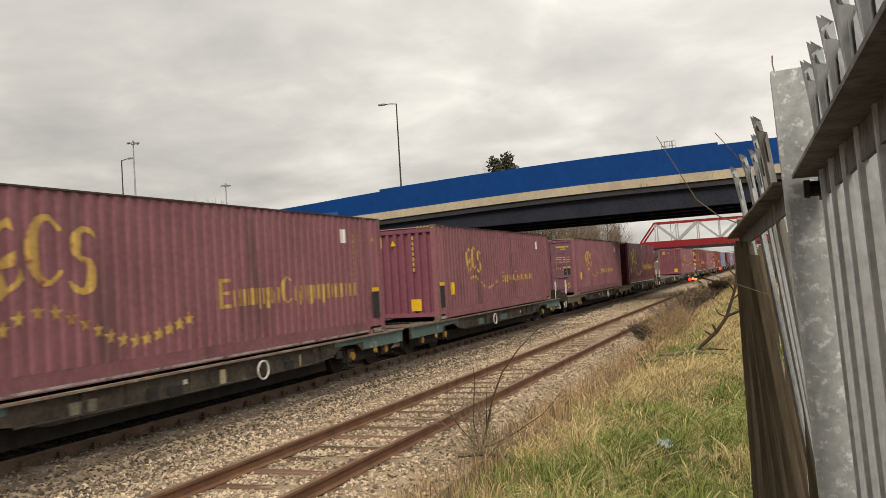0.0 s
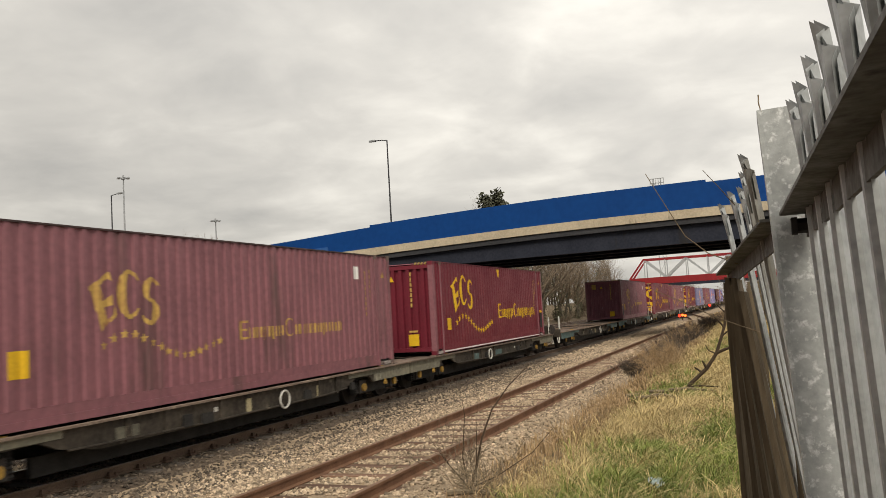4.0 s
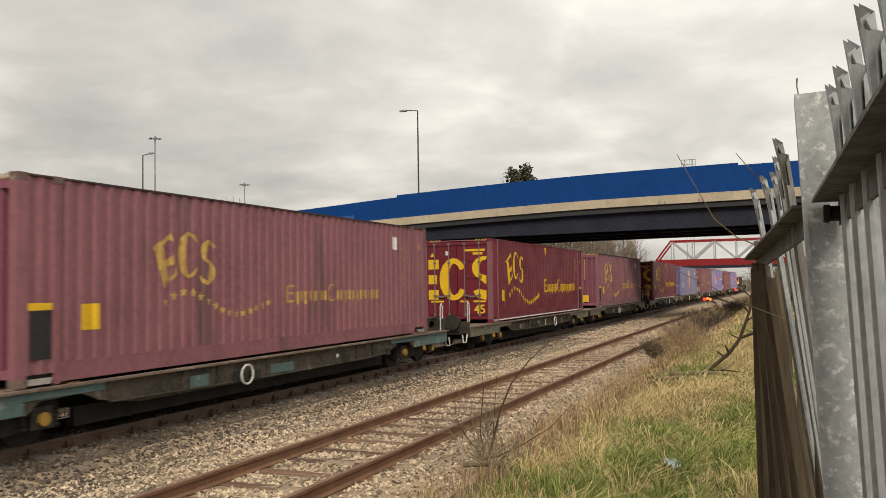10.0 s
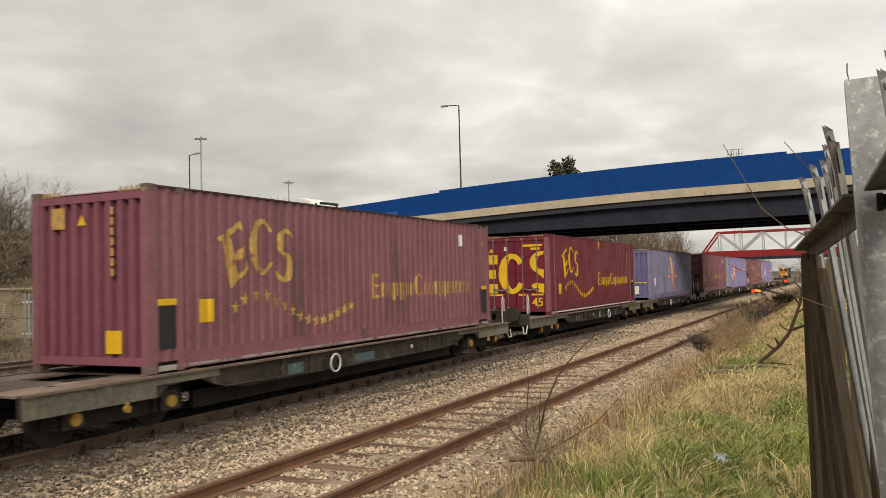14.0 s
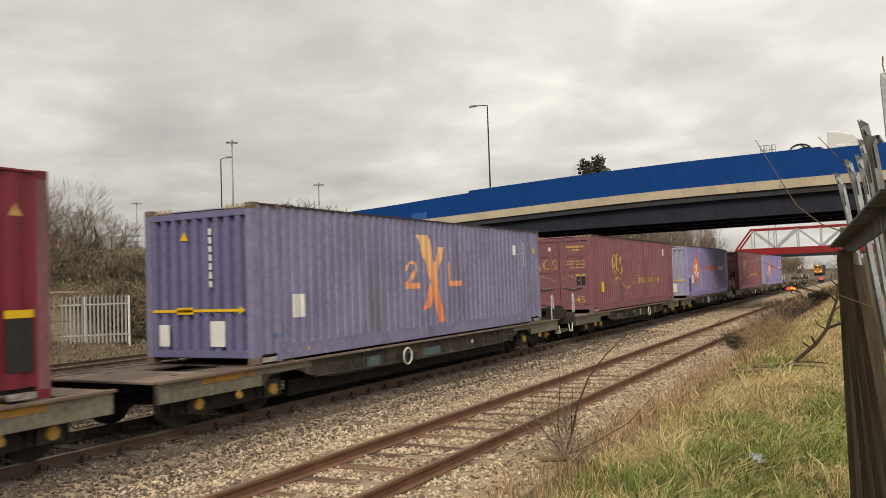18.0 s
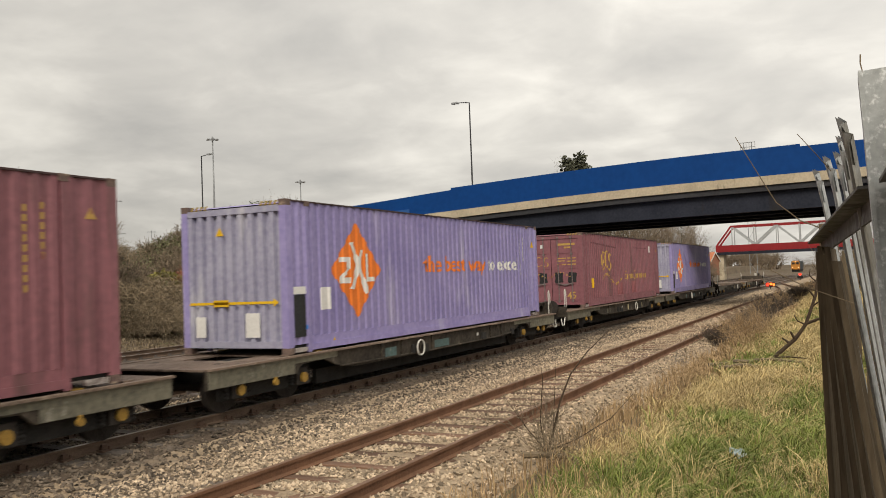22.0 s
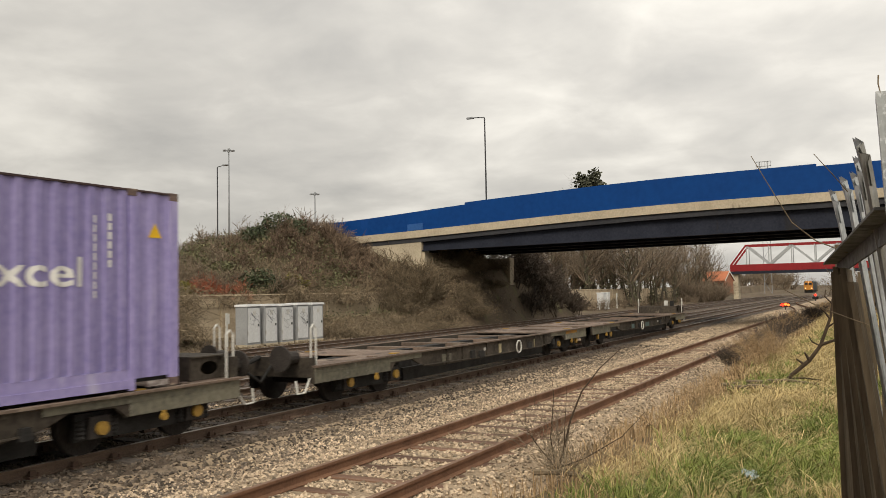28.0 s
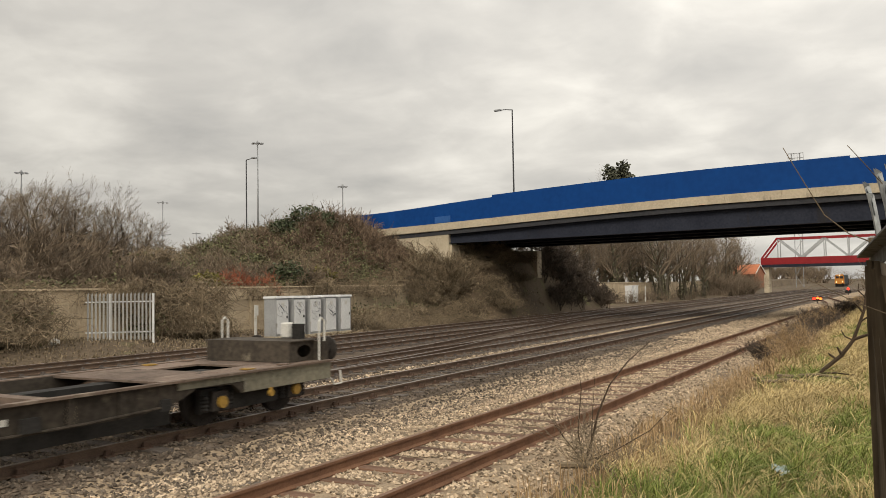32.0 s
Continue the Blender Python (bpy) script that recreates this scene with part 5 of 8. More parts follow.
def side_marks(c, style, r, large=False, doors=False):
    at = pose(WIDE / 2 - 0.012, 0, 0)
    deep = 0.009 if style == "fresh" else DEEP

    def mark(name, shapes, mat, label="", waved=True):
        return part(name, decal(shapes, waved=waved, deep=deep), mat, c, label, at=at)

    def each(name, strokes, mat, label):
        for k, sh in enumerate(strokes):
            part(name, decal(sh, 0.006 + 0.0008 * (k % 6), deep=deep), mat, c, label, at=at)

    def moved(strokes, ds):
        return [[[(a + ds, b) for a, b in q] for q in sh] for sh in strokes]

    rear = LENGTH - 0.62
    if style in ("faded", "patched", "fresh"):
        y = M_YELLOW if style == "fresh" else M_PALEYELLOW
        if style == "fresh" or large:
            each("emblem_stroke", [shrunk(q, 1.9, 1.60, 0.95, 1.28, 1.28, 0.97) for q in swash_mark()], y, "tall curved yellow emblem stroke")
            each("star", [[star(s - 0.36, z + 0.03, 0.13)] for s, z in STARS], y, "painted yellow star")
            each("lettering_bar", moved(name_bars(r, 12.2), -0.2), y, "yellow lettering bar")
            bm = B()
            box(bm, -0.004, 0.003, POST_A + 0.1, POST_B, 0.05, 0.09)
            part("white_line", bm, M_WHITEMARK if style == "fresh" else M_SCUFFED, c, at=pose(WIDE / 2, 0, 0))
        else:
            each("emblem_stroke", [shrunk(q, 1.9, 2.58, 0.70, 1.28, 1.31, 0.76) for q in swash_mark()], y, "faded yellow emblem stroke")
            each("star", [[star(2.86 + (s - 2.37) * 0.78, 1.04 + (z - 0.84) * 0.75, 0.085)] for s, z in STARS], y, "faded yellow star")
            each("lettering_bar", [shrunk(q, 6.8, 6.38, 0.80, 0.95, 0.99, 0.66) for q in name_bars(r, 12.0)], y, "faded yellow lettering bar")
        mark("yellow_plate", [rect(1.10, 1.45, 0.72, 1.10)], M_YELLOW)
        mark("yellow_patch", [rect(2.2, 2.75, 0.06, 0.13)], M_YELLOW, waved=False)
        if style == "fresh":
            mark("pointer", [[(6.7, 2.8), (7.02, 2.8), (6.87, 2.46)]], M_YELLOW)
            mark("scrape_streaks", [rect(s, s + 0.075, r.uniform(1.0, 1.5), 1.5 + 0.075 * k + r.uniform(-0.2, 0.2)) for k, s in enumerate([8.77 + 0.274 * j for j in range(13)])] + [rect(s, s + 0.05, r.uniform(0.4, 0.8), r.uniform(0.9, 1.5)) for s in [1.37 + 0.548 * j for j in range(12)]]
                 + [rect(s, s + 0.06, r.uniform(0.9, 1.2), r.uniform(1.6, 2.2)) for s in [3.95 + 0.25 * j for j in range(5)]], M_BARE)
        else:
            mark("white_notice", [rect(11.28, 11.55, 2.24, 2.56)], M_WHITEMARK)
        for s0, z0, n in ((11.92, 1.32, 9), (12.18, 1.75, 6)):
            mark("lettering_column", [rect(s0, s0 + 0.055, z0 + k * 0.13, z0 + 0.09 + k * 0.13) for k in range(n)], M_PALEYELLOW)
        mark("warning_triangle", [tri(LENGTH - 0.45, 2.3, 0.10)], M_PALEYELLOW, waved=False)
        if style == "patched":
            mark("scraped_patch", [rect(4.95, 6.0, 0.34, 0.85), rect(7.65, 8.4, 0.34, 0.88)], M_BARE)
            mark("dark_smears", [rect(s, s + 0.12, 2.50 - 0.012 * k, 2.55 - 0.01 * k) for k, s in enumerate([1.3 + 0.274 * j for j in range(14)])], M_SMEAR)
            mark("dark_smears", [rect(s, s + 0.12, 2.41, 2.45) for s in [8.2 + 0.274 * j for j in range(10)]], M_SMEAR)
        for s0 in [rear] * (style == "fresh" or large) + [0.19] * (style == "faded" and not doors):
            mark("data_panel", [rect(s0 + 0.02, s0 + 0.38, 0.36, 1.02)], M_BLACKPATCH, waved=False)
            mark("data_heading", [rect(s0, s0 + 0.40, 1.03, 1.13)], M_YELLOW, waved=False)
    else:
        mark("white_notice", [rect(1.08, 1.42, 0.78, 1.22)], M_WHITEMARK)
        mark("blue_sticker", [rect(0.56, 0.63, 0.44, 0.52)], M_STICKER, waved=False)
        mark("yellow_patch", [rect(2.1, 2.6, 0.07, 0.14), tri(1.5, 0.06, 0.10)], M_YELLOW, waved=False)
        if style == "purple":
            mark("data_panel", [rect(0.20, 0.56, 0.30, 1.10)], M_BLACKPATCH, waved=False)
            mark("data_heading", [rect(0.19, 0.58, 1.11, 1.25)], M_WHITEMARK, waved=False)
        mark("warning_triangle", [tri(LENGTH - 0.45, 2.2, 0.13)], M_YELLOW, waved=False)
        for s0, z0, n in ((11.86, 1.32, 9), (12.10, 1.75, 6)):
            mark("lettering_column", [rect(s0, s0 + 0.06, z0 + k * 0.13, z0 + 0.10 + k * 0.13) for k in range(n)], M_WHITEMARK)
        if style == "purple":
            mark("diamond", [[(1.46, 1.55), (2.43, 0.55), (3.40, 1.55), (2.43, 2.55)]], M_ORANGE, "orange diamond emblem")
            white = [[rect(2.52, 2.86, 1.72, 1.82), rect(2.76, 2.86, 1.58, 1.72), [(2.52, 1.40), (2.64, 1.40), (2.86, 1.58), (2.76, 1.60)], rect(2.52, 2.86, 1.28, 1.40)], [[(2.84, 2.12), (2.96, 2.14), (3.46, 1.06), (3.32, 1.04)]],
                     [[(3.18, 1.98), (3.30, 1.98), (2.98, 1.14), (2.84, 1.16)]], [rect(3.34, 3.44, 1.40, 1.9), rect(3.34, 3.62, 1.30, 1.40)]]
            for k, sh in enumerate(white):
                part("emblem_stroke", decal(shrunk(sh, 3.05, 2.41, 1.2, 1.55, 1.55, 1.0), 0.009 + 0.0015 * k), M_WHITEMARK, c, "white stroke inside the diamond", at=at)
            for word, s0, wd, mt in (("the", 5.43, 0.96, M_ORANGE), ("best", 6.61, 1.24, M_ORANGE), ("way", 8.07, 1.10, M_ORANGE), ("to", 9.33, 0.52, M_WHITEMARK), ("excel", 10.07, 1.62, M_WHITEMARK)):
                part("slogan_word", waved_text(word, 0.56, s0, 1.49, wd), mt, c, "painted slogan word", at=at)
        else:
            sh = [[(6.05, 2.52), (6.62, 2.52), (7.02, 1.45), (7.3, 0.42), (7.5, 0.36), (7.0, 0.36), (6.78, 1.2)], [(7.45, 2.24), (7.08, 2.24), (6.75, 1.5), (6.3, 0.72), (6.12, 0.68), (6.62, 0.72), (6.95, 1.45)]]
            sh = [[sh[0][i] for i in (0, 1, 2, 6)], [sh[0][i] for i in (6, 2, 3, 4, 5)], [sh[1][i] for i in (0, 1, 2, 6)], [sh[1][i] for i in (6, 2, 3, 4, 5)]]
            each("crossed_stroke", moved([[q] for q in sh], -0.36), M_FLAME, "tall crossed stroke fading from yellow to orange")
            each("emblem_stroke", moved([[rect(5.52, 6.15, 1.22, 1.36)], arc(5.8, 1.68, 0.28, 0.2, 190, -30, 0.05, 0.12), [[(5.52, 1.36), (5.72, 1.36), (6.08, 1.66), (5.95, 1.72)]], [rect(7.56, 7.72, 1.38, 1.86)], [rect(7.56, 8.3, 1.24, 1.38)]], -0.36), M_FLAME, "peach and orange stroke beside the crossing")
            mark("white_notice", [rect(11.3, 11.55, 2.1, 2.4)], M_WHITEMARK)


def bogie_wheels(w, y0):
    out = []
    for dy in (-0.9, 0.9):
        bm = B()
        for sx in (-0.75, 0.75):
            tube(bm, [(sx - 0.06, 0, 0), (sx + 0.06, 0, 0)], 0.42, 24)
            tube(bm, [(sx + math.copysign(0.061, sx), 0, 0), (sx + math.copysign(0.075, sx), 0, 0)], 0.16, 12)
        tube(bm, [(-1.0, 0, 0), (1.0, 0, 0)], 0.075, 10)
        out.append(part("wheelset", bm, M_WHEEL, w, at=pose(0, y0 + dy, 0.42)))
    return out


def wagon_half(lead, end, tail_end, ochre=False):
    """One half of a low container flat. Its origin is on the rails below the leading container end; it reaches along +y."""
    w = thing("container_wagon", "low container flat wagon half with rusty deck and scuffed grey-green frame", "wagon", group="wagons of the train")
    y0, y1 = (-2.2, 14.35) if lead else (-2.2, 14.75)
    b0, b1 = (0.05, 12.55) if lead else (-0.40, 12.95)
    ring_y = 7.65 if lead else 4.85
    for sx in (-1, 1):
        # deep middle sill with a shallow neck over each bogie
        bm = B()
        outline = [(y0, 0.50), (b0 + 0.55, 0.50), (b0 + 0.75, 0.66), (b0 + 1.5, 0.68), (b0 + 1.85, 0.54), (b0 + 2.6, 0.42), (b1 - 2.6, 0.42), (b1 - 1.85, 0.54), (b1 - 1.5, 0.68),
                   (b1 - 0.75, 0.66), (b1 - 0.55, 0.50), (y1, 0.50), (y1, 0.83), (y0, 0.83)]
        a = [bm.verts.new((sx * 1.30, y, z)) for y, z in outline]
        b = [bm.verts.new((sx * 1.24, y, z)) for y, z in outline]
        bm.faces.new(a)
        bm.faces.new(b[::-1])
        for k in range(len(a)):
            bm.faces.new((a[k], a[(k + 1) % len(a)], b[(k + 1) % len(a)], b[k]))
        part("side_sill", bm, M_FRAME, w)
        bm = B()
        box(bm, sx * 1.32 - 0.06, sx * 1.32 + 0.06, y0, y1, 0.81, 0.845)
        part("sill_flange", bm, M_DECK, w)
        for a0, a1 in ((y0 + 0.02, b0 + 1.9), (b1 - 1.9, y1 - 0.02)):
            bm = B()
            box(bm, sx * 1.302, sx * 1.318, a0, a1, 0.69, 0.808)
            part("scuffed_plate", bm, end, w)
            bm = B()
            e0, e1 = (a0, b0 + 0.5) if a0 < 5 else (b1 - 0.5, a1)
            box(bm, sx * 1.302, sx * 1.316, e0, e1, 0.51, 0.688)
            part("scuffed_plate", bm, end, w)
        if ochre:
            a0, a1 = (b1 - 0.45, b1 + 0.75) if lead else (b0 - 0.9, b0 + 0.3)
            bm = B()
            box(bm, min(sx * 1.319, sx * 1.324), max(sx * 1.319, sx * 1.324), a0, a1, 0.70, 0.80)
            part("ochre_plate", bm, M_OCHRE, w, "scuffed ochre-painted plate")
        for y in (3.2, 4.1, 5.6, 9.2, 10.0):
            bm = B()
            box(bm, min(sx * 1.30, sx * 1.335), max(sx * 1.30, sx * 1.335), y, y + 0.12, 0.43, 0.81)
            part("stiffener", bm, M_FRAME, w)
        for y, wd, z0, z1, mt in ((6.45, 0.16, 0.46, 0.72, M_PLATE), (9.15, 0.12, 0.46, 0.70, M_PLATE), (5.45, 0.10, 0.60, 0.68, M_WHITE), (3.0, 0.50, 0.50, 0.68, M_FRAMELIGHT)) if lead else (
                (3.40, 0.48, 0.46, 0.68, M_TEAL), (5.62, 0.95, 0.48, 0.66, M_TEAL), (8.3, 0.10, 0.58, 0.66, M_WHITE), (9.2, 0.14, 0.46, 0.70, M_PLATE)):
            bm = B()
            box(bm, min(sx * 1.301, sx * 1.312), max(sx * 1.301, sx * 1.312), y, y + wd, z0, z1)
            part("data_panel", bm, mt, w)
        # brake gear boxes and pipes hung on the sill
        for y, wd, z0, z1 in ((4.55, 0.22, 0.46, 0.66), (5.05, 0.30, 0.44, 0.62), (8.55, 0.26, 0.46, 0.64), (10.7, 0.18, 0.44, 0.60)):
            bm = B()
            box(bm, min(sx * 1.302, sx * 1.38), max(sx * 1.302, sx * 1.38), y, y + wd, z0, z1, 0.012)
            part("gear_box", bm, M_DARK, w, "dark brake gear box")
        bm = B()
        tube(bm, [(sx * 1.33, b0 + 2.0, 0.50), (sx * 1.335, 5.0, 0.452), (sx * 1.335, 9.5, 0.452), (sx * 1.33, b1 - 2.0, 0.50)], 0.018, 5)
        part("air_pipe", bm, M_FRAME, w)
        # brake wheel ring
        bm = B()
        ring = [(sx * 1.42, ring_y + math.cos(t) * 0.175, 0.57 + math.sin(t) * 0.175) for t in [k * math.tau / 20 for k in range(21)]]
        tube(bm, ring, 0.02, 6)
        part("brake_wheel", bm, M_WHITE, w, "white brake handwheel rim")
        bm = B()
        for t in (0.9, 2.47):
            tube(bm, [(sx * 1.40, ring_y - math.cos(t) * 0.17, 0.57 - math.sin(t) * 0.17), (sx * 1.40, ring_y + math.cos(t) * 0.17, 0.57 + math.sin(t) * 0.17)], 0.009, 5)
        tube(bm, [(sx * 1.30, ring_y, 0.57), (sx * 1.41, ring_y, 0.57)], 0.02, 6)
        part("brake_wheel_hub", bm, M_FRAME, w)
        for y in (b0 - 0.9, b0 + 0.9, b1 - 0.9, b1 + 0.9):
            bm = B()
            box(bm, min(sx * 1.02, sx * 1.2), max(sx * 1.02, sx * 1.2), y - 0.19, y + 0.19, 0.27, 0.57, 0.02)
            box_part = part("axle_box", bm, M_WHEEL, w)
            bm = B()
            tube(bm, [(sx * 1.19, y, 0.40), (sx * 1.25, y, 0.40)], 0.095, 12)
            part("axle_cover", bm, M_AXLE, box_part, "yellow axle end cover")
            for dy in (-0.27, 0.27):
                bm = B()
                tube(bm, [(sx * 1.1, y + dy, 0.26 + k * 0.03) for k in range(10)], [0.075 if k % 2 else 0.055 for k in range(10)], 8)
                part("spring", bm, M_DARK, box_part)
        for y in (b0 - 0.1, b1 + 0.1):
            bm = B()
            tube(bm, [(sx * 1.34, y, 0.40), (sx * 1.34, y, 0.52)], 0.03, 8)
            tube(bm, [(sx * 1.31, y, 0.43), (sx * 1.37, y, 0.43)], 0.055, 10)
            part("lashing_lug", bm, M_AXLE, w, "yellow lug")
        for y in (0.08, 13.6, 1.0, 12.7):
            if y > y1 - 0.2:
                continue
            bm = B()
            box(bm, sx * 1.15 - 0.09, sx * 1.15 + 0.09, y - 0.09, y + 0.09, 0.84, 0.862)
            part("spigot_plate", bm, M_AXLE if y in (1.0, 12.7) else M_DECK, w)
    for a0, a1 in ((y0, b0 + 2.1), (b1 - 2.1, y1)):
        xs = [-1.24, -0.55, 0.55, 1.24]
        ys = [a0, a0 + 0.35 * (a1 - a0), a0 + 0.62 * (a1 - a0), a1]
        for i in range(3):
            for j in range(3):
                if (i, j) == (1, 1):
                    continue
                bm = B()
                box(bm, xs[i] + 0.004, xs[i + 1] - 0.004, ys[j] + 0.004, ys[j + 1] - 0.004, 0.80, 0.832)
                part("deck_plate", bm, M_DECK, w)
    for y in (3.6, 5.4, 7.2, 9.0):
        bm = B()
        box(bm, -1.24, 1.24, y, y + 0.22, 0.58, 0.80)
        part("cross_member", bm, M_DECK, w)
    bm = B()
    box(bm, -0.16, 0.16, b0, b1, 0.35, 0.78)
    for y in (3.0, 5.0, 7.0, 9.0):
        tube(bm, [(0.6, y, 0.5), (0.6, y + 1.3, 0.5)], 0.16, 10)
    part("centre_sill", bm, M_DARK, w)
    for k in (0, 1):
        bm = B()
        yb = (b0, b1)[k]
        for sx in (-1, 1):
            box(bm, sx * 1.04 - 0.06, sx * 1.04 + 0.06, yb - 1.25, yb + 1.25, 0.24, 0.62, 0.01)
        box(bm, -1.05, 1.05, yb - 0.18, yb + 0.18, 0.36, 0.66)
        part("bogie_frame", bm, M_DARK, w)
    # long dark bars added below the frame to blacken the shade under it
    for sx in (-0.88, 0.88):
        bm = B()
        box(bm, sx - 0.05, sx + 0.05, b0 + 1.7, b1 - 1.7, 0.16, 0.45)
        part("brake_beam", bm, M_DARK, w)
    wheels = bogie_wheels(w, b0) + bogie_wheels(w, b1)
    # ends with buffers, pipes and white hoops
    ye = y0 if lead else y1
    s = -1 if lead else 1
    bm = B()
    box(bm, -1.25, 1.25, min(ye, ye - s * 0.12), max(ye, ye - s * 0.12), 0.62, 1.18 if not lead else 0.99)
    part("headstock", bm, M_FRAME, w)
    for sx in (-0.87, 0.87):
        bm = B()
        tube(bm, [(sx, ye, 1.0), (sx, ye + s * 0.42, 1.0)], 0.12, 12)
        tube(bm, [(sx, ye + s * 0.42, 1.0), (sx, ye + s * 0.47, 1.0)], 0.24, 16)
        part("buffer", bm, M_WHEEL, w)
    bm = B()
    tube(bm, [(0, ye, 0.98), (0, ye + s * 0.4, 0.88), (0, ye + s * 0.85, 0.96)], 0.05, 8)
    tube(bm, [(0.35, ye, 0.9), (0.36, ye + s * 0.4, 0.55), (0.3, ye + s * 0.8, 0.8)], 0.03, 8)
    part("coupling", bm, M_DARK, w)
    for sx in (-1.2, 1.2):
        bm = B()
        yh = ye - s * 0.05
        tube(bm, [(sx, yh, 0.6), (sx, yh, 1.55), (sx, yh - s * 0.08, 1.62), (sx, yh - s * 0.16, 1.55), (sx, yh - s * 0.16, 0.84)], 0.018, 6)
        part("grab_hoop", bm, M_WHITE, w, "white grab hoop")
        bm = B()
        tube(bm, [(sx, ye, 0.6), (sx * 1.03, ye + s * 0.2, 0.36), (sx * 1.03, ye + s * 0.42, 0.36), (sx, ye + s * 0.42, 0.6)], 0.02, 6)
        part("step_iron", bm, M_WHITE, w)
    if not lead:
        # raised end girders with an oval hole, behind the rear container end
        for sx in (-1.0, 1.0):
            bm = B()
            out = [(13.95, 0.84), (y1 - 0.1, 0.84), (y1 - 0.1, 1.2), (13.95, 1.2)]
            hole = [(14.35 + math.cos(t) * 0.2, 1.02 + math.sin(t) * 0.11) for t in [k * math.tau / 12 for k in range(12)]]
            a = [bm.verts.new((sx, y, z)) for y, z in out]
            h = [bm.verts.new((sx, y, z)) for y, z in hole]
            bmesh.ops.triangle_fill(bm, edges=[bm.edges.new((p[k], p[(k + 1) % len(p)])) for p in (a, h) for k in range(len(p))], use_beauty=True)
            part("end_girder", bm, M_FRAME, w)
        bm = B()
        box(bm, -1.0, 1.0, 13.93, 13.99, 0.84, 1.2)
        box(bm, -1.05, 1.05, 13.93, y1, 1.2, 1.22)
        part("end_platform", bm, M_FRAME, w)
        if tail_end:
            bm = B()
            box(bm, 0.22, 0.42, y1 - 0.15, y1 + 0.04, 1.22, 1.52)
            lamp = part("tail_lamp", bm, M_WHITE, w, "pale tail lamp box", bevel=0.03)
            bm = B()
            box(bm, 0.55, 0.75, y1 - 0.2, y1 - 0.05, 1.22, 1.5)
            part("brake_valve", bm, M_DARK, w)
    return w, wheels


SPEED = 8.66
HALF = 17.35
# metres along the line at the start of the clip for the leading end of each wagon pair
PAIRS = [6.1, 41.75, 77.2, 113.1, 149.2, 185.3, 221.3, 257.5]
WHEELS, ROLLING = [], []
half_a, half_b = [wagon_half(q, M_FRAMELIGHT, False)[0] for q in (True, False)]
half_at, half_bt = [wagon_half(q, M_TEAL, False)[0] for q in (True, False)]
half_ao, half_bo = [wagon_half(q, M_FRAMELIGHT, False, True)[0] for q in (True, False)]
half_end = wagon_half(False, M_FRAMELIGHT, True)[0]


# how far each half stands from its even place in the train
SHIFT = {(0, 0): -0.1, (0, 1): -0.3, (1, 0): 0.1, (1, 1): -0.7, (2, 1): 0.02, (3, 0): 0.38, (3, 1): 0.17, (4, 0): 0.37, (4, 1): 0.35, (5, 0): 0.36, (5, 1): 0.32, (6, 0): 0.1, (6, 1): -0.15}


def use(master, used, u, z=0.0):
    """The master itself the first time, then copies of it; remembers where it stands along the train."""
    ob = master if master.name not in used else copy_thing(master, pose(MAIN, u, z))
    used.add(master.name)
    ob.matrix_basis = pose(MAIN, u, z)
    ROLLING.append((ob, u, z))
    return ob


used = set()
for k, u in enumerate(PAIRS):
    teal = k in (0, 2)
    ochre = k in (4, 7)
    a = use(half_at if teal else half_ao if ochre else half_a, used, u + SHIFT.get((k, 0), 0.0))
    b = use(half_bt if teal else half_bo if ochre else half_b, used, u + HALF + SHIFT.get((k, 1), 0.0)) if k < 7 else use(half_end, used, u + HALF)
    WHEELS += [o for h in (a, b) for o in h.children if o.name.startswith("wheelset")]

DECK_Z = 0.862
faded_door = container("faded maroon container with yellow stars and dull purple doors", M_FADED, "faded", True, 1, M_DOORDARK)
maroon_door = container("faded maroon container with a small yellow emblem and maroon doors", M_FADED, "faded", True, 10)
large_door = container("faded maroon container with a large yellow emblem and doors leading", M_FADED, "faded", True, 8, None, True)
large_wall = container("faded maroon container with a large yellow emblem and ribbed end", M_FADED, "faded", False, 9, M_DOORPURPLE, True)
faded_wall = container("faded maroon container with yellow stars and a ribbed purple-tinged end", M_FADED, "faded", False, 2, M_DOORPURPLE)
fresh_door = container("glossy dark maroon container with bright yellow emblem and doors", M_FRESH, "fresh", True, 3)
fresh_wall = container("glossy dark maroon container with bright yellow emblem and ribbed end", M_FRESH, "fresh", False, 4)
patched_door = container("scraped maroon container with painted-out patches on its doors", M_FADED, "patched", True, 5)
lilac_wall = container("faded lilac container with tall crossed orange strokes", M_LILAC, "lilac", False, 6, M_LILACEND)
for ob in lilac_wall.children_recursive:
    ob.data.transform(Matrix.Diagonal((1, 1, 0.962, 1)))
purple_wall = container("purple container with an orange diamond, a slogan and a bleached end", M_PURPLE, "purple", False, 7, M_PURPLEEND)
for k, half, box_thing in ((0, 0, large_door), (0, 1, faded_wall), (1, 0, faded_door), (1, 1, fresh_wall), (2, 1, faded_wall), (3, 0, fresh_door), (3, 1, large_wall),
                           (4, 0, fresh_door), (4, 1, lilac_wall), (5, 0, maroon_door), (5, 1, purple_wall), (6, 0, patched_door), (6, 1, purple_wall)):
    use(box_thing, used, PAIRS[k] + HALF * half + SHIFT.get((k, half), 0.0), DECK_Z)



# ---- near palisade fence ----
def leaning(x, y, z, degrees):
    """A place at x, y that leans across the line about the height z."""
    return pose(x, y, z) @ pose(0, 0, 0, 0, degrees) @ pose(0, 0, -z)


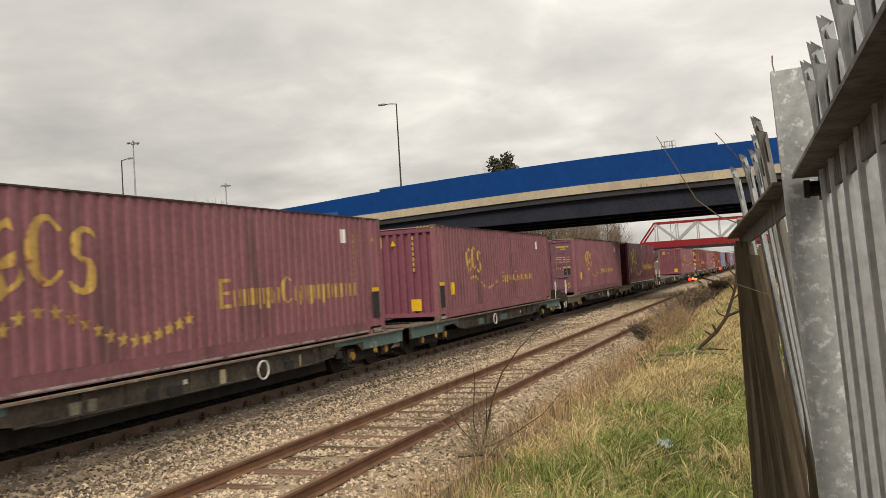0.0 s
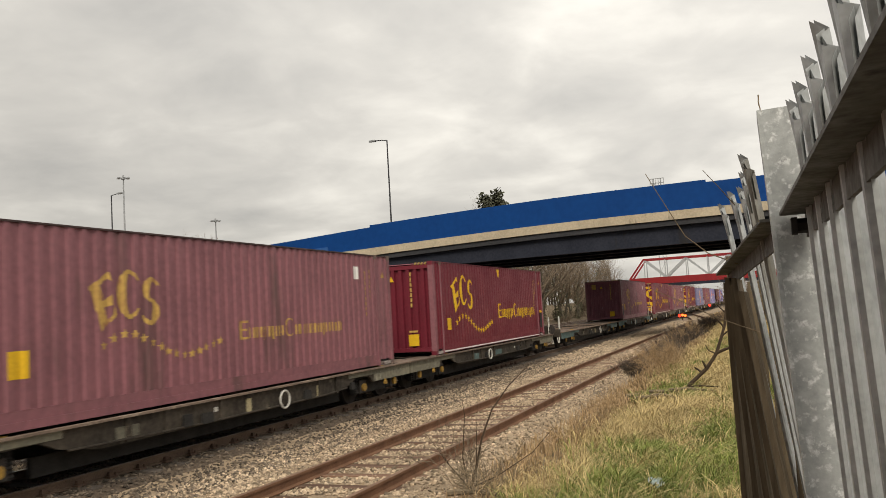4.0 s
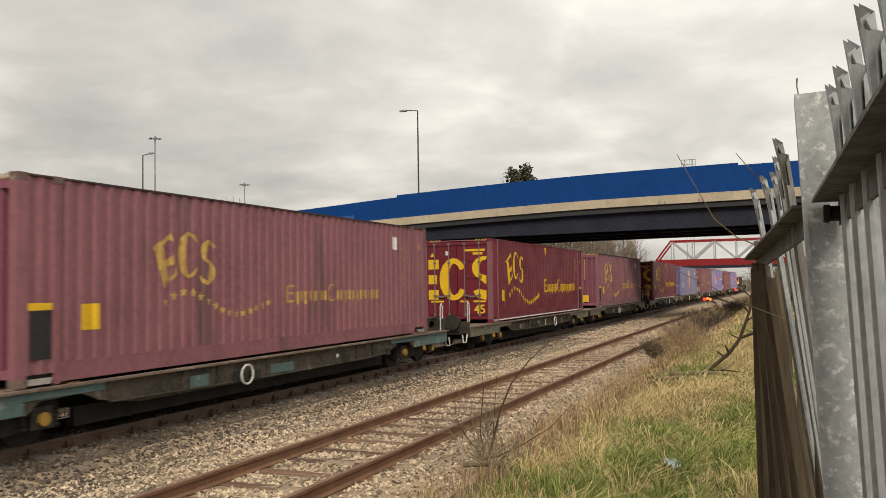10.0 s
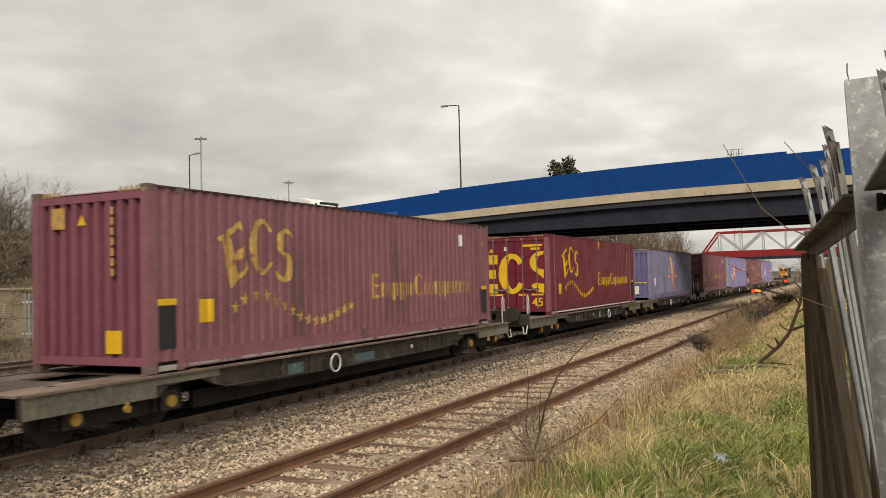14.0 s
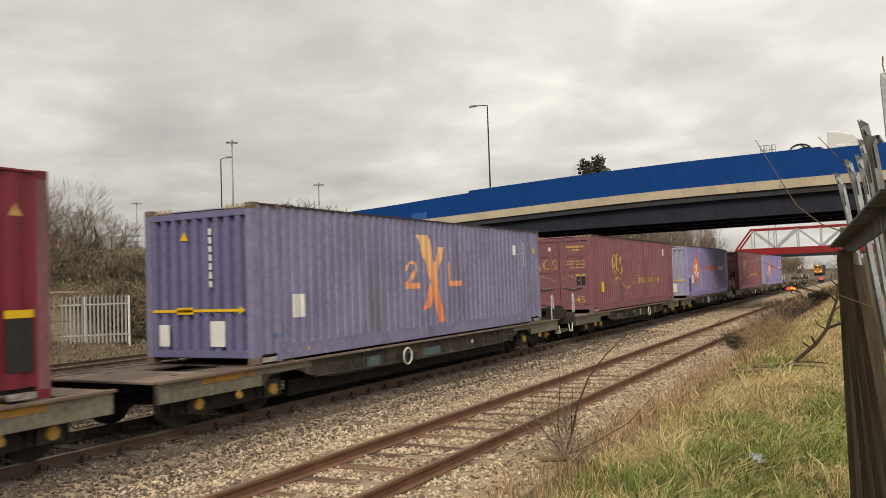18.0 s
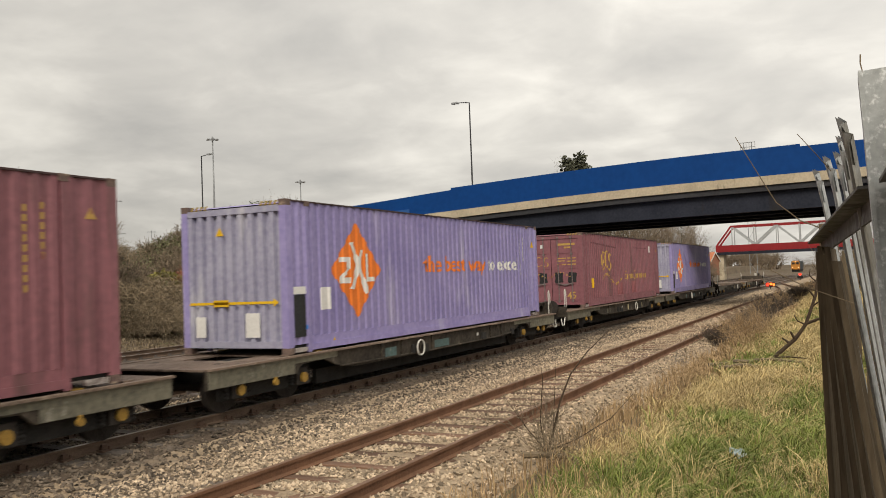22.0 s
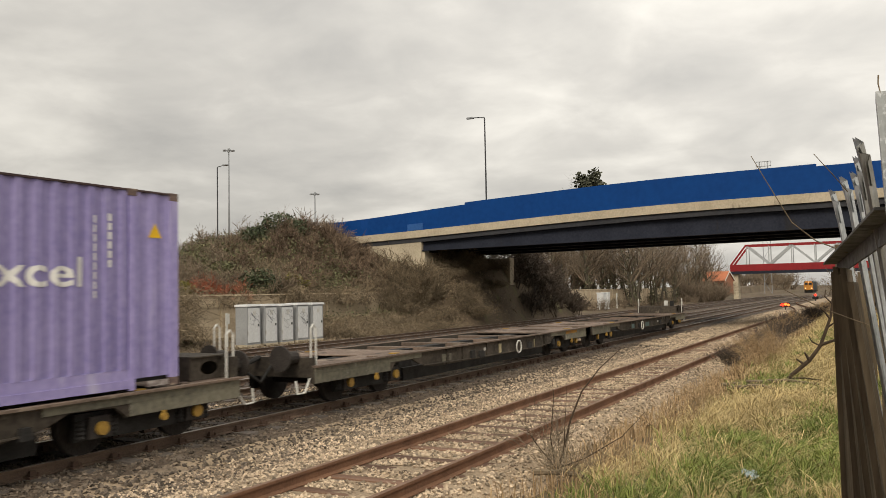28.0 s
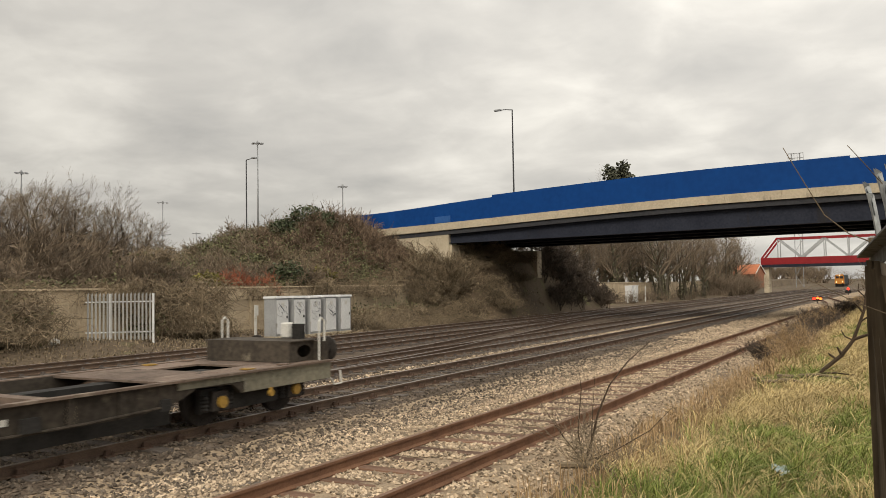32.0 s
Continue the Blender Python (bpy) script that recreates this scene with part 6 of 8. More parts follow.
def near_fence():
    f = thing("palisade_fence", "galvanised palisade fence with pointed pales, ending at a post", "fence", group="near fence")
    bm = B()
    # I-section post, its broad flange towards the line
    x, y = 0.065, 1.70
    prof = [(-0.045, 0), (-0.037, 0), (-0.037, 0.006), (0.047, 0.006), (0.047, 0), (0.055, 0), (0.055, 0.1), (0.047, 0.1), (0.047, 0.014), (-0.037, 0.014), (-0.037, 0.1), (-0.045, 0.1)]
    ring = [[bm.verts.new((x + a, y + b, z)) for a, b in prof] for z in (-0.3, 2.505)]
    for k in range(12):
        bm.faces.new((ring[0][k], ring[0][(k + 1) % 12], ring[1][(k + 1) % 12], ring[1][k]))
    bm.faces.new(ring[1])
    part("post", bm, M_GALV, f, at=leaning(0.065, 1.70, 2.4, -2.2) @ pose(-0.065, -1.70, 0))
    pale = pale_mesh("pale", 2.42, 0.070, M_GALVPALE)
    for k in range(14):
        yy = 1.58 - k * 0.15
        xx = 0.098 + (1.58 - yy) * 0.042
        part("pale", pale, None, f, at=leaning(xx, yy, 2.3, -2.2) @ pose(0, 0, 0.08 + 0.004 * math.sin(k * 5.1), 0, 0, 90 + 1.5 * math.sin(k * 2.3)))
    for k in range(5):
        yy = 3.22 - k * 0.262
        xx = -0.075 + 0.11 * k / 4
        part("pale", pale, None, f, at=leaning(xx, yy, 2.27, -(8.0 - 0.5 * k)) @ pose(0, 0, 0.08 + 0.012 * math.sin(k * 2.1), 0.5 * math.sin(k), 0, 92 + 4 * math.sin(k * 1.7)))
    # old timber boards standing against the fence end below its rail
    for k, (yy, wd, top) in enumerate(((3.30, 0.14, 2.20), (3.15, 0.135, 2.21), (2.99, 0.15, 2.19), (2.83, 0.13, 2.205), (2.69, 0.10, 2.17))):
        xx = -0.112 + (3.22 - yy) * 0.105
        bm = B()
        box(bm, -0.011, 0.011, -wd / 2, wd / 2, -0.3, top, 0.003)
        bmesh.ops.subdivide_edges(bm, edges=[e for e in bm.edges if abs(e.verts[0].co.z - e.verts[1].co.z) > 1], cuts=8)
        for v in bm.verts:
            v.co += Vector((0.005 * noise.noise(v.co * 3 + Vector((k, 0, 0))), 0.008 * noise.noise(v.co * 3 + Vector((5, k, 0))), 0.03 * noise.noise(v.co * 19) if v.co.z > 1.6 else 0))
        part("timber_board", bm, M_OLDWOOD, f, "weathered brown timber board", at=leaning(xx, yy, 2.15, (-0.3, -2.5, -4.5, -6.0, -7.0)[k]) @ pose(0, 0, 0, 0, 0, -6))
    # more boards behind
    for x0, x1, y0, y1, z1 in ((-0.135, -0.062, 3.50, 3.60, 2.30), (-0.060, 0.0, 3.36, 3.42, 2.20), (0.002, 0.055, 3.10, 3.15, 2.18), (0.045, 0.085, 2.75, 2.8, 2.18)):
        bm = B()
        box(bm, x0, x1, y0, y1, -0.3, z1, 0.004)
        bmesh.ops.subdivide_edges(bm, edges=[e for e in bm.edges if abs(e.verts[0].co.z - e.verts[1].co.z) > 1], cuts=8)
        for v in bm.verts:
            v.co += Vector((0.006 * noise.noise(v.co * 3), 0.006 * noise.noise(v.co * 3 + Vector((5, 0, 0))), 0.02 * noise.noise(v.co * 9) if v.co.z > 2 else 0))
        part("timber_board", bm, M_OLDWOOD, f, "weathered brown timber board")
    # angle rails: a flange lying flat towards the line and a leg against the pales
    for name, a, b in (("cross_rail", (0.040, 1.69, 2.30), (0.118, -0.5, 2.33)), ("cross_rail", (-0.165, 3.36, 2.235), (0.005, 1.80, 2.30)),
                       ("cross_rail", (0.05, 1.66, 0.55), (0.115, -0.5, 0.55)), ("cross_rail", (-0.165, 3.36, 0.55), (0.005, 1.80, 0.55))):
        a, b = Vector(a), Vector(b)
        bm = B()
        d = 0.05
        v = [bm.verts.new(p) for p in (a, b, b + Vector((d, 0, 0)), a + Vector((d, 0, 0)), a + Vector((0, 0, -0.006)), b + Vector((0, 0, -0.006)), b + Vector((d, 0, -0.006)), a + Vector((d, 0, -0.006)))]
        for q in ((0, 1, 2, 3), (7, 6, 5, 4), (0, 4, 5, 1), (1, 5, 6, 2), (2, 6, 7, 3), (3, 7, 4, 0)):
            bm.faces.new([v[i] for i in q])
        v = [bm.verts.new(p) for p in (a + Vector((d - 0.006, 0, -0.05)), b + Vector((d - 0.006, 0, -0.05)), b + Vector((d, 0, -0.05)), a + Vector((d, 0, -0.05)),
                                       a + Vector((d - 0.006, 0, -0.007)), b + Vector((d - 0.006, 0, -0.007)), b + Vector((d, 0, -0.007)), a + Vector((d, 0, -0.007)))]
        for q in ((3, 2, 1, 0), (4, 5, 6, 7), (0, 1, 5, 4), (1, 2, 6, 5), (2, 3, 7, 6), (3, 0, 4, 7)):
            bm.faces.new([v[i] for i in q])
        part(name, bm, M_RAILANGLE, f)
    bm = B()
    tube(bm, [(0.06, 1.655, 2.27), (0.10, 1.655, 2.27)], 0.014, 6)
    box(bm, 0.058, 0.068, 1.635, 1.675, 2.255, 2.285)
    part("rail_bolt", bm, M_DARK, f)


near_fence()



# ---- plants ----
def twig_paths(r, base, direction, length, radius, depth, wander, fork, droop, out):
    """Grows a bare stem and its side shoots as paths with radii."""
    p = Vector(base)
    d = Vector(direction).normalized()
    n = 4
    pts, rad = [p.copy()], [radius]
    for k in range(n):
        d = (d + Vector((r.gauss(0, wander), r.gauss(0, wander), r.gauss(0, wander * 0.6) - droop))).normalized()
        p = p + d * (length / n)
        pts.append(p.copy())
        rad.append(max(radius * (1 - 0.8 * (k + 1) / n), 0.0025))
        if depth > 0 and k > 0:
            for _ in range(fork):
                a = Vector((r.gauss(0, 1), r.gauss(0, 1), r.gauss(0.15, 0.7))).normalized()
                twig_paths(r, p, d + a * 0.8, length * r.uniform(0.42, 0.68), rad[-1] * 0.7, depth - 1, wander, fork, droop, out)
    out.append((pts, rad))


def tubes_mesh(paths, n=3, thick=1.0):
    """Vertices and quads of thin tubes along the paths."""
    verts, faces = [], []
    for pts, rad in paths:
        start = len(verts)
        for i, p in enumerate(pts):
            d = (pts[min(i + 1, len(pts) - 1)] - pts[max(i - 1, 0)]).normalized()
            s = d.orthogonal().normalized()
            u = d.cross(s)
            for k in range(n):
                a = k * math.tau / n
                verts.append(p + (s * math.cos(a) + u * math.sin(a)) * rad[i] * thick)
        for i in range(len(pts) - 1):
            for k in range(n):
                a, b = start + i * n + k, start + i * n + (k + 1) % n
                faces.append((a, b, b + n, a + n))
    return np.array([tuple(v) for v in verts]), np.array(faces)


def leaf_quads(r, centres, size, spread):
    """Small folded leaves scattered round the centres."""
    verts, faces = [], []
    for c in centres:
        p = Vector(c) + Vector((r.gauss(0, spread), r.gauss(0, spread), r.gauss(0, spread)))
        a = Vector((r.gauss(0, 1), r.gauss(0, 1), r.gauss(0, 0.6))).normalized() * size * r.uniform(0.6, 1.3)
        b = a.orthogonal().normalized() * size * 0.45
        i = len(verts)
        verts += [p, p + a * 0.5 + b, p + a, p + a * 0.5 - b]
        faces.append((i, i + 1, i + 2, i + 3))
    return np.array([tuple(v) for v in verts]), np.array(faces)


def joined(name, pieces, mat, label, category, kind="stuff", parent=None):
    """One mesh of many placed copies: pieces are (vertices, faces, matrix)."""
    vs, fs, n = [], [], 0
    for v, f, m in pieces:
        a = np.array(m)
        vs.append(v @ a[:3, :3].T + a[:3, 3])
        fs.append(f + n)
        n += len(v)
    me = bpy.data.meshes.new(name)
    me.from_pydata(np.concatenate(vs).tolist(), [], np.concatenate(fs).tolist())
    me.materials.append(mat)
    ob = new(name, me)
    if parent is not None:
        ob.parent = parent
        return ob
    return tagged(ob, label, category, kind=kind)


M_TWIG = material("brown_twigs", (0.225, 0.172, 0.122), (0.14, 0.108, 0.076), 0.9, scale=0.5, fine=4, island=0.45, coords="World")
M_RUSSET = material("russet_twigs", (0.225, 0.160, 0.110), (0.130, 0.092, 0.064), 0.9, scale=0.5, fine=4, island=0.55, coords="World")
M_DARKTWIG = material("dark_thorn_and_shade_twigs", (0.105, 0.08, 0.06), (0.06, 0.047, 0.038), 0.9, scale=0.5, fine=4, island=0.5, coords="World")
M_BRAMBLE = material("pale_bramble_stems", (0.265, 0.205, 0.135), (0.125, 0.096, 0.062), 0.9, scale=0.5, fine=4, island=0.5, coords="World")
M_BARK = material("grey_brown_bark", (0.12, 0.10, 0.075), (0.07, 0.058, 0.045), 0.95, scale=6, fine=40, bump=0.004, coords="World", spots=(0.10, 0.11, 0.06), spot_scale=1.5, spot_at=0.56)
M_DEADLIMB = material("dark_dead_wood", (0.085, 0.058, 0.038), (0.05, 0.035, 0.024), 0.9, scale=5, fine=30, bump=0.004, coords="World")
M_REDTWIG = material("red_brown_twigs", (0.36, 0.105, 0.058), (0.22, 0.085, 0.05), 0.9, scale=0.5, fine=4, island=0.4, coords="World")
M_EVERGREEN = material("dark_evergreen_leaf", (0.075, 0.092, 0.045), (0.048, 0.06, 0.032), 0.7, scale=0.8, fine=5, island=0.5, coords="World")
M_IVY = material("dull_ivy_leaf", (0.125, 0.118, 0.068), (0.078, 0.074, 0.044), 0.8, scale=0.8, fine=5, island=0.5, coords="World")
M_YELLOWLEAF = material("yellow_green_leaf", (0.21, 0.19, 0.05), (0.15, 0.13, 0.04), 0.8, scale=0.8, fine=5, island=0.4, coords="World")
M_DULLLEAF = material("dull_green_leaf", (0.155, 0.158, 0.075), (0.10, 0.095, 0.048), 0.75, scale=0.8, fine=5, island=0.5, coords="World")
M_DEADBRUSH = material("dead_brown_stems", (0.45, 0.32, 0.18), (0.29, 0.19, 0.10), 0.9, scale=0.8, fine=5, island=0.45, coords="World")
M_DRYGRASS = material("dry_straw_grass", (0.58, 0.455, 0.225), (0.36, 0.275, 0.13), 0.85, scale=0.5, fine=3, island=0.4, coords="World")
M_GREENGRASS = material("green_grass", (0.235, 0.272, 0.066), (0.118, 0.15, 0.036), 0.8, scale=0.8, fine=4, island=0.45, coords="World")


def shrub_template(seed, h, stems, depth=2, lean=0.5, droop=0.0, fork=2, wander=0.18, radius=0.012, thick=1.5, least=0.0025):
    r = random.Random(seed)
    out = []
    for _ in range(stems):
        a = r.uniform(0, math.tau)
        q = r.uniform(0, 0.3) * h
        twig_paths(r, (math.cos(a) * q, math.sin(a) * q, -0.05), (math.cos(a) * lean * r.random(), math.sin(a) * lean * r.random(), 1), h * r.uniform(0.6, 1.0), radius * h, depth, wander, fork, droop, out)
    return tubes_mesh([(pts, [max(q, least) for q in rad]) for pts, rad in out], 3, thick)


def arch_template(seed, n, span, h):
    """A bramble mound: arching, tangled bare stems."""
    r = random.Random(seed)
    out = []
    for _ in range(n):
        a = r.uniform(0, math.tau)
        p = Vector((r.gauss(0, span * 0.45), r.gauss(0, span * 0.45), 0))
        L = span * r.uniform(0.5, 1.1)
        top = h * r.uniform(0.35, 1.05)
        d = Vector((math.cos(a), math.sin(a), 0))
        pts = []
        for k in range(6):
            t = k / 5
            pts.append(p + d * L * t + Vector((r.gauss(0, 0.13), r.gauss(0, 0.13), top * 4 * t * (1 - t * 0.85) * 0.62 + r.gauss(0, 0.11))))
        out.append((pts, [0.021 * (1.1 - 0.12 * k) for k in range(6)]))
    return tubes_mesh(out, 3, 0.8)


def place(x, y, s, rot, dz=0.0):
    return Matrix.Translation((x, y, land(x, y) + dz)) @ Matrix.Rotation(rot, 4, "Z") @ Matrix.Diagonal((s, s, s, 1))


def hillside():
    r = random.Random(21)
    shrubs = [shrub_template(40 + k, 1.6, 8, 2, 0.7, 0.0, 2, 0.2, 0.012, 1.5, 0.0095) for k in range(5)]
    arches = [arch_template(60 + k, 150, 1.7, 1.3) for k in range(5)]
    brown, bram, red = [], [], []
    # scrub over the embankment
    for _ in range(330):
        x, y = r.uniform(-52, -31.8), r.uniform(24, 57)
        s = r.uniform(0.45, 0.95)
        if x < -40 and y < 47:
            s *= 0.6
        v, f = r.choice(shrubs)
        az = math.degrees(math.atan2(x, y))
        (red if -44.3 < az < -40.9 and math.hypot(x, y) < 48 and r.random() < 0.7 else brown).append((v, f, place(x, y, s, r.uniform(0, 6.28))))
    for _ in range(50):
        x, y = r.uniform(-31, -26.2), r.uniform(54, 74)
        v, f = r.choice(shrubs)
        if x < -29.8 or y < 57 or y > 66:
            brown.append((v, f, place(x, y, r.uniform(0.5, 0.9), r.uniform(0, 6.28))))
    for _ in range(70):
        x, y = r.uniform(-33.5, -28.6), r.uniform(37.8, 60)
        v, f = r.choice(arches)
        bram.append((v, f, place(x, y, r.uniform(0.7, 1.1), r.uniform(0, 6.28), -0.1)))
    for _ in range(70):
        x, y = r.uniform(-37, -31.6), r.uniform(16, 44)
        v, f = r.choice(arches)
        bram.append((v, f, place(x, y, r.uniform(0.7, 1.05), r.uniform(0, 6.28), -0.1)))
    for _ in range(46):
        az, d = r.uniform(-44.4, -40.8), r.uniform(44.4, 48.5)
        x, y = along(az, d)
        v, f = r.choice(shrubs)
        if x < -31.7:
            red.append((v, f, place(x, y, r.uniform(0.45, 0.7), r.uniform(0, 6.28))))
    for _ in range(46):
        x = r.uniform(-38.5, -29.4)
        y = face_y(x) - r.uniform(0.4, 3.2)
        v, f = r.choice(shrubs)
        brown.append((v, f, place(x, y, r.uniform(0.7, 1.15), r.uniform(0, 6.28))))
    # more scrub high on the bank and on the slope below the bridge
    for _ in range(330):
        x, y = r.uniform(-47, -33), r.uniform(38, 58)
        v, f = r.choice(shrubs)
        brown.append((v, f, place(x, y, r.uniform(0.35, 0.7), r.uniform(0, 6.28), -0.1)))
    for _ in range(60):
        x, y = r.uniform(-30.5, -25.3), r.uniform(49, 60)
        v, f = r.choice(shrubs)
        brown.append((v, f, place(x, y, r.uniform(0.3, 0.6), r.uniform(0, 6.28), -0.1)))
    fine = [shrub_template(140 + k, 1.6, 8, 2, 0.7, 0.0, 2, 0.16, 0.010, 1.2, 0.008) for k in range(4)]
    for _ in range(46):
        x = r.uniform(-34.5, -28.6)
        v, f = r.choice(fine)
        brown.append((v, f, place(x, face_y(x) - r.uniform(0.5, 2.0), r.uniform(0.6, 1.05), r.uniform(0, 6.28))))
    for _ in range(40):
        x = r.uniform(-31.5, -28.2)
        v, f = r.choice(fine)
        brown.append((v, f, place(x, face_y(x) - r.uniform(0.2, 1.2), r.uniform(0.8, 1.3), r.uniform(0, 6.28))))
    # tall bare thicket above the wall
    for _ in range(70):
        az, d = r.uniform(-61, -49), r.uniform(42, 54)
        x, y = along(az, d)
        v, f = r.choice(fine)
        brown.append((v, f, place(x, y, r.uniform(1.0, 1.8) * (0.6 if az > -51 else 1.0), r.uniform(0, 6.28))))
    for _ in range(90):
        az, d = r.uniform(-62, -47), r.uniform(38, 48)
        x, y = along(az, d)
        if x < -31.8:
            v, f = r.choice(shrubs)
            brown.append((v, f, place(x, y, r.uniform(0.5, 0.95), r.uniform(0, 6.28))))
    for _ in range(60):
        x, y = r.uniform(-27.2, -25.2), r.uniform(63.5, 78)
        v, f = r.choice(shrubs)
        brown.append((v, f, place(x, y, r.uniform(0.5, 1.1), r.uniform(0, 6.28))))
    for _ in range(95):
        x, y = r.uniform(-30.8, -25.6), r.uniform(40, 61)
        v, f = r.choice(arches)
        bram.append((v, f, place(x, y, r.uniform(0.45, 0.8), r.uniform(0, 6.28), -0.1)))
    # brambles tumbling over the wall
    for x0, x1, y0, y1, n, s in ((-31.2, -28.3, 13.5, 20.2, 32, 1.1), (-31.3, -28.5, 25.4, 29.2, 30, 1.0)):
        for _ in range(n):
            x, y = r.uniform(x0, x1), r.uniform(y0, y1)
            v, f = r.choice(arches)
            k = (x1 - x) / (x1 - x0)
            bram.append((v, f, place(x, y, s * r.uniform(0.6, 0.8 + 0.45 * k), r.uniform(0, 6.28), (1.8 if y0 > 24 else 1.1) * k)))
            v, f = r.choice(shrubs)
            brown.append((v, f, place(x, y, 0.62 * s * r.uniform(0.5, 0.9 + 0.4 * k), r.uniform(0, 6.28), (1.5 if y0 > 24 else 0.9) * k)))
    # russet stems near the bridge, olive and dark ones elsewhere
    russet = [q for q in brown if -39 < q[2].translation.x < -31.5 and 41 < q[2].translation.y < 60]
    pale = [q for q in brown if q[2].translation.x >= -31.5 and 36 < q[2].translation.y < 62]
    bram += pale
    # scrub past the bridge gets darker twigs that stand in for its shade
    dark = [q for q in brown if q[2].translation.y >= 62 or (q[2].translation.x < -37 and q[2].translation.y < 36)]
    chosen = {id(q) for q in russet + pale + dark}
    joined("embankment_scrub", [q for q in brown if id(q) not in chosen], M_TWIG, "dense bare brown scrub covering the embankment", "scrub")
    joined("russet_scrub", russet, M_RUSSET, "russet bare stems on the bank beside the bridge", "scrub")
    joined("shaded_scrub", dark, M_DARKTWIG, "brown thorny scrub beyond the bridge, bridge shade put into its dark colour", "scrub")
    joined("bramble_thicket", bram, M_BRAMBLE, "tangled pale bramble stems over the wall", "brambles")
    if red:
        joined("red_stemmed_scrub", red, M_REDTWIG, "patch of red-brown bare shrub stems", "scrub")
    # leaves caught in the scrub
    cen = []
    for _ in range(20000):
        x, y = r.uniform(-46, -31.3), r.uniform(14, 55)
        cen.append((x, y, land(x, y) + r.uniform(0.15, 1.0)))
    for _ in range(12000):
        x, y = r.uniform(-46, -32), r.uniform(38, 57)
        cen.append((x, y, land(x, y) + r.uniform(0.3, 1.15)))
    for x0, x1, y0, y1, n in ((-31.2, -28.4, 13.5, 20.5, 1600), (-31.3, -28.5, 25.2, 29.4, 1200), (-33, -28.6, 38, 58, 2000)):
        for _ in range(n):
            x, y = r.uniform(x0, x1), r.uniform(y0, y1)
            k = (x1 - x) / (x1 - x0)
            cen.append((x, y, land(x, y) + r.uniform(0.1, 0.9 + 1.5 * k)))
    v, f = leaf_quads(r, cen, 0.14, 0.1)
    joined("scrub_leaves", [(v, f, Matrix.Identity(4))], M_DULLLEAF, "scattered dull green leaves in the scrub", "leaves")


hillside()


def leafy_bush(x, y, size, mat, label, seed, n=1500):
    r = random.Random(seed)
    b = thing("bush", label, "bush", group="bushes on the embankment", at=pose(x, y, land(x, y)))
    v, f = shrub_template(seed, size * 0.9, 9, 2, 0.9)
    joined("stems", [(v, f, Matrix.Identity(4))], M_TWIG, "", "", parent=b)
    cen = []
    for _ in range(n):
        d = Vector((r.gauss(0, 1), r.gauss(0, 1), r.gauss(0, 0.8))).normalized() * r.uniform(0.45, 1.0) ** 0.5
        lump = 1 + 0.35 * noise.noise(d * 2.2 + Vector((seed, 0, 0)))
        cen.append((d.x * size * 0.62 * lump, d.y * size * 0.62 * lump, size * 0.55 + d.z * size * 0.48 * lump))
    v, f = leaf_quads(r, cen, 0.17, 0.05)
    joined("foliage", [(v, f, Matrix.Identity(4))], mat, "", "", parent=b)


for k, (az, dist, size, mat, label) in enumerate((
        (-38.6, 60.5, 2.2, M_EVERGREEN, "dark evergreen bush on the embankment crest"), (-40.0, 59.5, 1.6, M_EVERGREEN, "dark evergreen bush on the embankment crest"),
        (-37.5, 60.5, 1.6, M_EVERGREEN, "dark evergreen bush on the embankment crest"), (-39.75, 0, 1.9, M_EVERGREEN, "dark ivy-green bush low on the embankment"),
        (-37.6, 0, 1.5, M_YELLOWLEAF, "yellow-green bush low on the embankment"), (-45.0, 0, 1.4, M_YELLOWLEAF, "yellowish bush low on the embankment"),
        (-42.2, 54, 1.5, M_DULLLEAF, "dull green bush on the embankment crest"))):
    bx, by = along(az, dist or 32.5 / math.sin(radians(-az)))
    leafy_bush(bx, by, size, mat, label, 100 + k)


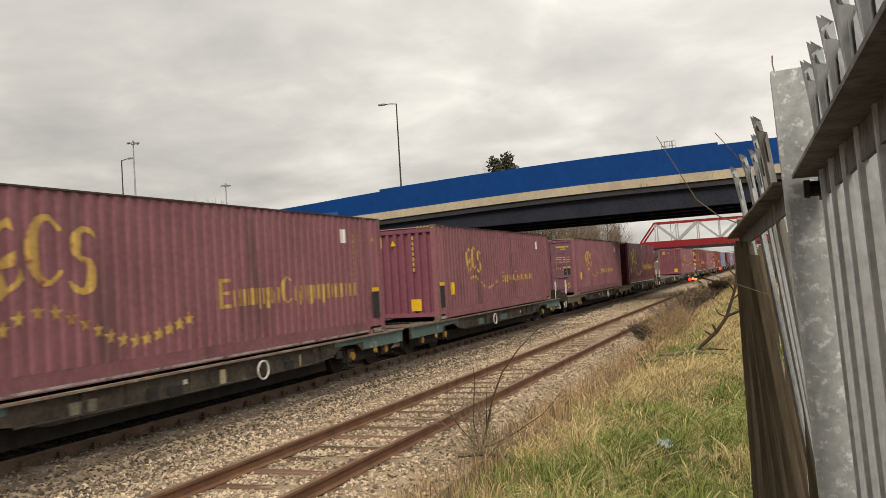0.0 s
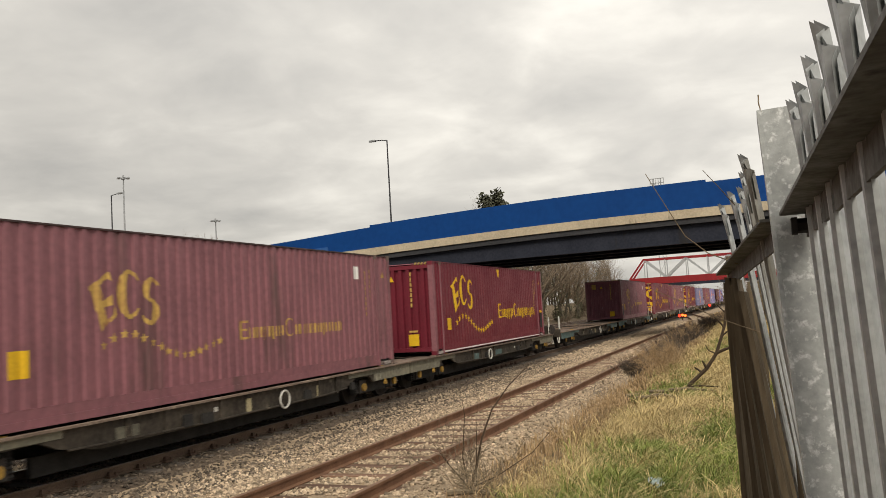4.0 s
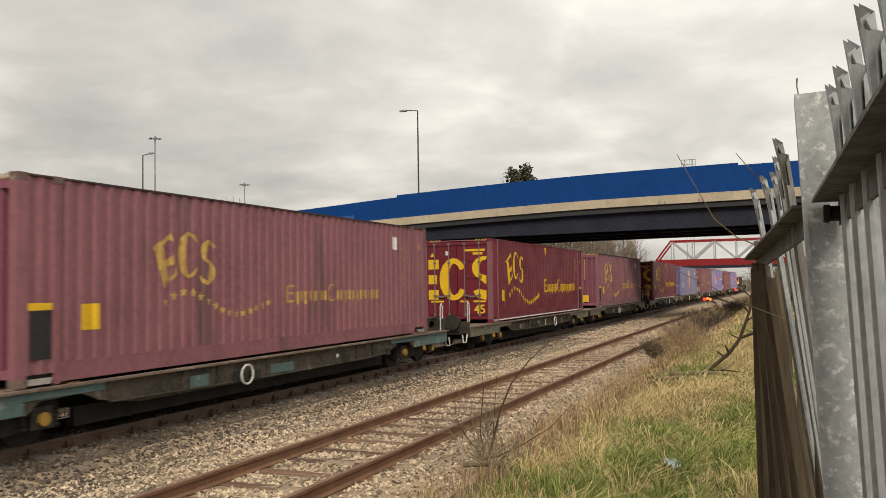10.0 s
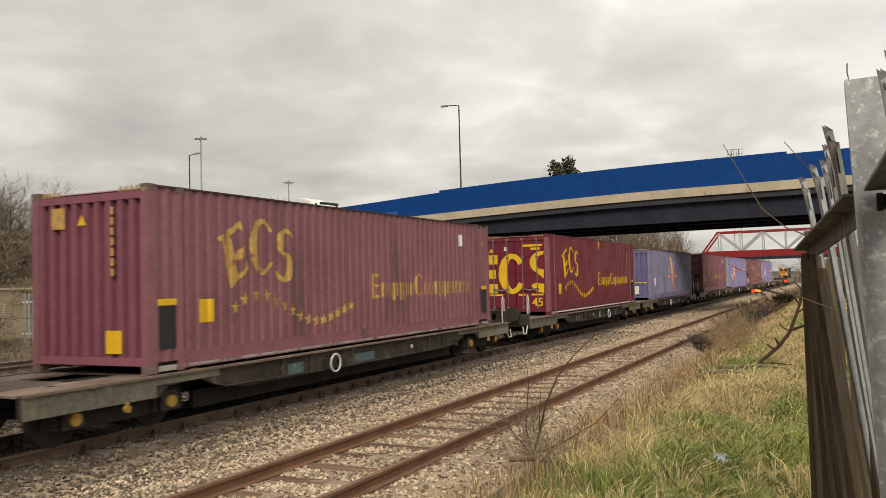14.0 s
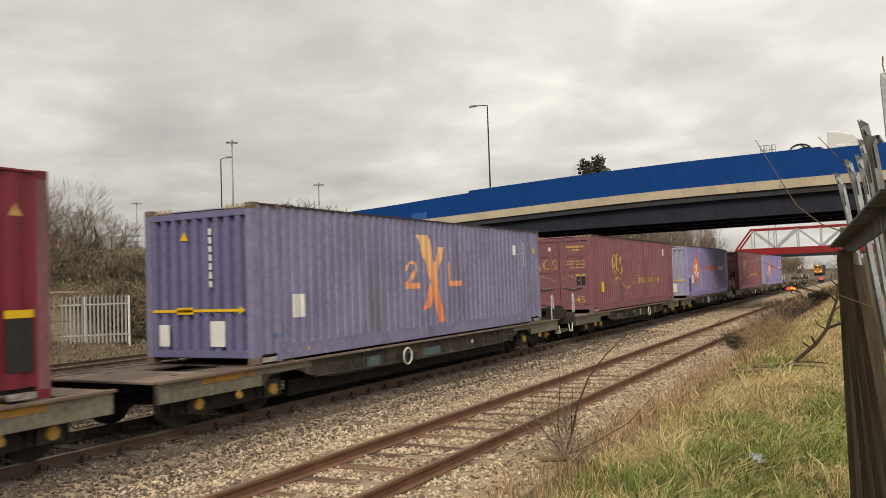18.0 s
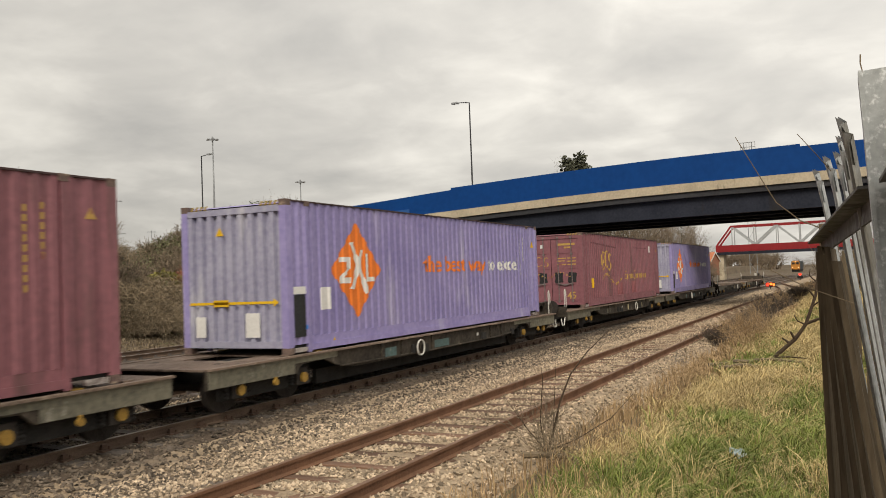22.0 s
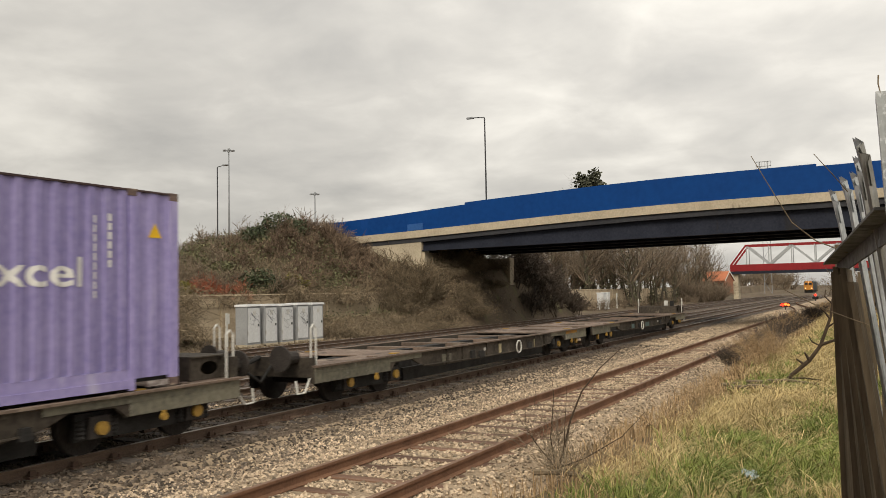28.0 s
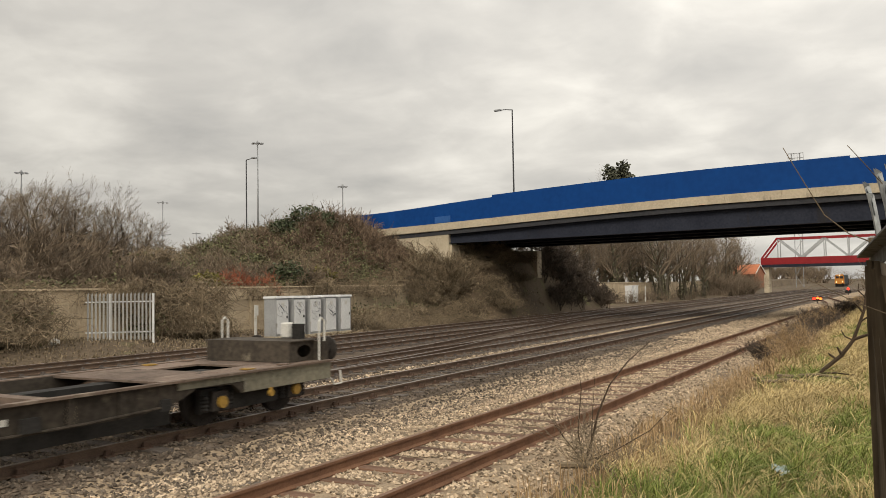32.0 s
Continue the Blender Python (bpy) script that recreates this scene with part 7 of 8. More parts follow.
def bare_tree(x, y, h, seed, label, spread=0.5, stems=1, depth=3, thick=1.0, group="bare trees", zbase=None, fork=2, ivy=0):
    r = random.Random(seed)
    t = thing("tree", label, "tree", group=group, at=pose(x, y, land(x, y) if zbase is None else zbase))
    trunk, crown = [], []
    for s in range(stems):
        a = r.uniform(0, math.tau)
        d = Vector((math.cos(a) * spread * 0.4, math.sin(a) * spread * 0.4, 1)) if stems > 1 else Vector((0.03, 0.02, 1))
        base = Vector((math.cos(a), math.sin(a), 0)) * (0.25 * (stems > 1)) + Vector((0, 0, -0.2))
        p, pts, rad = base.copy(), [base.copy()], [h * 0.014]
        for k in range(7):
            d = (d.normalized() + Vector((r.gauss(0, 0.07), r.gauss(0, 0.07), 0.06))).normalized()
            p = p + d * h * 0.125
            pts.append(p.copy())
            rad.append(h * 0.014 * (1 - 0.115 * (k + 1)))
            if k >= 1:
                for _ in range(2 if k < 5 else 3):
                    a2 = r.uniform(0, math.tau)
                    dd = d + Vector((math.cos(a2), math.sin(a2), r.uniform(-0.1, 0.5))) * (0.7 + spread)
                    twig_paths(r, p, dd, h * r.uniform(0.18, 0.34) * (1.15 - 0.08 * k), rad[-1] * 0.55, depth - 1, 0.14, fork, -0.05, crown)
        trunk.append((pts, rad))
    v, f = tubes_mesh(trunk, 7)
    joined("trunk", [(v, f, Matrix.Identity(4))], M_BARK, "", "", parent=t)
    v, f = tubes_mesh(crown, 3, thick)
    joined("crown", [(v, f, Matrix.Identity(4))], M_TWIG, "", "", parent=t)
    if ivy:
        cen = []
        for pts, rad in trunk:
            for _ in range(ivy):
                k = r.random() ** 1.4 * 5.0
                i = int(k)
                cen.append(pts[i].lerp(pts[i + 1], k - i))
        v, f = leaf_quads(r, cen, 0.24, 0.24)
        joined("ivy", [(v, f, Matrix.Identity(4))], M_IVY, "", "", parent=t)
    return t


# bare trees beyond the wall, by the skyline
for k, (az, dist, h) in enumerate(((-57.5, 52, 6.1), (-55.3, 50, 5.4), (-54.2, 47, 5.7), (-52.8, 48, 5.8), (-51.4, 50, 5.1), (-50.2, 50, 4.6), (-49.2, 53, 3.8), (-56.5, 44, 5.2))):
    tx, ty = along(az, dist)
    bare_tree(tx, ty, h, 300 + k, "bare many-stemmed tree above the trackside wall", 0.8, 5, 3, 1.5, "bare trees above the wall")
# belt of bare trees beyond the road bridge
belt = [bare_tree(-33, 104, 10.5, 330, "tall bare tree beyond the road bridge", 0.4, 2, 3, 2.2, "tree belt beyond the bridge", 0.5, ivy=150),
        bare_tree(-36, 112, 12, 331, "tall bare tree beyond the road bridge", 0.45, 3, 3, 2.2, "tree belt beyond the bridge", 0.5, ivy=150),
        bare_tree(-34, 120, 10, 332, "tall bare tree beyond the road bridge", 0.5, 2, 3, 2.2, "tree belt beyond the bridge", 0.5, ivy=150)]
rr = random.Random(9)
for k in range(40):
    az = -21.2 + 12.0 * (k + rr.random()) / 40
    d = rr.uniform(112, 142)
    tx, ty = along(az, d)
    if tx > -25.5:
        tx = -28.5 - rr.random() * 2
        ty = abs(tx) / math.tan(radians(-az)) if az < -9 else 150
    s = rr.uniform(0.75, 1.1)
    copy_thing(belt[k % 3], pose(min(tx, -27.5), ty, 0.3, 0, 0, rr.uniform(0, 360)) @ Matrix.Diagonal((s, s, s, 1)))


M_PINE = material("dull_pine_needles", (0.082, 0.085, 0.055), (0.05, 0.052, 0.036), 0.8, scale=0.8, fine=5, island=0.5, coords="World")


def pine(x, y, z, h, seed):
    r = random.Random(seed)
    t = thing("pine_tree", "tall dark pine showing above the blue parapet", "tree", at=pose(x, y, z))
    bm = B()
    tube(bm, [(0, 0, 0), (0.1, 0, h * 0.5), (0, 0.1, h)], [0.3, 0.2, 0.05], 8)
    part("trunk", bm, M_BARK, t)
    cen, limbs = [], []
    for _ in range(38):
        zz = h * r.uniform(0.62, 1.0)
        a = r.uniform(0, math.tau)
        L = h * 0.20 * (1.15 - (zz / h - 0.62) * 1.9) * r.uniform(0.5, 1.1)
        e = Vector((math.cos(a) * L, math.sin(a) * L, zz + L * 0.25))
        limbs.append(([Vector((0, 0, zz)), (Vector((0, 0, zz)) + e) / 2 + Vector((0, 0, 0.1)), e], [0.06, 0.04, 0.015]))
        for _ in range(55):
            cen.append(tuple(e * r.uniform(0.55, 1.05) + Vector((0, 0, zz * (1 - 1) + (zz - e.z) * 0))))
    cen = [(c[0], c[1], min(c[2], h * 1.03)) for c in cen]
    v, f = tubes_mesh(limbs, 4)
    joined("limbs", [(v, f, Matrix.Identity(4))], M_BARK, "", "", parent=t)
    cen = []
    for pts, _ in limbs:
        for _ in range(60):
            q = pts[-1].lerp(pts[0], r.uniform(-0.1, 0.55))
            cen.append(tuple(q + Vector((0, 0, r.uniform(-0.1, 0.35)))))
    v, f = leaf_quads(r, cen, 0.5, 0.28)
    joined("crown", [(v, f, Matrix.Identity(4))], M_PINE, "", "", parent=t)


px, py = along(-17.35, 128)
pine(px, py, 1, 18.7, 5)
bx, by = along(-19.6, 128)
bare_tree(bx, by, 16.6, 341, "bare tree top beside the pine", 0.4, 1, 3, 1.4, "tree belt beyond the bridge", 1)


def far_hedges():
    r = random.Random(77)
    t1 = [shrub_template(80 + k, 2.2, 9, 2, 0.8, 0, 2, 0.2, 0.014, 3.0) for k in range(3)]
    pieces = []
    for _ in range(170):
        az, d = r.uniform(-12, 1.5), r.uniform(300, 400)
        x, y = along(az, d)
        if abs(x - T3) < 9 and y < 390:
            continue
        v, f = r.choice(t1)
        pieces.append((v, f, place(x, y, r.uniform(1.2, 2.6), r.uniform(0, 6.28))))
    for _ in range(90):
        x, y = r.uniform(-30.5, -26.8), r.uniform(76, 170)
        v, f = r.choice(t1)
        pieces.append((v, f, place(x, y, r.uniform(0.25, 0.55), r.uniform(0, 6.28))))
    for _ in range(46):
        x, y = r.uniform(-29.5, -25.2), r.uniform(146, 162)
        v, f = r.choice(t1)
        pieces.append((v, f, place(x, y, r.uniform(0.8, 1.4), r.uniform(0, 6.28))))
    for _ in range(120):
        x, y = r.uniform(-1.5, 6), r.uniform(45, 260)
        v, f = r.choice(t1)
        pieces.append((v, f, place(x, y, r.uniform(0.3, 0.9), r.uniform(0, 6.28))))
    joined("far_hedge", pieces, M_TWIG, "distant brown hedges and scrub along the line", "hedge")


far_hedges()


# ---- grass and weeds by the siding ----
def blades(name, n, mat, label, seed, x0, x1, y0, y1, h0, h1, width, lean, want, power=1.6):
    """Curved grass blades of two quads each; want(x, y) gives the share that grows."""
    rng = np.random.default_rng(seed)
    r = random.Random(seed)
    P = []
    tries = 0
    while len(P) < n and tries < n * 6:
        tries += 1
        x, y = r.uniform(x0, x1), y0 + (y1 - y0) * r.random() ** power
        if r.random() < want(x, y):
            P.append((x, y, land(x, y)))
    P = np.array(P)
    n = len(P)
    h = rng.uniform(h0, h1, n)
    a = rng.uniform(0, math.tau, n)
    ln = lean * rng.uniform(0.2, 1.2, n) * h
    w = width * rng.uniform(0.6, 1.3, n) * (1 + P[:, 1] / 14)
    b = a + rng.normal(math.pi / 2, 0.5, n)
    dx, dy = np.cos(a), np.sin(a)
    wx, wy = np.cos(b) * w / 2, np.sin(b) * w / 2
    rows = []
    for t, up, k in ((0, -0.03, 1.0), (0.35, 0.62, 0.85), (1.0, 1.0 - 0.45 * lean, 0.2)):
        cx, cy, cz = P[:, 0] + dx * ln * t, P[:, 1] + dy * ln * t, P[:, 2] + h * up
        rows.append(np.stack([cx - wx * k, cy - wy * k, cz], -1))
        rows.append(np.stack([cx + wx * k, cy + wy * k, cz], -1))
    v = np.stack(rows, 1)
    q = np.array([(0, 1, 3, 2), (2, 3, 5, 4)])
    f = (q[None] + (np.arange(n) * 6)[:, None, None]).reshape(-1, 4)
    me = bpy.data.meshes.new(name)
    me.from_pydata(v.reshape(-1, 3).tolist(), [], f.tolist())
    me.materials.append(mat)
    tagged(new(name, me), label, "grass", kind="stuff")


def patch(x, y):
    return noise.noise(Vector((x * 0.55, y * 0.32, 8.0))) + 0.5 * noise.noise(Vector((x * 1.7, y * 1.1, 2.0)))


def verge(x, y):
    """Share of grass: none on the ballast shoulder, full towards the fence."""
    return smooth01(-3.3, -1.8, x + 0.5 * noise.noise(Vector((x, y * 0.4, 5.0))))


def tufts(name, n, per, mat, label, seed, x0, x1, y0, y1, h0, h1, width, spread, want, power=1.6):
    """Tussocks: blades fanning out from one foot and drooping at their tips."""
    r = random.Random(seed)
    rng = np.random.default_rng(seed)
    P = []
    tries = 0
    while len(P) < n and tries < n * 8:
        tries += 1
        x, y = r.uniform(x0, x1), y0 + (y1 - y0) * r.random() ** power
        if r.random() < want(x, y):
            P.append((x, y, land(x, y)))
    P = np.repeat(np.array(P), per, 0)
    m = len(P)
    size = np.repeat(rng.uniform(0.5, 1.45, m // per), per)
    wind = np.repeat(rng.normal(0, 0.8, m // per), per)
    h = rng.uniform(h0, h1, m) * size
    a = rng.uniform(0, math.tau, m)
    out = spread * rng.uniform(0.25, 1.2, m) * h
    w = width * rng.uniform(0.6, 1.4, m) * (1 + P[:, 1] / 16)
    b = a + rng.normal(math.pi / 2, 0.6, m)
    dx, dy = np.cos(a) + 0.5 * np.cos(wind), np.sin(a) + 0.5 * np.sin(wind)
    wx, wy = np.cos(b) * w / 2, np.sin(b) * w / 2
    fx, fy = P[:, 0] + np.cos(a) * 0.04, P[:, 1] + np.sin(a) * 0.04
    droop = rng.uniform(0.35, 1.0, m)
    rows = []
    for t, up, k in ((0, -0.04, 1.0), (0.28, 0.62, 0.95), (0.68, 0.95, 0.7), (1.12, 1.0, 0.15)):
        z = P[:, 2] + h * (up - droop * spread * 0.55 * max(0, t - 0.28) ** 1.5)
        cx, cy = fx + dx * out * t, fy + dy * out * t
        rows.append(np.stack([cx - wx * k, cy - wy * k, z], -1))
        rows.append(np.stack([cx + wx * k, cy + wy * k, z], -1))
    v = np.stack(rows, 1)
    q = np.array([(0, 1, 3, 2), (2, 3, 5, 4), (4, 5, 7, 6)])
    f = (q[None] + (np.arange(m) * 8)[:, None, None]).reshape(-1, 4)
    me = bpy.data.meshes.new(name)
    me.from_pydata(v.reshape(-1, 3).tolist(), [], f.tolist())
    me.materials.append(mat)
    tagged(new(name, me), label, "grass", kind="stuff")


def green_share(x, y):
    return smooth01(0.05, 0.24, -patch(x, y) + 0.20 * (1 - smooth01(8, 15, y)) + 0.06)


blades("green_grass", 42000, M_GREENGRASS, "short green grass on the verge", 1, -3.4, 1.2, 4.2, 40, 0.05, 0.17, 0.0065, 0.9,
       lambda x, y: verge(x, y) * (0.25 + 0.75 * green_share(x, y)))
tufts("green_tussocks", 1100, 30, M_GREENGRASS, "green grass tussocks on the verge", 12, -3.2, 1.2, 4.2, 34, 0.12, 0.28, 0.0050, 1.2, lambda x, y: verge(x, y) * green_share(x, y))
tufts("dry_tussocks", 3000, 38, M_DRYGRASS, "drooping straw-coloured grass tussocks on the verge", 2, -3.5, 1.2, 4.2, 70, 0.11, 0.29, 0.0046, 1.5,
      lambda x, y: verge(x, y) * (0.22 + 0.78 * (1 - green_share(x, y))))
blades("dry_grass", 16000, M_DRYGRASS, "thin dry grass stems on the verge", 7, -3.7, 1.2, 4.2, 60, 0.08, 0.24, 0.005, 1.0, lambda x, y: verge(x, y) * (1 - 0.6 * green_share(x, y)))
blades("dead_weeds", 6500, M_DEADBRUSH, "dead brown weed stems along the ballast edge", 3, -4.4, -2.2, 5, 46, 0.10, 0.42, 0.008, 0.5,
       lambda x, y: max(0, 1 - abs(x + 3.25) / 1.05) * (0.25 + 0.75 * smooth01(0.0, 0.3, noise.noise(Vector((x * 0.8, y * 0.35, 9.0))))))
blades("wall_foot_litter", 15000, M_BRAMBLE, "dead grass and leaf litter at the foot of the wall", 14, -30.8, -25.2, 14, 62, 0.04, 0.20, 0.018, 1.3,
       lambda x, y: 0.35 + 0.65 * smooth01(-0.1, 0.3, noise.noise(Vector((x * 0.5, y * 0.3, 2.0)))), 1.0)
blades("track_weeds", 700, M_DRYGRASS, "thin dry weeds between the siding rails", 4, -6.2, -5.0, 6, 40, 0.08, 0.26, 0.010, 0.6,
       lambda x, y: smooth01(0.25, 0.45, noise.noise(Vector((x * 1.1, y * 0.6, 4.0)))))

stones("ballast_stones_pale", 62000, M_STONE, -8.5, -3.6, 3.0, 40, 0.026, "loose tan and pink ballast stones", 5)
stones("ballast_stones_far", 9000, M_STONE, -9.2, -4.0, 36, 90, 0.045, "loose tan ballast stones further along", 8)
stones("ballast_stones_between", 9000, M_STONE, -12.75, -11.95, 5.0, 70, 0.032, "pale ballast stones between the running lines", 16)
stones("ballast_stones_dark", 30000, M_DARKSTONE, -13.4, -7.5, 4.0, 36, 0.029, "oil-stained ballast stones by the running line", 6)


def sapling():
    s = thing("sapling", "bare dark sapling beside the siding", "sapling", at=pose(-3.77, 10.37, -0.2))
    for pts, r0 in (([(0, 0, 0), (0.12, 0, 0.35), (0.21, 0, 0.70), (0.37, 0, 1.06), (0.60, 0.05, 1.36), (0.88, 0.1, 1.62)], 0.020),
                    ([(-0.02, 0.02, 0), (-0.07, 0, 0.45), (-0.03, 0.05, 0.98), (-0.05, 0.05, 1.2)], 0.012),
                    ([(0.1, 0, 0.1), (0.16, -0.1, 0.6), (0.22, -0.1, 1.28)], 0.008),
                    ([(0, 0, 0.05), (-0.3, 0.05, 0.35), (-0.62, 0.1, 0.75)], 0.010), ([(0, 0, 0.05), (0.4, 0, 0.22), (0.85, 0.1, 0.5), (1.15, 0.1, 0.82)], 0.010),
                    ([(-0.28, 0.05, 0.33), (-0.42, 0, 0.6), (-0.40, 0, 0.95)], 0.006), ([(0.05, 0, 0.1), (0.3, -0.2, 0.16), (0.75, -0.25, 0.1)], 0.012)):
        bm = B()
        tube(bm, pts, [1.0 * r0 * (1 - 0.75 * k / (len(pts) - 1)) for k in range(len(pts))], 6)
        part("stem", bm, M_DEADLIMB, s)


sapling()


def low_brush(name, x, y, n, h, mat, label, seed):
    v, f = shrub_template(seed, h, n, 2, 1.0, 0.02, 2, 0.25, 0.008, 1.0)
    joined(name, [(v, f, place(x, y, 1, 0))], mat, label, "brush")


low_brush("dead_brush", -3.6, 10.2, 5, 0.85, M_TWIG, "bare dark shoots round a sapling", 210)
low_brush("dead_brush", -3.35, 9.9, 8, 0.55, M_BRAMBLE, "low tangle of dead stems at a sapling's foot", 200)
low_brush("dead_brush", -3.1, 9.2, 7, 0.45, M_BRAMBLE, "low tangle of dead brown stems on the verge", 201)
low_brush("dead_brush", -3.1, 16.5, 12, 0.5, M_DEADBRUSH, "low tan dead brush on the verge edge", 205)
low_brush("dead_brush", -3.1, 13.5, 10, 0.45, M_DEADBRUSH, "low tan dead brush on the verge edge", 206)
low_brush("dead_brush", -2.75, 22.5, 16, 0.85, M_DEADBRUSH, "rust-brown dead brush on the verge", 202)
low_brush("dead_brush", -2.5, 24.5, 14, 0.85, M_DEADBRUSH, "rust-brown dead brush on the verge", 203)
low_brush("dead_brush", -3.3, 30, 26, 0.8, M_TWIG, "dark dead brush beside the siding", 204)


def siding_brush():
    """Dark twiggy growth that swallows the outer rail of the siding further along."""
    r = random.Random(88)
    kinds = [shrub_template(230 + k, 0.7, 7, 2, 1.1, 0.02, 2, 0.25, 0.010, 1.2, 0.004) for k in range(4)]
    low, tan = [], []
    for _ in range(210):
        y = 27 + 70 * r.random() ** 1.3
        x = -3.6 - r.random() * 0.9 - 0.4 * smooth01(24, 45, y) * r.random() + 0.2
        v, f = r.choice(kinds)
        (low if r.random() < 0.7 else tan).append((v, f, pose(x, y, -0.2) @ Matrix.Rotation(r.uniform(0, 6.28), 4, "Z") @ Matrix.Scale(r.uniform(0.45, 1.0) * (0.7 + 0.4 * smooth01(20, 50, y)), 4)))
    joined("siding_brush", low, M_DARKTWIG, "dark twiggy growth along the siding's outer rail", "brush")
    joined("siding_brush", tan, M_DEADBRUSH, "tan dead growth along the siding's outer rail", "brush")


siding_brush()


def dead_tree():
    b = thing("dead_branch", "dead forked grey branch leaning out of the verge grass", "branch")
    for pts, r0 in (([(-1.75, 18, 0.1), (-1.56, 18, 0.38), (-1.21, 18, 0.69), (-1.0, 18, 0.98), (-0.89, 18, 1.28), (-0.79, 18, 1.56), (-0.72, 18, 2.0), (-0.68, 18, 2.44)], 0.045),
                    ([(-0.99, 18, 1.0), (-0.73, 17.9, 1.1), (-0.5, 17.8, 1.16)], 0.034), ([(-1.21, 18, 0.69), (-1.28, 17.9, 0.85)], 0.035), ([(-1.3, 18, 0.6), (-1.45, 18, 0.72)], 0.03),
                    ([(-0.80, 18, 1.5), (-0.90, 17.9, 1.66), (-0.97, 17.9, 1.72)], 0.022), ([(-0.86, 18, 1.34), (-0.70, 17.9, 1.46), (-0.62, 17.9, 1.62)], 0.018), ([(-0.75, 18, 1.8), (-0.88, 17.9, 1.95), (-0.86, 17.9, 2.08)], 0.016), ([(-1.0, 18, 0.98), (-1.14, 17.9, 1.06), (-1.2, 17.9, 1.18)], 0.018), ([(-1.6, 18, 0.32), (-1.3, 17.8, 0.36), (-1.0, 17.7, 0.34)], 0.022)):
        bm = B()
        tube(bm, pts, [r0 * (1 - 0.55 * k / (len(pts) - 1)) for k in range(len(pts))], 8)
        part("limb", bm, M_DEADLIMB, b)


dead_tree()


def fence_twigs():
    """Thin bare shoots caught on the fence end."""
    for pts in ([(-0.31, 2.6, 2.54), (-0.28, 2.6, 2.48), (-0.24, 2.62, 2.40), (-0.21, 2.65, 2.34), (-0.15, 2.7, 2.285), (-0.07, 2.8, 2.25)],
                [(-0.14, 2.6, 2.53), (-0.10, 2.65, 2.48), (-0.06, 2.75, 2.43)],
                [(-0.31, 2.6, 2.18), (-0.23, 2.6, 2.14), (-0.14, 2.6, 2.09), (-0.07, 2.6, 2.06), (-0.02, 2.6, 2.04)],
                [(0.024, 1.705, 2.500), (0.021, 1.705, 2.518), (0.022, 1.705, 2.534)]):
        t = thing("twig", "thin bare shoot caught on the fence", "twig", group="shoots on the fence")
        bm = B()
        tube(bm, pts, [0.0011 + 0.0002 * k for k in range(len(pts))], 5)
        part("shoot", bm, M_BRAMBLE, t)


fence_twigs()


def fallen_wood(x, y, ang, L, label):
    f = thing("fallen_branch", label, "branch", at=pose(x, y, land(x, y) + 0.22, 0, 4, ang))
    bm = B()
    tube(bm, [(0, 0, 0), (L * 0.4, 0.04, 0.04), (L, -0.05, 0.02)], [0.04, 0.035, 0.015], 7)
    part("limb", bm, M_BRAMBLE, f)


for fx, fy, fa, fl in ((-2.35, 17.6, -15, 1.2), (-1.9, 17.0, 12, 0.9), (-2.6, 17.2, 4, 1.0), (-2.2, 16.6, -28, 0.7), (-2.9, 18.0, 24, 0.8)):
    fallen_wood(fx, fy, fa, fl, "pale fallen branch lying in the grass")
fallen_wood(-3.75, 9.5, 5, 0.9, "grey fallen stick on the ballast edge")

M_PACKET = material("pale_blue_wrapper", (0.35, 0.50, 0.62), (0.55, 0.60, 0.65), 0.5, scale=9, fine=30)
pk = thing("litter_packet", "crumpled pale blue wrapper in the grass", "litter", at=pose(-1.17, 8.77, land(-1.17, 8.77) + 0.16, 20, 10, 30))
bm = B()
g = [[bm.verts.new((i * 0.035 - 0.07, j * 0.03 - 0.05, 0.03 * math.sin(i * 2.1 + j * 1.7))) for i in range(5)] for j in range(5)]
for j in range(4):
    for i in range(4):
        bm.faces.new((g[j][i], g[j][i + 1], g[j + 1][i + 1], g[j + 1][i]))
e = bmesh.ops.extrude_face_region(bm, geom=list(bm.faces))["geom"]
for q in e:
    if isinstance(q, bmesh.types.BMVert):
        q.co.z += 0.012
part("wrapper", bm, M_PACKET, pk)
rag = thing("rag", "dirty white rag caught among brambles", "litter", at=pose(-28.7, 20.6, land(-28.7, 20.6) + 0.1))
bm = B()
bmesh.ops.create_icosphere(bm, subdivisions=2, radius=0.22)
for q in bm.verts:
    q.co *= 1 + 0.3 * noise.noise(q.co * 9)
    q.co.z *= 0.7
part("cloth", bm, M_WHITE, rag)



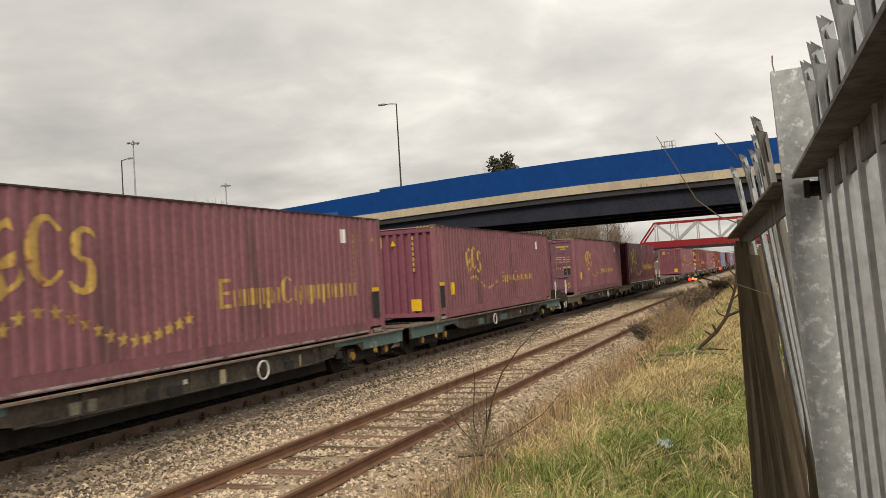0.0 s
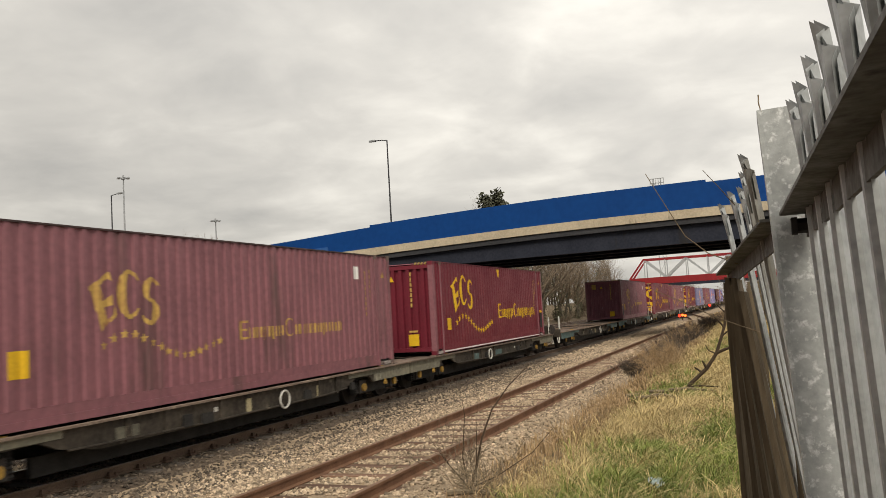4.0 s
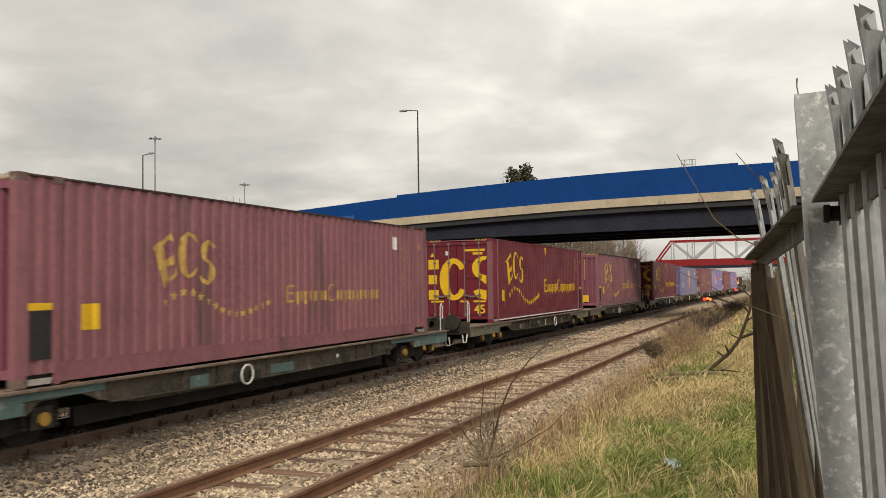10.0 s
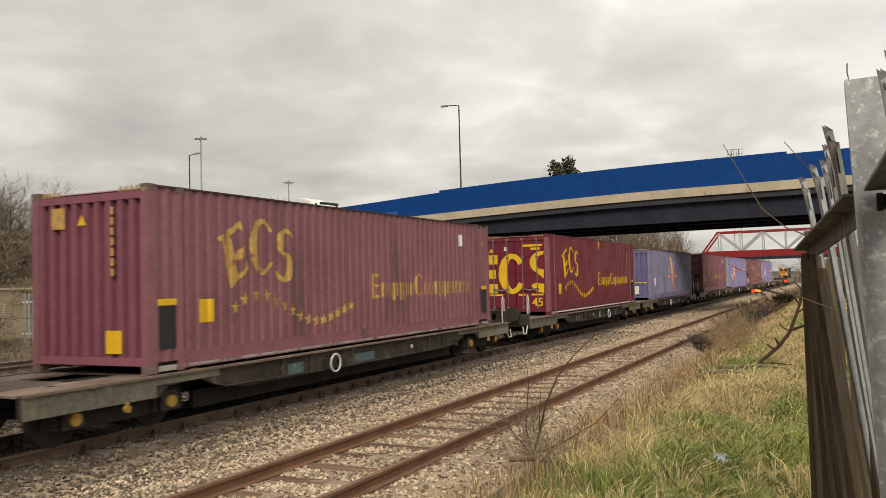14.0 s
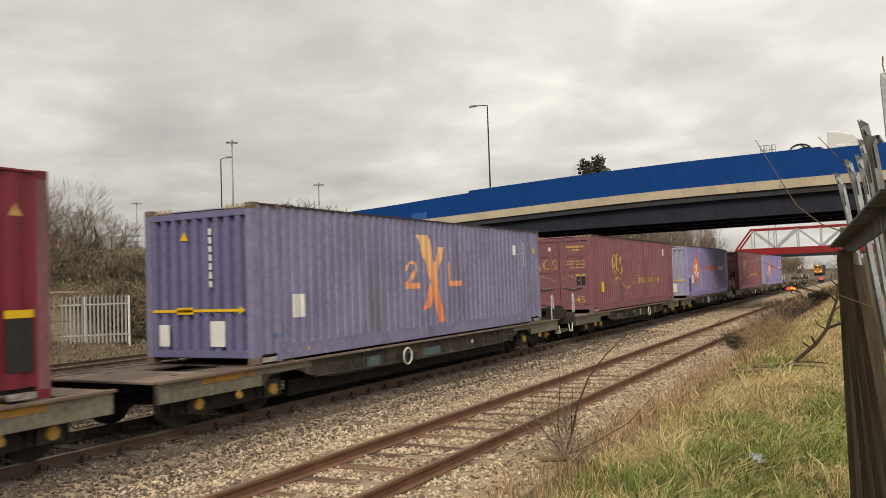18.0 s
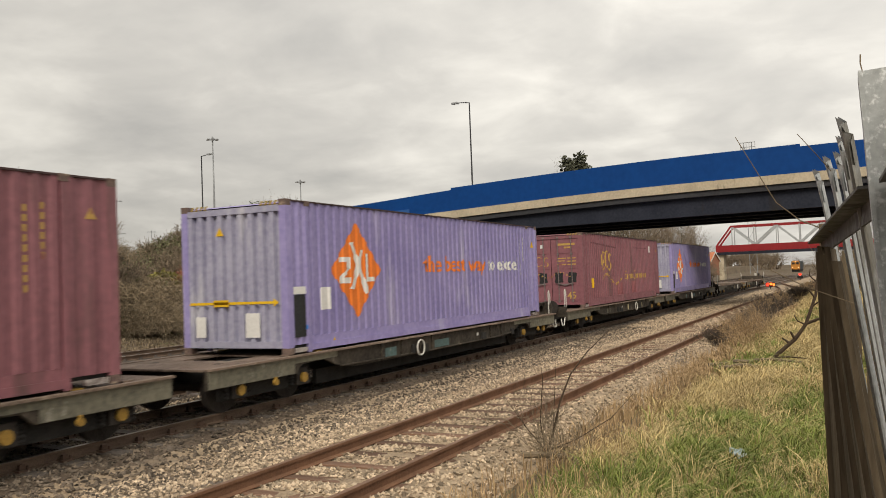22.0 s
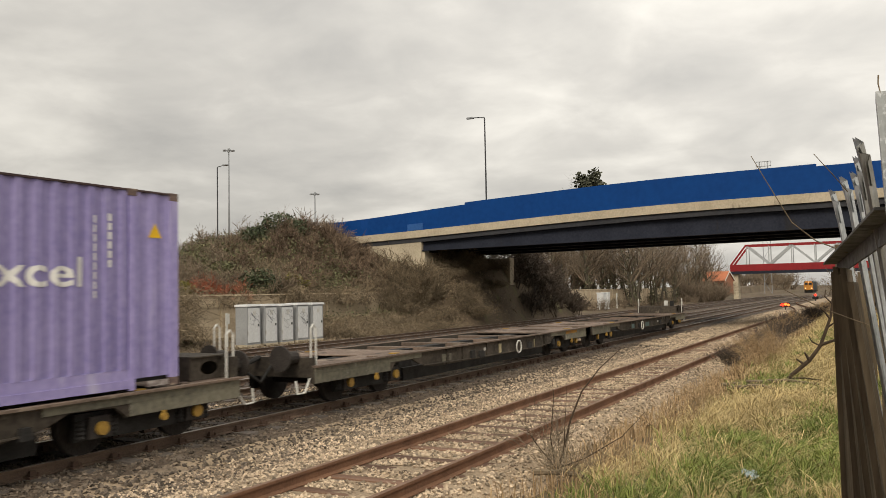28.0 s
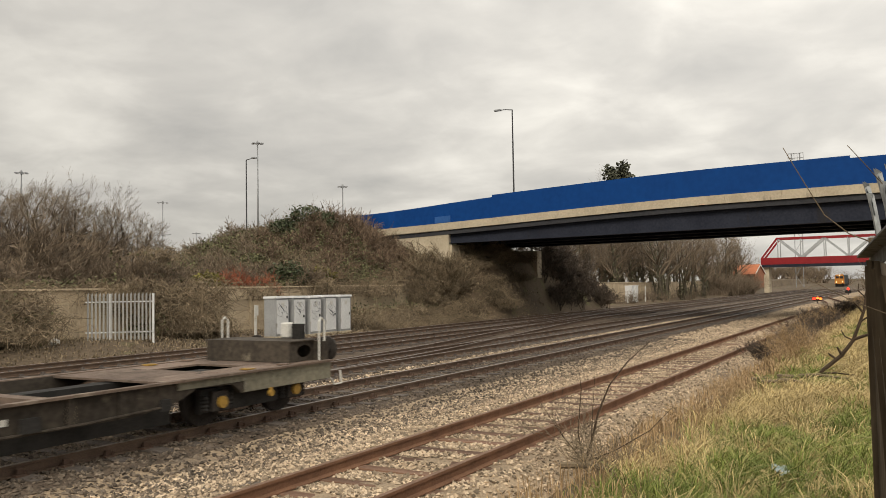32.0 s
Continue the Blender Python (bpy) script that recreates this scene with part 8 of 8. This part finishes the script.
# ---- far locomotive ----
def locomotive():
    M_LOCO = material("yellow_orange_loco", (0.52, 0.22, 0.03), (0.42, 0.17, 0.03), 0.55, scale=1, fine=6)
    M_GREEN = material("dark_loco_side", (0.035, 0.045, 0.05), rough=0.6)
    M_HEADLIGHT = glow("headlight", (1.0, 0.75, 0.45), 2.0)
    lo = thing("locomotive", "yellow-fronted diesel locomotive with lit headlights on a far line", "locomotive")
    bm = B()
    box(bm, -1.32, 1.32, 0.6, 20, 0.9, 3.7)
    part("body", bm, M_GREEN, lo, bevel=0.05)
    bm = B()
    prof = [(-1.32, 0.9), (1.32, 0.9), (1.32, 2.9), (0.95, 3.75), (-0.95, 3.75), (-1.32, 2.9)]
    a = [bm.verts.new((x, 0.0 + max(0, z - 2.2) * 0.25, z)) for x, z in prof]
    b = [bm.verts.new((x, 0.62, z)) for x, z in prof]
    bm.faces.new(a)
    bm.faces.new(b[::-1])
    for k in range(6):
        bm.faces.new((a[k], b[k], b[(k + 1) % 6], a[(k + 1) % 6]))
    part("nose", bm, M_LOCO, lo, "yellow cab front")
    for sx in (-1, 1):
        bm = B()
        box(bm, sx * 0.6 - 0.42, sx * 0.6 + 0.42, -0.02, 0.4, 2.6, 3.25)
        part("windscreen", bm, M_BLACKPATCH, lo)
        bm = B()
        tube(bm, [(sx * 0.85, -0.08, 1.5), (sx * 0.85, 0.02, 1.5)], 0.13, 10)
        part("headlight", bm, M_HEADLIGHT, lo)
        bm = B()
        tube(bm, [(sx * 0.87, -0.45, 1.0), (sx * 0.87, 0.02, 1.0)], 0.2, 10)
        part("buffer", bm, M_DARK, lo)
    bm = B()
    tube(bm, [(0, 0.2, 3.45), (0, 0.3, 3.45)], 0.12, 10)
    part("headlight", bm, M_HEADLIGHT, lo)
    bm = B()
    box(bm, -1.2, 1.2, 0.3, 19.5, 0.05, 0.9)
    part("bogies", bm, M_DARK, lo)
    return lo


loco = locomotive()

# ---- sleepers, last ----
lay_sleepers(tr_siding, SIDING, 1.0, 76, 0.72, "sleeper", M_TIMBER, 1.25, 11, 0)
lay_sleepers(tr_main, MAIN, 2.0, 90, 0.66, "sleeper", M_SLEEPER, 1.25, 31, 34)
joined_sleepers(tr_2, T2, 4, 200, 0.66, M_SLEEPER, 1.25)
joined_sleepers(tr_3, T3, 8, 200, 0.66, M_SLEEPER, 1.25)
joined_sleepers(tr_4, T4, 8, 200, 0.66, M_SLEEPER, 1.25)



def motions():
    """The train rolls towards -y at an even speed; its wheels turn with it; the far locomotive creeps nearer."""
    times = [0, 8, 16, 24, 32]
    for ob, u, z in ROLLING:
        walk(ob, [(t, pose(MAIN, u - SPEED * t, z)) for t in times])
    # the wheels: one turn for each circumference rolled
    turn = math.degrees(SPEED / 0.42)
    steps = math.ceil(32 * turn / 84)
    for ob in WHEELS:
        y = ob.matrix_basis.translation.y
        walk(ob, [(32 * k / steps, pose(0, y, 0.42, turn * 32 * k / steps)) for k in range(steps + 1)])
    walk(lorry, [(t, pose(x, 58.0 - 0.1 * x, road_z(x), 0, 0, -5.7)) for t, x in ((0, -170), (7, -110), (14.5, -36.0), (15.5, -26.3), (16.6, -15.48), (17.2, -8.95), (17.8, -2.05), (19.5, 18), (22, 48), (32, 165))])
    walk(loco, [(t, pose(T3, 337.6 - 1.77 * t, 0.1)) for t in times])


motions()
